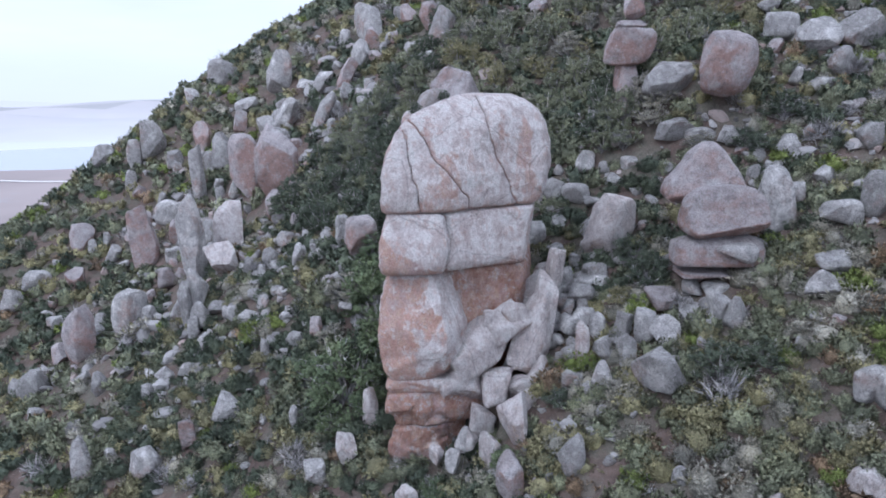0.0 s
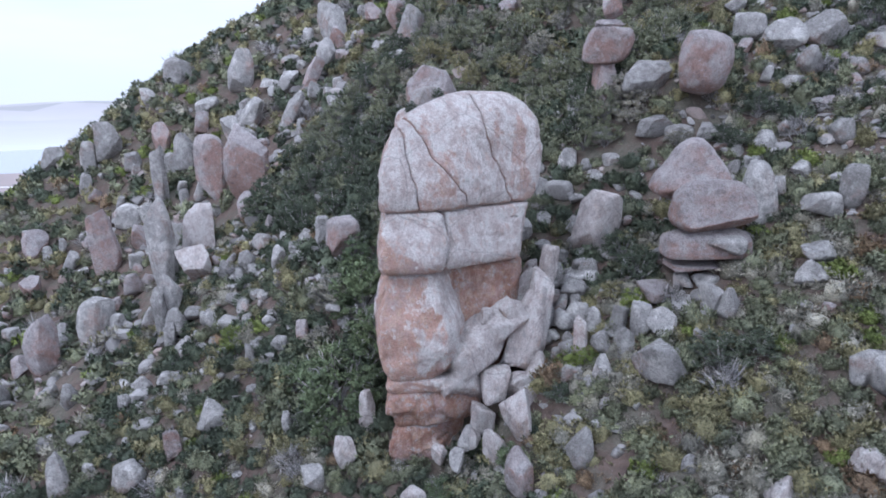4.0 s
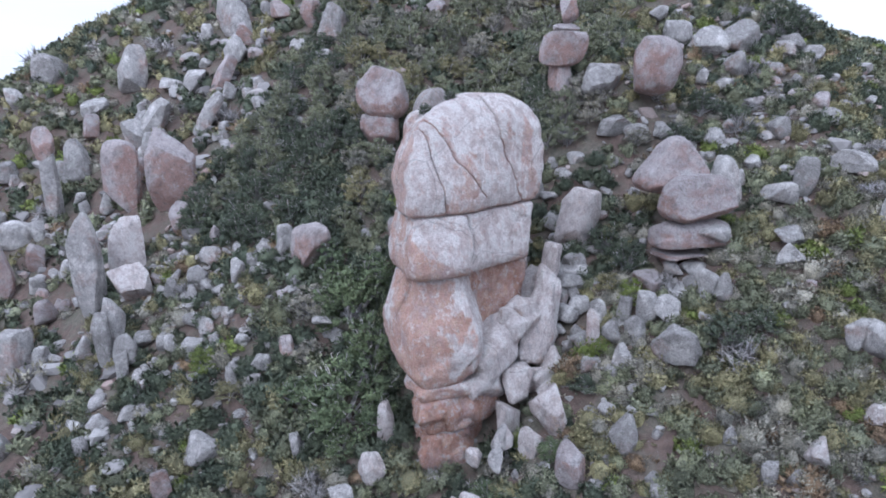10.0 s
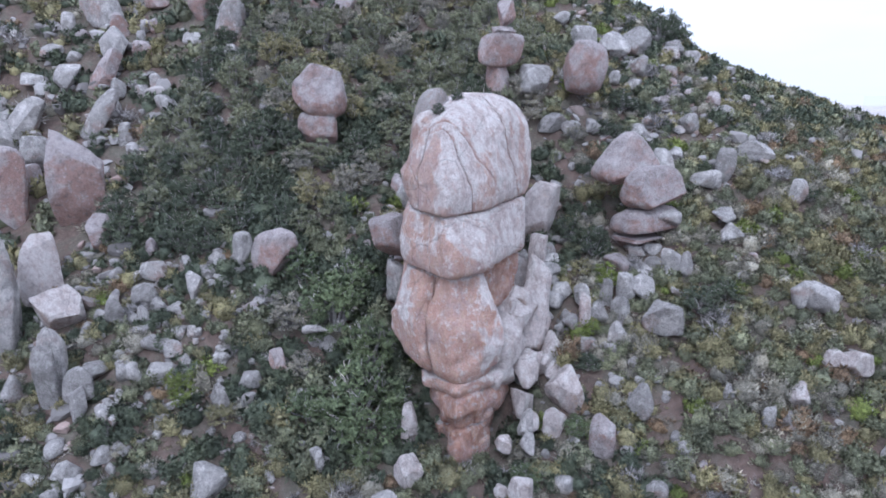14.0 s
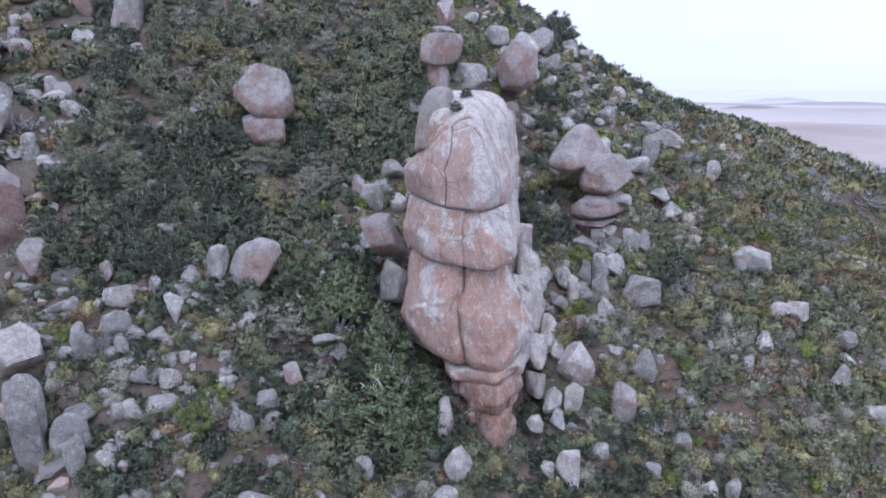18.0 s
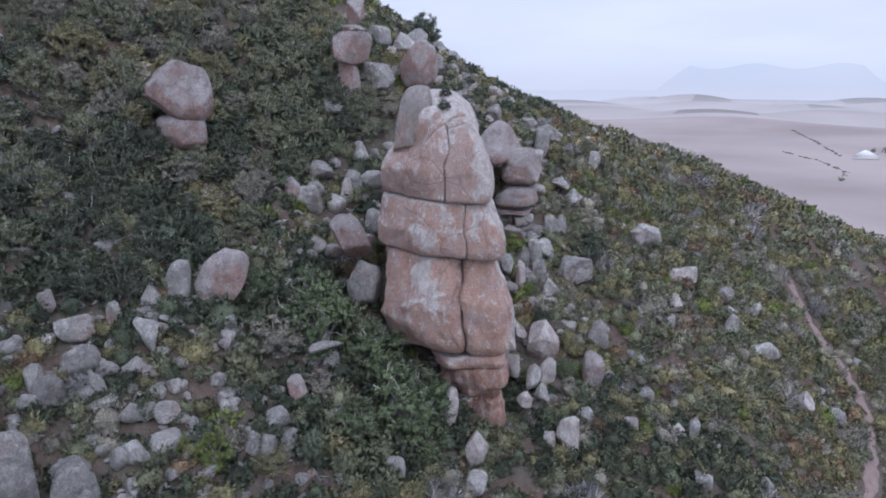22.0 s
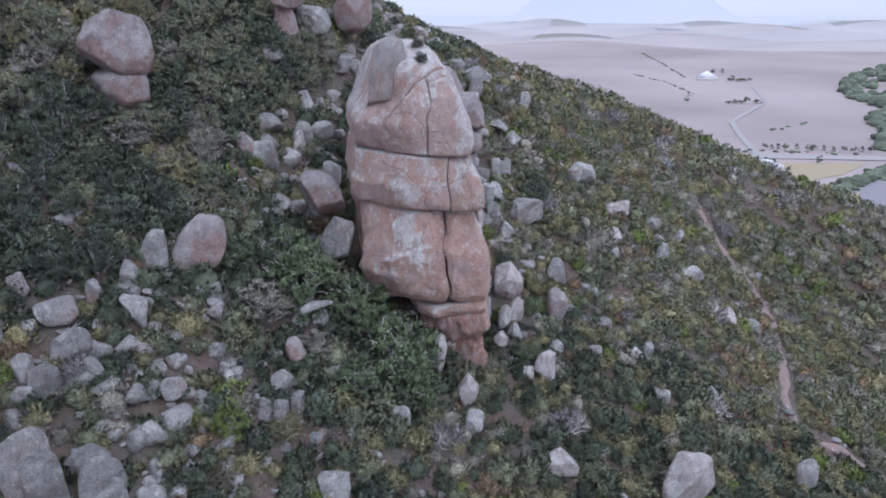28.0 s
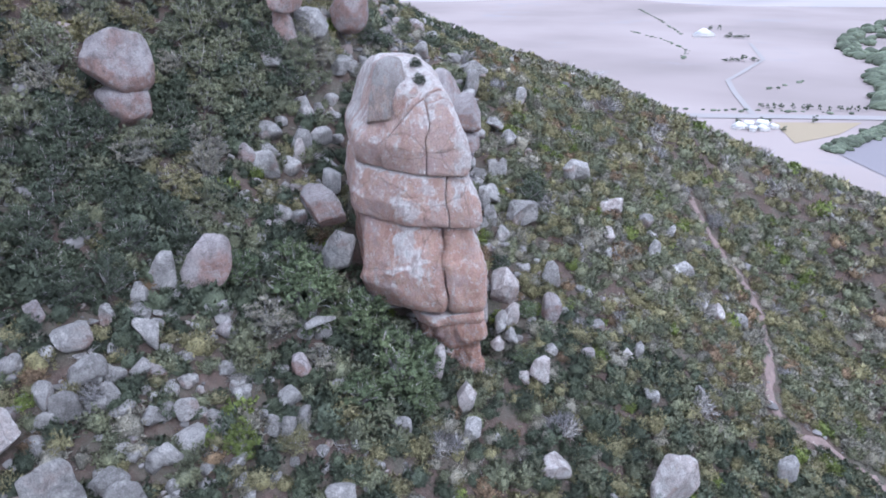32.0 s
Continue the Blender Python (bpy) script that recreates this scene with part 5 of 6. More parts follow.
boulder(-16.69, 40.10, 1.21, 0.86, 0.66, 1.75, yaw=-71, seed=3707, blocky=0.9, cuts=9, top=0.25, label="tall grey weathered sandstone boulder among green shrubs")

rng = np.random.default_rng(5)
# fallen blocks in the gully beside the pillar
for k in range(46):
    u, v_ = rng.uniform(0, 1), rng.normal(0, 0.55)
    bx, by = 4.6 + 2.6 * u + v_ + 0.6, 32.0 + 6.0 * u - 0.5 * v_
    s = rng.uniform(0.45, 1.25)
    boulder(bx, by, float(ground_z(bx, by)) - 0.1 + rng.uniform(0, 0.5), s, s * rng.uniform(0.6, 1), s * rng.uniform(0.4, 1.1), yaw=rng.uniform(0, 180), lean=rng.uniform(0, 25), way=rng.uniform(0, 360), seed=500 + k, level=3, blocky=1.1, cuts=5, label="loose angular grey block fallen beside the rock pillar", group="fallen blocks in the gully", name="fallen_block")
# rock fields: middle, reach, how many, smallest and largest, how tall they stand
FIELDS = (
    ((-9.2, 42.2), 2.6, 10, 0.5, 1.2, 1.0), ((-14.5, 50.0), 3.0, 12, 0.5, 1.3, 1.0), ((-10.5, 39.0), 2.4, 9, 0.5, 1.2, 0.9), ((-1.0, 42.4), 2.4, 16, 0.5, 1.3, 0.9), ((6.6, 41.3), 2.6, 30, 0.6, 1.7, 0.9), ((2.6, 43.2), 2.0, 14, 0.5, 1.2, 0.9),
    ((3.5, 42.0), 3.0, 18, 0.5, 1.3, 0.9), ((-13.5, 44.0), 3.2, 12, 0.5, 1.3, 1.0), ((-13.2, 40.0), 2.8, 10, 0.5, 1.2, 0.9), ((20.5, 43.0), 4.2, 34, 0.6, 1.9, 0.9),
    ((26.0, 44.0), 4.0, 16, 0.6, 1.7, 0.8), ((9.0, 38.5), 2.2, 14, 0.5, 1.3, 0.9), ((7.2, 28.8), 2.2, 12, 0.4, 0.9, 1.0), ((16.5, 38.0), 3.0, 14, 0.5, 1.4, 0.9),
    ((-18.0, 57.0), 5.0, 26, 0.8, 2.3, 1.5), ((-26.0, 62.0), 6.0, 28, 0.9, 2.6, 1.6), ((-12.0, 66.0), 6.0, 22, 0.8, 2.4, 1.4), ((-33.0, 57.0), 6.0, 20, 0.8, 2.2, 1.4),
    ((-22.0, 50.0), 5.0, 22, 0.7, 1.9, 1.3), ((-27.0, 45.0), 5.0, 16, 0.6, 1.8, 1.2), ((-18.5, 36.0), 4.0, 14, 0.5, 1.3, 1.0), ((3.5, 25.6), 2.4, 10, 0.4, 0.9, 1.0), ((15.5, 20.5), 2.6, 12, 0.4, 1.1, 0.9),
)
for (cx, cy), reach, count, small, large, tall in FIELDS:
    for _ in range(count):
        bx, by = cx + rng.normal(0, reach * 0.62), cy + rng.normal(0, reach * 0.55)
        s = small + (large - small) * rng.uniform() ** 1.7
        if any((bx - a) ** 2 + (by - b) ** 2 < (0.9 * q + 0.3 * s) ** 2 for a, b, q in TAKEN):
            continue
        boulder(bx, by, float(ground_z(bx, by)) - 0.16 * s, s, s * rng.uniform(0.6, 1), s * tall * rng.uniform(0.5, 1.15), yaw=rng.uniform(0, 180), lean=rng.uniform(0, 16), way=rng.uniform(0, 360), seed=4000 + len(TAKEN), level=4 if s > 1.4 else 3, mat=M_PINK if rng.uniform() < 0.22 else M_BOULDER, blocky=rng.uniform(0.4, 1.4), cuts=7, top=rng.uniform(0.05, 0.35), label="weathered grey sandstone block in a field of rubble", group="loose blocks", name="loose_block")
boulder(-5.85, 36.8, 4.7, 1.6, 0.95, 0.5, yaw=-60, lean=14, way=120, seed=4801, blocky=0.6, cuts=8, label="flat pale stone balanced on a small block among bushes")
# ---- plants ----
def leaf_cloud(count, centres, radii, size, seed, flat=0.75, stretch=1.6):
    """Small pointed leaves on the skins of some clumps, turned every way but mostly outwards and up."""
    r = np.random.default_rng(seed)
    share = np.array(radii) ** 2
    which = r.choice(len(centres), count, p=share / share.sum())
    d = r.normal(size=(count, 3))
    d /= np.linalg.norm(d, axis=1)[:, None]
    d[:, 2] = np.where(d[:, 2] < -0.35, -d[:, 2], d[:, 2])
    rad = np.array(radii)[which] * r.uniform(0.72, 1.12, count)
    at = np.array(centres)[which] + d * rad[:, None] * (1, 1, flat)
    n = d + r.normal(0, 0.55, (count, 3)) + (0, 0, 0.35)
    n /= np.linalg.norm(n, axis=1)[:, None]
    a = np.cross(n, r.normal(size=(count, 3)))
    a /= np.linalg.norm(a, axis=1)[:, None] + 1e-9
    b = np.cross(n, a)
    s = size * r.uniform(0.6, 1.4, count)[:, None]
    tip = a * s * stretch
    verts = np.stack([at - tip * 0.5 - b * s * 0.45, at - tip * 0.5 + b * s * 0.45, at + tip * 0.7], 1).reshape(-1, 3)
    return verts, np.arange(count * 3).reshape(-1, 3)


def twig(points, radii, sides=5):
    """A tapered stem through some points."""
    pts = np.array(points, float)
    verts, faces = [], []
    for i, (p, rr) in enumerate(zip(pts, radii)):
        t = pts[min(i + 1, len(pts) - 1)] - pts[max(i - 1, 0)]
        t /= np.linalg.norm(t) + 1e-9
        a = np.cross(t, (0.3, 0.9, 0.2))
        a /= np.linalg.norm(a) + 1e-9
        b = np.cross(t, a)
        for k in range(sides):
            g = 2 * math.pi * k / sides
            verts.append(p + rr * (math.cos(g) * a + math.sin(g) * b))
    for i in range(len(pts) - 1):
        for k in range(sides):
            m = (k + 1) % sides
            faces += [(i * sides + k, i * sides + m, (i + 1) * sides + m), (i * sides + k, (i + 1) * sides + m, (i + 1) * sides + k)]
    return np.array(verts), np.array(faces)


def joined(pieces):
    vs, fs, base = [], [], 0
    for v, f in pieces:
        vs.append(v)
        fs.append(f + base)
        base += len(v)
    return np.concatenate(vs), np.concatenate(fs)


def shoots(count, centres, radii, size, seed, squash=0.85, slim=0.3):
    """Slim leafy shoots that point outwards and up from the skins of some mounds."""
    r = np.random.default_rng(seed)
    share = np.array(radii) ** 2
    which = r.choice(len(centres), count, p=share / share.sum())
    d = r.normal(size=(count, 3))
    d /= np.linalg.norm(d, axis=1)[:, None]
    d[:, 2] = np.where(d[:, 2] < -0.2, -d[:, 2], d[:, 2])
    at = np.array(centres)[which] + d * (np.array(radii)[which] * r.uniform(0.35, 1.08, count) ** 0.6)[:, None] * (1, 1, squash)
    way = d * 0.7 + r.normal(0, 0.42, (count, 3)) + (0, 0, 0.5)
    way /= np.linalg.norm(way, axis=1)[:, None]
    b = np.cross(way, d + r.normal(0, 0.6, (count, 3)))
    b /= np.linalg.norm(b, axis=1)[:, None] + 1e-9
    s = size * r.uniform(0.6, 1.5, count)[:, None]
    verts = np.stack([at - b * s * slim, at + b * s * slim, at + way * s * 1.25], 1).reshape(-1, 3)
    return verts, np.arange(count * 3).reshape(-1, 3)


def mound_normals(verts, faces, centres, radii, dome):
    """Normals that round off leafy mounds; the faces are wound to look the same way."""
    centres, radii = np.array(centres), np.array(radii)
    n = np.empty_like(verts)
    for k in range(0, len(verts), 3000):
        p = verts[k : k + 3000]
        gap = np.linalg.norm(p[:, None] - centres, axis=2) - radii
        own = p - centres[gap.argmin(1)]
        own /= np.linalg.norm(own, axis=1)[:, None] + 1e-6
        far = p - np.array(dome)
        far /= np.linalg.norm(far, axis=1)[:, None] + 1e-6
        n[k : k + 3000] = 0.5 * own + 0.6 * far
    n /= np.linalg.norm(n, axis=1)[:, None] + 1e-6
    a, b, c = (verts[faces[:, q]] for q in range(3))
    wrong = (np.cross(b - a, c - a) * n[faces].mean(1)).sum(1) < 0
    faces = faces.copy()
    faces[wrong] = faces[wrong][:, ::-1]
    own = np.cross(b - a, c - a)
    own[wrong] *= -1
    own /= np.linalg.norm(own, axis=1)[:, None] + 1e-9
    for q in range(3):
        n[faces[:, q]] = 0.6 * n[faces[:, q]] + 0.5 * own
    n /= np.linalg.norm(n, axis=1)[:, None] + 1e-6
    return n, faces


def mound_cores(centres, radii, seed, level=1, part_of=0.78, squash=0.9):
    """Lumpy leafy bodies inside the shoots."""
    out = []
    for k, (c, q) in enumerate(zip(centres, radii)):
        v = ICO[level][0]
        v = v * (1 + 0.3 * fuzz(v + 3.1 * k, 2.5, seed % 50, 2))[:, None]
        out.append((v * q * part_of * (1, 1, squash) + np.array(c), ICO[level][1]))
    return out


def bush_meshes(kind, seed, leaves, size, clumps, bare=0.3):
    """Wood and crown of a bush about one unit wide and high: many small leafy mounds over an uneven dome."""
    r = np.random.default_rng(seed)
    centres, radii = [], []
    for _ in range(clumps):
        a, up = r.uniform(0, 6.28), math.acos(r.uniform(-0.6, 1.0))
        q = 0.41 * r.uniform(0.45, 1.08)
        centres.append((q * math.sin(up) * math.cos(a), q * math.sin(up) * math.sin(a), 0.36 + 1.1 * q * math.cos(up)))
        radii.append(r.uniform(0.05, 0.1))
    half = leaves // 2
    crown = mound_cores(centres, radii, seed, 1, 0.42) + [shoots(half, centres, radii, size, seed + 1), leaf_cloud(leaves - half, centres, radii, size * 0.9, seed + 2, 0.9, 1.3)]
    wood = []
    for c in centres[: clumps // 6]:
        c = np.array(c)
        wood.append(twig([(0, 0, -0.12), c * (0.25, 0.25, 0.4), c * 0.85, c * 1.1], (0.03, 0.022, 0.012, 0.004), 4))
    tips = []
    for c, q in zip(centres, radii):
        if r.uniform() > bare:
            continue
        for _ in range(2):
            d = np.array(c) * (1, 1, 0.5) + r.normal(0, 0.25, 3) + (0, 0, 0.15)
            d /= np.linalg.norm(d)
            e = np.array(c) + d * q * 0.6
            tips.append(twig([e, e + d * q * 0.8, e + d * q * 1.3 + r.normal(0, 0.025, 3)], (0.006, 0.0045, 0.0015), 3))
    cv, cf = joined(crown)
    cn, cf = mound_normals(cv, cf, centres, radii, (0, 0, 0.2))
    me_crown = mesh_from("crown", cv, cf, M_LEAF[kind], True, cn)
    me_wood = mesh_from("wood", *joined(wood + tips), M_LEAF["dead"], False)
    return me_crown, me_wood


BUSH_MESH = {}
for kind in ("deep", "leafy", "dark", "grey", "olive", "lime"):
    BUSH_MESH[kind] = [bush_meshes(kind, 40 + 7 * k + len(kind), 3700, 0.03, 110, 0.7 if kind == "grey" else 0.35) for k in range(3)]
BUSH_WORDS = {"leafy": "leafy mid-green bush", "deep": "dense dark green bush", "dark": "dense dull green bush", "grey": "twiggy grey-green bush", "olive": "rounded olive-green bush", "lime": "fresh yellow-green bush"}


def bush(x, y, w, h, kind, where="among the boulders"):
    thing = tagged(new("bush"), BUSH_WORDS[kind] + " " + where, "bush", "bushes on the hillside")
    crown, wood = BUSH_MESH[kind][int(rng.integers(3))]
    thing.location = (x, y, float(ground_z(x, y)) - 0.14 * h)
    thing.rotation_euler[2] = rng.uniform(0, 6.28)
    for nm, me in (("wood", wood), ("crown", crown)):
        ob = new(nm, me)
        ob.parent = thing
        ob.scale = (w, w, h)
        if nm == "wood":
            tagged(ob, "bare grey stems", kind="stuff")
    TAKEN.append((x, y, 0.36 * w))
    return thing


by_pillar = "at the foot of the rock pillar"
for bx, by, bw, bh, kd in (
    (-4.4, 37.9, 4.8, 4.7, "leafy"), (-6.4, 39.2, 3.2, 2.2, "grey"), (-3.4, 35.6, 3.4, 3.4, "leafy"), (-5.0, 33.2, 4.9, 4.3, "leafy"),
    (-7.0, 34.6, 3.0, 2.2, "leafy"), (-3.5, 32.3, 2.4, 2.0, "leafy"), (-5.4, 31.8, 2.0, 1.5, "leafy"), (-6.6, 36.6, 2.2, 1.6, "grey"),
    (-2.6, 39.6, 3.0, 2.6, "leafy"), (-5.2, 41.5, 3.0, 2.4, "leafy"), (-3.2, 30.6, 1.4, 0.9, "olive"), (-6.3, 31.2, 1.5, 0.9, "olive"),
    (2.6, 29.0, 1.3, 1.2, "lime"), (1.4, 28.4, 1.6, 0.9, "grey"), (3.4, 27.4, 1.6, 1.1, "leafy"), (0.4, 27.2, 1.8, 1.0, "leafy"),
):
    bush(bx, by, bw, bh, kd, by_pillar)
for bx, by, bw, bh, kd in (
    (11.9, 28.2, 2.9, 1.9, "deep"), (13.4, 28.0, 2.2, 1.4, "deep"), (9.9, 34.3, 2.4, 2.4, "deep"), (9.4, 36.0, 2.4, 2.2, "deep"), (9.3, 32.4, 2.0, 1.6, "lime"), (8.6, 33.8, 1.8, 1.2, "olive"),
    (6.4, 36.4, 1.5, 1.0, "lime"), (6.9, 30.8, 1.4, 1.0, "lime"), (15.2, 33.6, 1.6, 1.0, "lime"), (26.6, 46.6, 3.8, 3.6, "deep"), (28.6, 47.4, 3.6, 3.0, "deep"), (-12.1, 38.1, 1.9, 2.0, "lime"),
    (-10.7, 36.4, 2.0, 1.2, "olive"), (17.6, 41.2, 2.6, 2.0, "deep"), (16.2, 39.6, 2.4, 1.4, "deep"), (5.6, 29.4, 1.7, 1.0, "deep"), (9.4, 42.1, 2.6, 1.8, "dark"), (10.8, 42.3, 2.4, 1.8, "grey"), (8.3, 42.6, 2.4, 1.9, "dark"), (-1.4, 47.2, 2.6, 2.4, "dark"), (-2.7, 47.9, 2.2, 2.2, "dark"), (-2.9, 49.2, 2.2, 2.2, "deep"), (9.5, 43.0, 2.2, 2.9, "dark"), (10.6, 43.1, 2.2, 2.6, "grey"), (8.7, 43.3, 2.2, 2.7, "dark"), (8.4, 44.4, 2.2, 2.7, "deep"), (11.2, 42.8, 2.6, 2.4, "grey"), (7.9, 43.4, 2.6, 2.2, "deep"), (8.4, 44.8, 2.4, 2.6, "deep"), (-0.9, 46.7, 2.4, 1.5, "deep"), (-2.9, 47.6, 2.6, 1.9, "grey"), (0.9, 47.4, 2.4, 1.8, "deep"), (-2.6, 49.4, 2.4, 2.2, "deep"), (13.2, 40.6, 2.2, 1.4, "grey"), (15.4, 40.2, 2.2, 1.3, "deep"), (22.5, 30.0, 1.8, 1.2, "deep"),
):
    bush(bx, by, bw, bh, kd, "on the stony slope")


def inside(px, py, poly):
    hit = False
    for (ax, ay), (bx, by) in zip(poly, poly[1:] + poly[:1]):
        if (ay > py) != (by > py) and px < (bx - ax) * (py - ay) / (by - ay) + ax:
            hit = not hit
    return hit


THICKET = [(-14.5, 49.5), (-11, 46.0), (-6, 43.2), (-2.5, 43.6), (2, 44.5), (8, 43.0), (13.0, 45.5), (16.5, 51), (13, 60), (5, 66), (-3, 66), (-7.5, 57), (-12, 53.5)]
made = 0
for _ in range(4000):
    bx, by = rng.uniform(-15, 17), rng.uniform(43, 66)
    if made > 210 or not inside(bx, by, THICKET):
        continue
    bw = rng.uniform(1.7, 3.3)
    if any((bx - a) ** 2 + (by - b) ** 2 < (q + 0.2 * bw) ** 2 for a, b, q in TAKEN):
        continue
    kd = ("dark", "deep", "deep")[int(rng.integers(3))] if bx < -3 else ("dark", "dark", "grey", "dark", "olive")[int(rng.integers(5))]
    bush(bx, by, bw, bw * rng.uniform(0.8, 1.15), kd, "in the dense thicket above the pillar")
    made += 1

# low scrub: many kinds of small shrub, too many to count
def sprays(knots, radii, count, size, seed, slim):
    """Small leaves round the ends of the twigs of one shrub, mostly turned outwards and up."""
    r = np.random.default_rng(seed)
    which = r.integers(0, len(knots), count)
    d = r.normal(size=(count, 3))
    d /= np.linalg.norm(d, axis=1)[:, None]
    at = knots[which] + d * (radii[which] * r.uniform(0.3, 1.1, count) ** 0.5)[:, None]
    out = at - (0, 0, -0.1)
    out /= np.linalg.norm(out, axis=1)[:, None]
    way = d * 0.5 + out * 0.4 + r.normal(0, 0.45, (count, 3)) + (0, 0, 0.25)
    way /= np.linalg.norm(way, axis=1)[:, None]
    b = np.cross(way, out + r.normal(0, 0.5, (count, 3)))
    b /= np.linalg.norm(b, axis=1)[:, None] + 1e-9
    q = size * r.uniform(0.5, 1.5, count)[:, None]
    verts = np.stack([at - b * q * slim, at + b * q * slim, at + way * q * 1.25], 1).reshape(-1, 3)
    return verts, np.arange(count * 3).reshape(-1, 3)


SHRUB, SHRUB_FAR, TUFT = {}, {}, {}
for kind, slim in (("deep", 0.42), ("dark", 0.42), ("olive", 0.36), ("grey", 0.26), ("lime", 0.42), ("rust", 0.34), ("dead", 0.07)):
    for forms, ends, count, leaf in ((SHRUB, 34, 450, 0.075), (SHRUB_FAR, 16, 185, 0.1), (TUFT, 5, 30, 0.2)):
        forms[kind] = []
        for k in range(7):
            r = np.random.default_rng(900 + 10 * k + len(kind) * 3)
            az, el, q = r.uniform(0, 6.28, ends), np.arcsin(r.uniform(0.0, 1.0, ends)), r.uniform(0.68, 1.1, ends)
            knots = np.c_[0.4 * q * np.cos(el) * np.cos(az), 0.4 * q * np.cos(el) * np.sin(az), 0.04 + 0.42 * q * np.sin(el)]
            shape = [sprays(knots, r.uniform(0.07, 0.13, ends), count, leaf * (3.0 if kind == "dead" else 1.0), 950 + k, slim)]
            if kind != "dead" and forms is not TUFT:
                cv = ICO[2 if forms is SHRUB else 1][0]
                shape.append((cv * (0.27 * (1 + 0.3 * fuzz(cv, 2.5, k, 2)))[:, None] * (1, 1, 1.05) + (0, 0, 0.06), ICO[2 if forms is SHRUB else 1][1]))
            sv, sf = joined(shape)
            sn, sf = mound_normals(sv, sf, knots, np.full(ends, 0.1), (0, 0, -0.1))
            forms[kind].append((sv, sf, sn))

TRAIL = [(26.5, 15.2), (23.7, 13.7), (21.5, 12.2), (20.4, 11.0), (16.5, 10.2), (12.8, 10.6), (9.9, 11.1), (7.4, 11.6), (5.8, 11.4), (5.2, 9.9), (6.2, 8.2), (5.2, 7.2), (5.2, 5.4), (3.5, 3.0)]
trail = []
for (ax, ay), (bx, by) in zip(TRAIL, TRAIL[1:]):
    for s in np.arange(0, 1, 0.1):
        trail.append((ax + (bx - ax) * s, ay + (by - ay) * s))
trail = np.array(trail)
for _ in range(4):
    trail[1:-1] = 0.25 * trail[:-2] + 0.5 * trail[1:-1] + 0.25 * trail[2:]
tdir = np.gradient(trail, axis=0)
tdir /= np.linalg.norm(tdir, axis=1)[:, None]
tnor = np.c_[-tdir[:, 1], tdir[:, 0]]
wob = 0.36 + 0.2 * fuzz(np.c_[trail, 0 * trail[:, 0]], 1.3, 9)
cols = []
for s in (-1, -0.5, 0, 0.5, 1):
    p = trail + tnor * (s * wob)[:, None]
    cols.append(np.c_[p, surface_z(p[:, 0], p[:, 1]) + 0.07 - 0.05 * abs(s)])
tv = np.stack(cols, 1)
ti = np.arange(len(trail) * 5).reshape(-1, 5)
tq = np.stack([ti[:-1, :-1], ti[:-1, 1:], ti[1:, 1:], ti[1:, :-1]], -1).reshape(-1, 4)
tagged(new("path", mesh_from("path", tv.reshape(-1, 3), tq, M_PATH)), "narrow trodden path of bare pinkish earth", "path", kind="structure")

PILLAR_AT = [(-1.0, 31.0, 2.0), (1.5, 33.5, 3.0), (2.0, 36.0, 2.8), (12.5, 33.2, 1.9)]
taken = np.array(TAKEN + PILLAR_AT)
GAPS = ((0.3, 28.6, 0.6), (7.2, 25.3, 0.9), (5.2, 28.6, 0.7), (-10.5, 35.5, 0.8), (19.5, 33.5, 1.0), (-3.5, 27.8, 0.7), (9.5, 24.0, 0.8), (-9.0, 32.0, 0.6))


def rocky(x, y):
    s = 0.0
    for a, b, q, k in ((-15, 46, 9, 0.75), (-14, 39, 6, 0.5), (-22, 60, 12, 0.7), (6.5, 33, 4.5, 0.85), (21, 43, 6, 0.9), (-9, 41, 3.5, 0.7), (22, 37, 5, 0.45), (-1.5, 42, 3, 0.6), (4, 27, 4, 0.35), (30, 50, 10, 0.5), (-12, 66, 8, 0.5)):
        s += k * math.exp(-((x - a) ** 2 + (y - b) ** 2) / (2 * q * q))
    return min(s, 0.95)


def seen_part(x, y):
    return not ((x < -21 and y < 33) or (y < 3 and x < 8) or (x + y < 8 and x < 4))


spots = []
for cell, x0, x1, y0, y1, hole in ((0.66, -20, 30, 3, 50, None), (1.3, -52, 70, -14, 100, (-20, 30, 3, 50))):
    for ax in np.arange(x0, x1, cell):
        for ay in np.arange(y0, y1, cell):
            if hole and hole[0] < ax < hole[1] and hole[2] < ay < hole[3]:
                continue
            spots.append((ax + rng.uniform(0, cell), ay + rng.uniform(0, cell), cell))
# shares of each kind of shrub: thicket, paler slope on the far side of the pillar, darker rocky slope
MIXES = {
    "thicket": (("deep", 0.62), ("dark", 0.34), ("olive", 0.04)),
    "slope": (("olive", 0.33), ("dark", 0.27), ("grey", 0.27), ("lime", 0.04), ("rust", 0.06), ("dead", 0.03)),
    "rocks": (("dark", 0.32), ("deep", 0.28), ("olive", 0.18), ("grey", 0.1), ("lime", 0.05), ("rust", 0.04), ("dead", 0.03)),
}
SHADY = [(-9.2, 34.0), (-6.0, 30.6), (-2.6, 30.4), (-1.6, 33.0), (-0.8, 40.5), (-1.0, 44.5), (-6.4, 44.5), (-8.2, 40.0)]


def pick_kind(mix_name, u):
    total = 0.0
    for kind, share in MIXES[mix_name]:
        total += share
        if u < total:
            return kind
    return MIXES[mix_name][0][0]


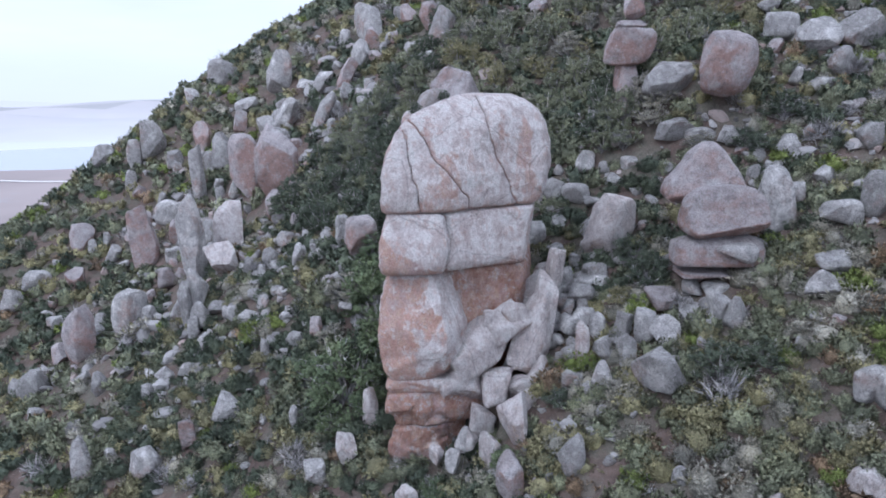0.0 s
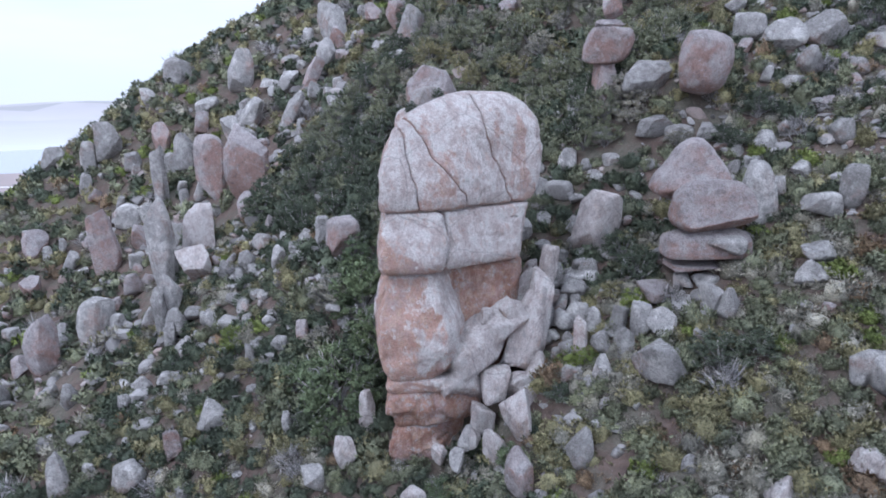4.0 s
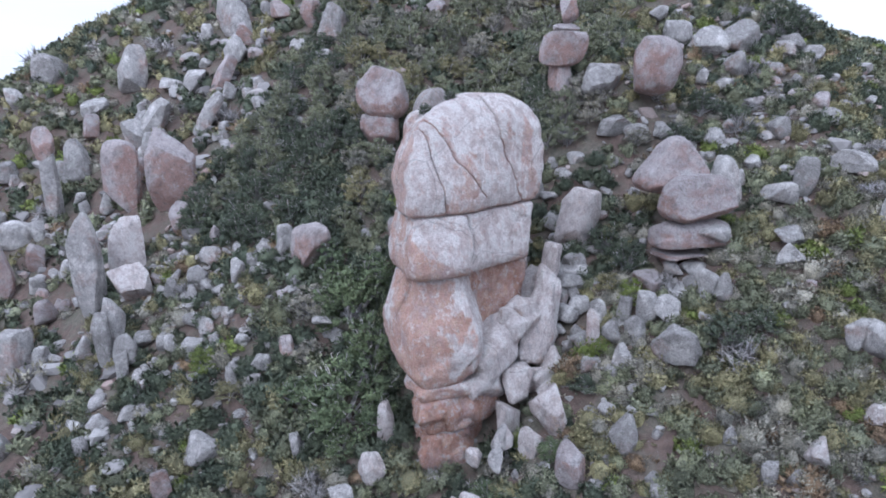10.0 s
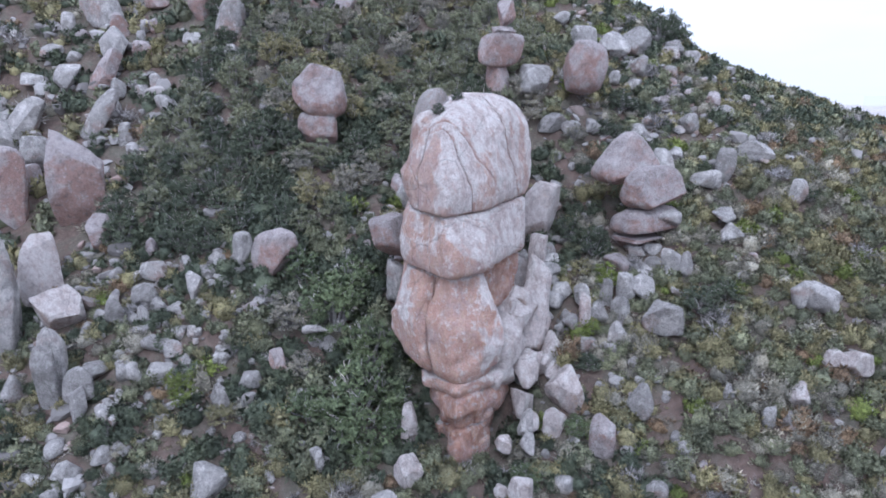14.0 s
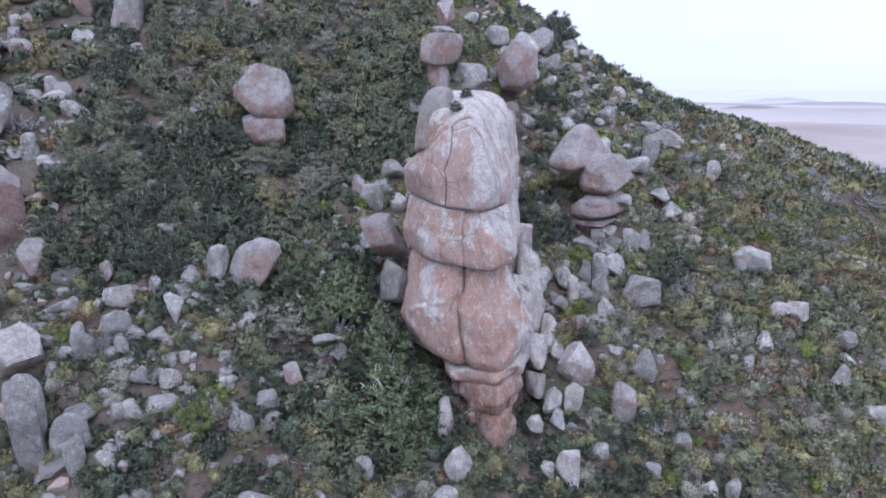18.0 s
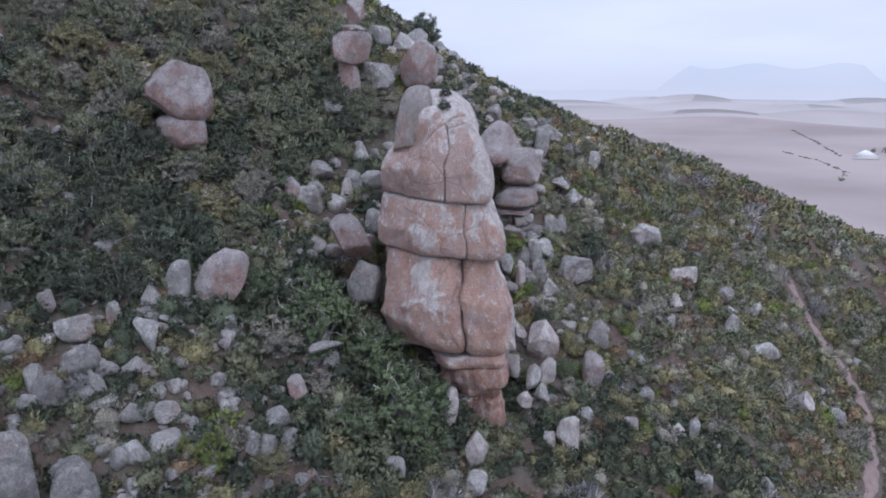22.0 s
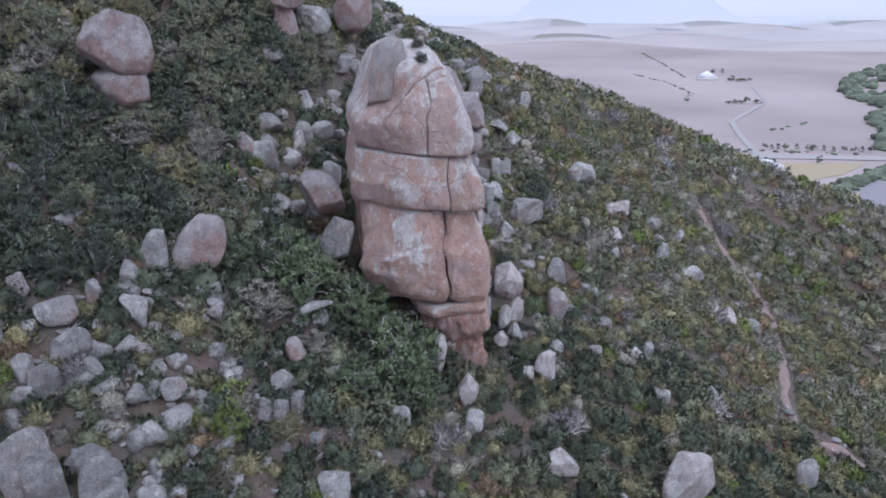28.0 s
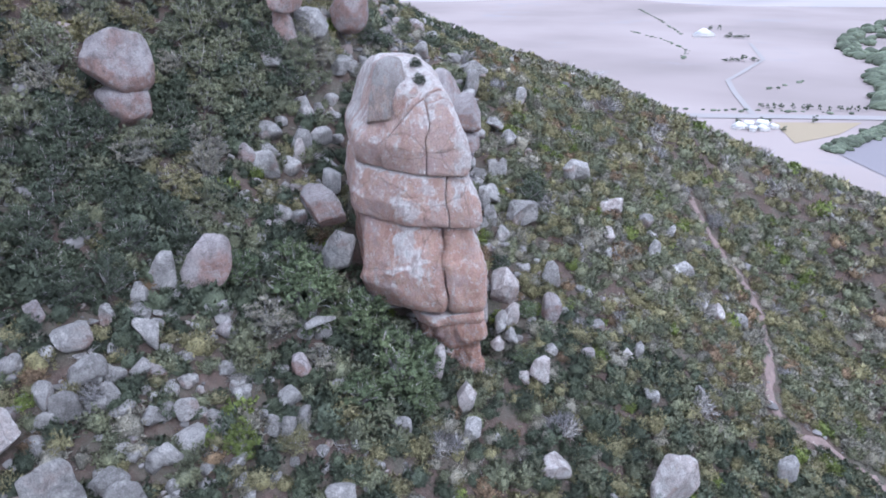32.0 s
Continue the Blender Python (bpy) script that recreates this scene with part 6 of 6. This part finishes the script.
heaps, heaps_far, tufts = {k: [] for k in SHRUB}, {k: [] for k in SHRUB}, {k: [] for k in SHRUB}
stones = []
below = np.random.default_rng(77)
for x, y, cell in spots:
    if not seen_part(x, y):
        if below.uniform() < (0.22 if cell < 1 else 0.8):
            w = below.uniform(1.3, 2.4)
            heaps_far[pick_kind("rocks", below.uniform())].append((x, y, w, w * below.uniform(0.7, 1.1)))
        continue
    k = rocky(x, y)
    thick = inside(x, y, THICKET)
    shady = thick or inside(x, y, SHADY)
    d2 = (taken[:, 0] - x) ** 2 + (taken[:, 1] - y) ** 2
    far = cell > 1
    if rng.uniform() < (0.05 if shady else 0.14) + 0.3 * k:
        for _ in range(1 + int(2.8 * k * rng.uniform() * (2.0 if far else 1.3))):
            sx, sy = x + rng.normal(0, 0.4), y + rng.normal(0, 0.4)
            stones.append((sx, sy, min(1.4, (0.1 + 0.13 * rng.gamma(1.6)) * (1.6 if far else 1.0) * (1 + 0.6 * k))))
    if not far and not thick and rng.uniform() < 0.75:
        fx, fy = x + rng.normal(0, 0.4), y + rng.normal(0, 0.4)
        if ((taken[:, 0] - fx) ** 2 + (taken[:, 1] - fy) ** 2 > (taken[:, 2] * 0.95) ** 2).all() and ((trail[:, 0] - fx) ** 2 + (trail[:, 1] - fy) ** 2).min() > 0.3:
            w = rng.uniform(0.28, 0.6)
            tufts[("grey", "olive", "dead", "grey", "dark", "olive", "rust")[int(rng.integers(7))]].append((fx, fy, w, w * rng.uniform(0.5, 0.9)))
    if (d2 < (taken[:, 2] * 0.75) ** 2).any() or ((trail[:, 0] - x) ** 2 + (trail[:, 1] - y) ** 2).min() < (0.3 if 11 < x < 19.5 else 1.0):
        continue
    if any((x - a) ** 2 + (y - b) ** 2 < q * q for a, b, q in GAPS) or rng.uniform() < 0.22 * k:
        continue
    if not shady and noise.noise((x * 0.45, y * 0.45, 21.0)) > 0.56:
        continue
    u = 0.5 + 0.75 * noise.noise((x * 0.2, y * 0.2, 3.0)) + 0.5 * noise.noise((x * 0.6, y * 0.6, 8.0)) + rng.normal(0, 0.22)
    kind = pick_kind("thicket" if shady else "slope" if x > 5 and y < 34 else "rocks", u - math.floor(u))
    w = cell * (rng.uniform(1.1, 1.8) if far else 1.4 + 1.5 * rng.uniform() ** 1.8) * (1.3 if shady and not far else 1.0)
    (heaps_far if far else heaps)[kind].append((x, y, w, w * rng.uniform(0.75, 1.15)))


def heap(name, rows, forms, mat, label, sink, vary=0.0):
    """Many small shapes laid on the ground as one object."""
    rows = np.array(rows)
    z = surface_z(rows[:, 0], rows[:, 1])
    vs, fs, ns, tones, base = [], [], [], [], 0
    for (x, y, w, h), g in zip(rows, z):
        v, f, *n = forms[int(rng.integers(len(forms)))]
        a = rng.uniform(0, 6.28)
        c, s = math.cos(a), math.sin(a)
        spin = np.array([[c, s, 0], [-s, c, 0], [0, 0, 1]])
        vs.append((v * (1.15, 0.87, 1) @ spin) * (w, w, h) + (x, y, g - sink * h))
        ns += [q @ spin for q in n]
        fs.append(f + base)
        tones.append(np.full(len(v), rng.uniform(-vary, vary)))
        base += len(v)
    me = mesh_from(name, np.concatenate(vs), np.concatenate(fs), mat, bool(ns), np.concatenate(ns) if ns else None)
    me.attributes.new("tone", "FLOAT", "POINT").data.foreach_set("value", np.concatenate(tones).astype(np.float32))
    return tagged(new(name, me), label, name.replace("_", " "), kind="stuff")


WORDS = {"deep": "deep green thicket shrubs", "dark": "low dark green heath shrubs", "olive": "low olive-green heath shrubs", "grey": "low grey-green heath shrubs", "lime": "low bright green shrubs", "rust": "withered rusty brown shrubs", "dead": "bare grey dead twigs"}
for kind, rows in heaps.items():
    if rows:
        heap(kind + "_scrub", rows, SHRUB[kind], M_LEAF[kind], WORDS[kind] + " covering the stony hillside", 0.05, 0.22)
    if tufts[kind]:
        heap(kind + "_tufts", tufts[kind], TUFT[kind], M_LEAF[kind], WORDS[kind].replace("shrubs", "tufts") + " between the stones", 0.05)
    if heaps_far[kind]:
        heap("distant_" + kind + "_scrub", heaps_far[kind], SHRUB_FAR[kind], M_LEAF[kind], WORDS[kind] + " on the far slopes of the hill", 0.05, 0.22)
stones.sort(key=lambda q: -q[2])
near_stones = [q for q in stones if -16 < q[0] < 14 and 24 < q[1] < 46][:300]
picked = set(near_stones)
STONE_MESH = [mesh_from("loose_stone", v * 0.5, f, M_BOULDER, False) for v, f in (rock_shape(2, 720 + k, 9, 0.8, 0.03) for k in range(10))]
for k, (x, y, s) in enumerate(near_stones):
    ob = tagged(new("loose_stone", STONE_MESH[k % 10]), "loose angular grey stone lying between shrubs", "stone", "loose stones on the slope")
    ob.location = (x, y, float(surface_z(np.array([x]), np.array([y]))[0]) + 0.1 * s)
    ob.rotation_euler = (rng.uniform(-0.4, 0.4), rng.uniform(-0.4, 0.4), rng.uniform(0, 6.28))
    ob.scale = (s, s * rng.uniform(0.7, 1.1), s * rng.uniform(0.5, 0.95))
for name, lvl, some in (("rubble", 2, [q for q in stones if q[2] >= 0.34 and q not in picked]), ("gravel", 1, [q for q in stones if q[2] < 0.34 and q not in picked])):
    forms = [(v * 0.5, f) for v, f in (rock_shape(lvl, 700 + k, 9, 0.8, 0.03) for k in range(8))]
    heap(name, [(x, y, s, s * rng.uniform(0.5, 0.9)) for x, y, s in some], forms, M_STONE, "loose grey stones strewn over the hillside" if lvl == 2 else "small grey stones scattered between the shrubs", -0.12)
# two small plants rooted in the notch of the crown
for bx, by, bz, bw in ((-1.1, 32.75, 15.75, 0.8), (0.1, 33.2, 16.35, 0.75)):
    sprig = tagged(new("rock_shrub"), "small dark green shrub rooted in a crack of the pillar", "shrub", "shrubs on the crown")
    sprig.location = (bx, by, bz - 0.1)
    for nm, me in (("wood", BUSH_MESH["deep"][0][1]), ("crown", BUSH_MESH["deep"][0][0])):
        ob = new(nm, me)
        ob.parent, ob.scale = sprig, (bw, bw, bw * 0.9)
        if nm == "wood":
            tagged(ob, "bare grey stems", kind="stuff")

# ---- the plain below and the distance ----
M_WATER, wnn, wll, wbs = material("still_water", 0.12)
wbs.inputs["Base Color"].default_value = (0.3, 0.33, 0.36, 1)
wbs.inputs["Specular IOR Level"].default_value = 0.5
bump(wnn, wll, wbs, noise_node(wnn, wll, 0.05, 3.0, 0.5), 0.1, 1.0)
M_ROAD = plain_paint("pale_gravel_road", (0.35, 0.325, 0.315), 0.95, 0.15)
M_STUBBLE = plain_paint("yellow_stubble", (0.36, 0.295, 0.2), 0.95, 0.15)
M_FALLOW = plain_paint("grey_fallow", (0.26, 0.24, 0.255), 0.95, 0.15)
M_ROOF = plain_paint("white_sheet_roof", (0.8, 0.8, 0.8), 0.5, 0.08)
M_WALL = plain_paint("white_plaster", (0.72, 0.7, 0.68), 0.9, 0.1)
M_SAND = plain_paint("white_sand", (0.75, 0.72, 0.68), 0.95, 0.1)


def sheet(name, outline, mat, label, category, lift=0.4, cells=14):
    """A flat patch draped on the plain between two long sides given by their corners."""
    a, b, c, d = [np.array(p, float) for p in outline]
    s = np.linspace(0, 1, cells + 1)
    S, T = np.meshgrid(s, s, indexing="ij")
    p = (a * (1 - S)[..., None] + b * S[..., None]) * (1 - T)[..., None] + (d * (1 - S)[..., None] + c * S[..., None]) * T[..., None]
    z = ground_z(p[..., 0], p[..., 1]) + lift
    i = np.arange((cells + 1) ** 2).reshape(cells + 1, -1)
    q = np.stack([i[:-1, :-1], i[1:, :-1], i[1:, 1:], i[:-1, 1:]], -1).reshape(-1, 4)
    return tagged(new(name, mesh_from(name, np.c_[p.reshape(-1, 2), z.ravel()], q, mat)), label, category, kind="structure")


def ribbon(name, pts, width, mat, label, lift=0.7):
    pts = np.array(pts, float)
    s = np.r_[0, np.cumsum(np.linalg.norm(np.diff(pts, axis=0), axis=1))]
    u = np.linspace(0, s[-1], int(s[-1] / 12) + 2)
    p = np.c_[np.interp(u, s, pts[:, 0]), np.interp(u, s, pts[:, 1])]
    d = np.gradient(p, axis=0)
    d /= np.linalg.norm(d, axis=1)[:, None]
    n = np.c_[-d[:, 1], d[:, 0]] * width / 2
    v = np.concatenate([np.c_[p + n, ground_z(*(p + n).T) + lift], np.c_[p - n, ground_z(*(p - n).T) + lift]])
    k = len(p)
    q = np.array([(i, i + 1, k + i + 1, k + i) for i in range(k - 1)])
    return tagged(new(name, mesh_from(name, v, q, mat)), label, "road", kind="structure")


lg = np.linspace(0, 2 * math.pi, 60, endpoint=False)
lagoon = np.c_[-1500 + 1000 * np.cos(lg), 1420 + 400 * np.sin(lg), np.full(60, PLAIN_Z - 3.0)]
lv = np.concatenate([[(-1500, 1420, PLAIN_Z - 3.0)], lagoon])
tagged(new("water", mesh_from("water", lv, np.array([(0, 1 + k, 1 + (k + 1) % 60) for k in range(60)]), M_WATER)), "wide still lagoon on the plain mirroring white sky", "lagoon", kind="structure")
ribbon("sand_spit", [(-1100, 1010), (-900, 975), (-750, 962), (-560, 985)], 9, M_SAND, "thin white sand spit beside the lagoon")
ribbon("road", [(700, 60), (722, -40), (729, -94), (740, -190), (746, -282), (765, -420)], 22, M_ROAD, "pale gravel road across the plain")
ribbon("farm_track", [(1393, -277), (1181, -256), (1036, -195), (971, -167), (884, -160), (760, -155), (745, -155)], 7, M_ROAD, "pale farm track leading off the road")
sheet("stubble_field", [(708, -167), (719, -252), (660, -213), (617, -164)], M_STUBBLE, "yellow stubble field beside the road", "field")
sheet("fallow_field", [(590, -188), (722, -300), (610, -340), (505, -205)], M_FALLOW, "grey ploughed field below the hill", "field")


def house(x, y, w, d, h, yaw, label, roof_mat=M_ROOF):
    thing = tagged(new("farm_building"), label, "building", "farm buildings")
    thing.location, thing.rotation_euler[2] = (x, y, float(ground_z(x, y)) - 0.3), radians(yaw)
    bm = bmesh.new()
    bmesh.ops.create_cube(bm, size=1.0, matrix=Matrix.Translation((0, 0, h / 2)) @ Matrix.Diagonal((w, d, h, 1)))
    part("wall", bm, M_WALL, thing)
    bm = bmesh.new()
    c = [bm.verts.new((sx * (w / 2 + 0.4), sy * (d / 2 + 0.5), h)) for sx in (-1, 1) for sy in (-1, 1)]
    r = [bm.verts.new((sx * (w / 2 + 0.4), 0, h + d * 0.28)) for sx in (-1, 1)]
    for q in ((c[0], c[2], r[1], r[0]), (c[3], c[1], r[0], r[1]), (c[1], c[0], r[0]), (c[2], c[3], r[1]), (c[0], c[1], c[3], c[2])):
        bm.faces.new(q)
    part("roof", bm, roof_mat, thing)
    for k in range(3):
        bm = bmesh.new()
        bmesh.ops.create_cube(bm, size=1.0, matrix=Matrix.Translation(((k - 1) * w * 0.3, -d / 2 - 0.02, h * 0.5)) @ Matrix.Diagonal((w * 0.1, 0.1, h * 0.4, 1)))
        part("window", bm, M_FALLOW, thing)
    return thing


house(1509, -210, 16, 40, 6, 12, "long white-roofed farm shed on dry fields")
for hx, hy, hw, hd, hyaw in ((672, -128, 9, 14, 20), (684, -138, 8, 12, 80), (668, -148, 8, 10, 10), (690, -152, 9, 13, 60), (678, -160, 6, 8, 30), (664, -138, 6, 9, 75)):
    house(hx, hy, hw, hd, 3.2, hyaw, "small white farmhouse beside the gravel road")


def far_tree(x, y, w, h, label="dark round farm tree on the plain", group="trees on the plain"):
    thing = tagged(new("tree"), label, "tree", group)
    thing.location, thing.rotation_euler[2] = (x, y, float(ground_z(x, y)) - 0.4), rng.uniform(0, 6.28)
    crown, wood = FAR_TREE[int(rng.integers(3))]
    for nm, me in (("wood", wood), ("crown", crown)):
        ob = new(nm, me)
        ob.parent, ob.scale = thing, (w, w, h)
        if nm == "wood":
            tagged(ob, "bare grey stems", kind="stuff")


FAR_TREE = [bush_meshes("deep", 800 + k, 420, 0.09, 12) for k in range(3)]
for k in range(13):
    far_tree(783 + rng.normal(0, 2), -166 - 9.3 * k + rng.normal(0, 2), rng.uniform(7, 11), rng.uniform(6, 9), "dark tree in the row along the road", "trees along the road")
for tx, ty, tw, th in ((1490, -258, 26, 9), (1486, -270, 24, 9), (1484, -283, 26, 10), (1520, -262, 10, 12), (1640, -240, 16, 14), (1650, -262, 12, 14), (1156, -208, 22, 8), (1155, -222, 16, 15), (1158, -236, 20, 8), (1150, -196, 18, 7), (697, -152, 9, 9), (700, -158, 10, 8), (668, -166, 8, 7), (712, -205, 10, 10), (702, -132, 9, 6)):
    far_tree(tx, ty, tw, th)
TREE_FORM = [(ICO[2][0] * (0.5 + 0.16 * fuzz(ICO[2][0], 2.4, 70 + q, 3))[:, None] * (1, 1, 0.9) + (0, 0, 0.3), ICO[2][1]) for q in range(5)]
wood_rows = []
RIVER = [(1950, -730), (1839, -662), (1621, -522), (1430, -434), (1262, -402), (1175, -410), (1087, -402), (1027, -354), (935, -342), (872, -316), (783, -284)]
for _ in range(480):
    k = int(rng.integers(len(RIVER) - 1))
    s = rng.uniform()
    (ax, ay), (bx, by) = RIVER[k], RIVER[k + 1]
    q = rng.uniform(11, 22)
    wood_rows.append((ax + (bx - ax) * s + rng.normal(0, 5), ay + (by - ay) * s - abs(rng.normal(0, 40)), q, q * rng.uniform(0.5, 0.8)))
for _ in range(150):
    s = rng.uniform()
    q = rng.uniform(6, 10)
    wood_rows.append((740 - 150 * s + rng.normal(0, 4), -305 + 120 * s + rng.normal(0, 5), q, q * 0.7))
for line in ([(2149, -120), (1856, -156), (1559, -172)], [(1602, -72), (1425, -130), (1271, -149), (1139, -125)], [(902, -190), (928, -223), (980, -265)], [(760, -60), (770, -170), (766, -300)]):
    for (ax, ay), (bx, by) in zip(line, line[1:]):
        for s in rng.uniform(0, 1, int(math.hypot(bx - ax, by - ay) / 9)):
            q = rng.uniform(2.5, 6.5)
            wood_rows.append((ax + (bx - ax) * s + rng.normal(0, 3), ay + (by - ay) * s + rng.normal(0, 2), q, q * 0.5))
heap("river_woodland", wood_rows, TREE_FORM, M_LEAF["deep"], "dark band of woodland along a river on the plain", 0.05)

# far hills and mist painted on glowing curtains, thinning upwards into the sky
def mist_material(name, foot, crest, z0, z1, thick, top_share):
    """A glowing see-through veil that paints far haze: foot and crest are its colours, thick how much it hides at its
    foot.
    """
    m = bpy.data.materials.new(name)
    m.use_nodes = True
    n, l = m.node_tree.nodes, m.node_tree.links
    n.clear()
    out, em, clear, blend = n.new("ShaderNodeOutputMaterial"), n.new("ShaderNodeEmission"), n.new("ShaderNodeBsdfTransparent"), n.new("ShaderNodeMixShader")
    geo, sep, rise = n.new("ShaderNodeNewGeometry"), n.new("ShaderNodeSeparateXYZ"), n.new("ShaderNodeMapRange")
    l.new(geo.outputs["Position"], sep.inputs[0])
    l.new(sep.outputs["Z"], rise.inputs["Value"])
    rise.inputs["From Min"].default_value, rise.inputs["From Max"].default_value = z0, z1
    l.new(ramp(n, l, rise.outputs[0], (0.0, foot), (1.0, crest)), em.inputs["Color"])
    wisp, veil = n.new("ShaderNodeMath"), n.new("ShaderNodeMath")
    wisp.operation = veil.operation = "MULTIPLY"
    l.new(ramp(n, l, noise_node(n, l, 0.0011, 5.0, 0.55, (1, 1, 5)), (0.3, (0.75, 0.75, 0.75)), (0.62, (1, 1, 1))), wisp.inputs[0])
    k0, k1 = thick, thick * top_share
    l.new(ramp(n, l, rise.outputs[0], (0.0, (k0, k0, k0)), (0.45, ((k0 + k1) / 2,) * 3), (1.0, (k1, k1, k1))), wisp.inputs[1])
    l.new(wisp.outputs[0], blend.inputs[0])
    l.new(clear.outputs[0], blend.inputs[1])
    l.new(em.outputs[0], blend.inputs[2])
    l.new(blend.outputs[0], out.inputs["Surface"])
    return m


def far_ring(name, rad, top, mat, label, az0=0.0, az1=360.0, count=720):
    """An upright curtain round the place; top: its height at each bearing in degrees."""
    deg = np.linspace(az0, az1, count)
    ring = np.c_[rad * np.cos(np.radians(deg)), rad * np.sin(np.radians(deg))]
    high = top(deg, ring)
    v = np.concatenate([np.c_[ring, np.full(count, PLAIN_Z - 30)], np.c_[ring * 1.003, high]])
    i = np.arange(count - 1)
    ob = tagged(new(name, mesh_from(name, v, np.stack([i, i + 1, i + count + 1, i + count], 1), mat)), label, "mist", kind="structure")
    ob.visible_shadow = False
    return ob


# distance haze goes in as emission colour, paler foot to bluer crest
M_HAZE = mist_material("painted_horizon_haze", (0.78, 0.755, 0.775), (0.8, 0.83, 0.885), -140, 230, 1.0, 0.0)
M_MESA = mist_material("painted_misty_hills", (0.72, 0.74, 0.79), (0.6, 0.66, 0.74), -60, 150, 0.6, 0.85)
M_VEIL = mist_material("painted_thin_mist", (0.8, 0.775, 0.79), (0.82, 0.82, 0.85), -150, 0, 0.5, 0.0)
M_FOG = mist_material("painted_sea_mist", (0.86, 0.865, 0.89), (0.87, 0.88, 0.91), -150, 70, 1.0, 0.2)
far_ring("backdrop", 4750, lambda deg, p: np.full(len(deg), 230.0), M_HAZE, "glowing backdrop painted with pale haze along the horizon")
far_ring("backdrop_hills", 4650, lambda deg, p: -62 + 14 * fuzz(np.c_[p, 0 * deg], 0.0014, 31, 4) + 165 * np.clip((8.2 - np.abs(deg + 1.6)) / 2.4, 0, 1) * (0.9 + 0.1 * np.sin(deg * 1.1 + 2.0)), M_MESA, "glowing backdrop of blue flat-topped hills with haze painted in", -30, 30)
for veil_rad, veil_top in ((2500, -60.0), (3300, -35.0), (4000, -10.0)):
    far_ring("backdrop_mist", veil_rad, lambda deg, p: np.full(len(deg), veil_top), M_VEIL, "glowing curtain that paints thin mist over far fields", -75, 60)
far_ring("backdrop_sea_mist", 1900, lambda deg, p: np.full(len(deg), 70.0), M_FOG, "glowing curtain that paints white mist over the sea", 98, 172, 60)
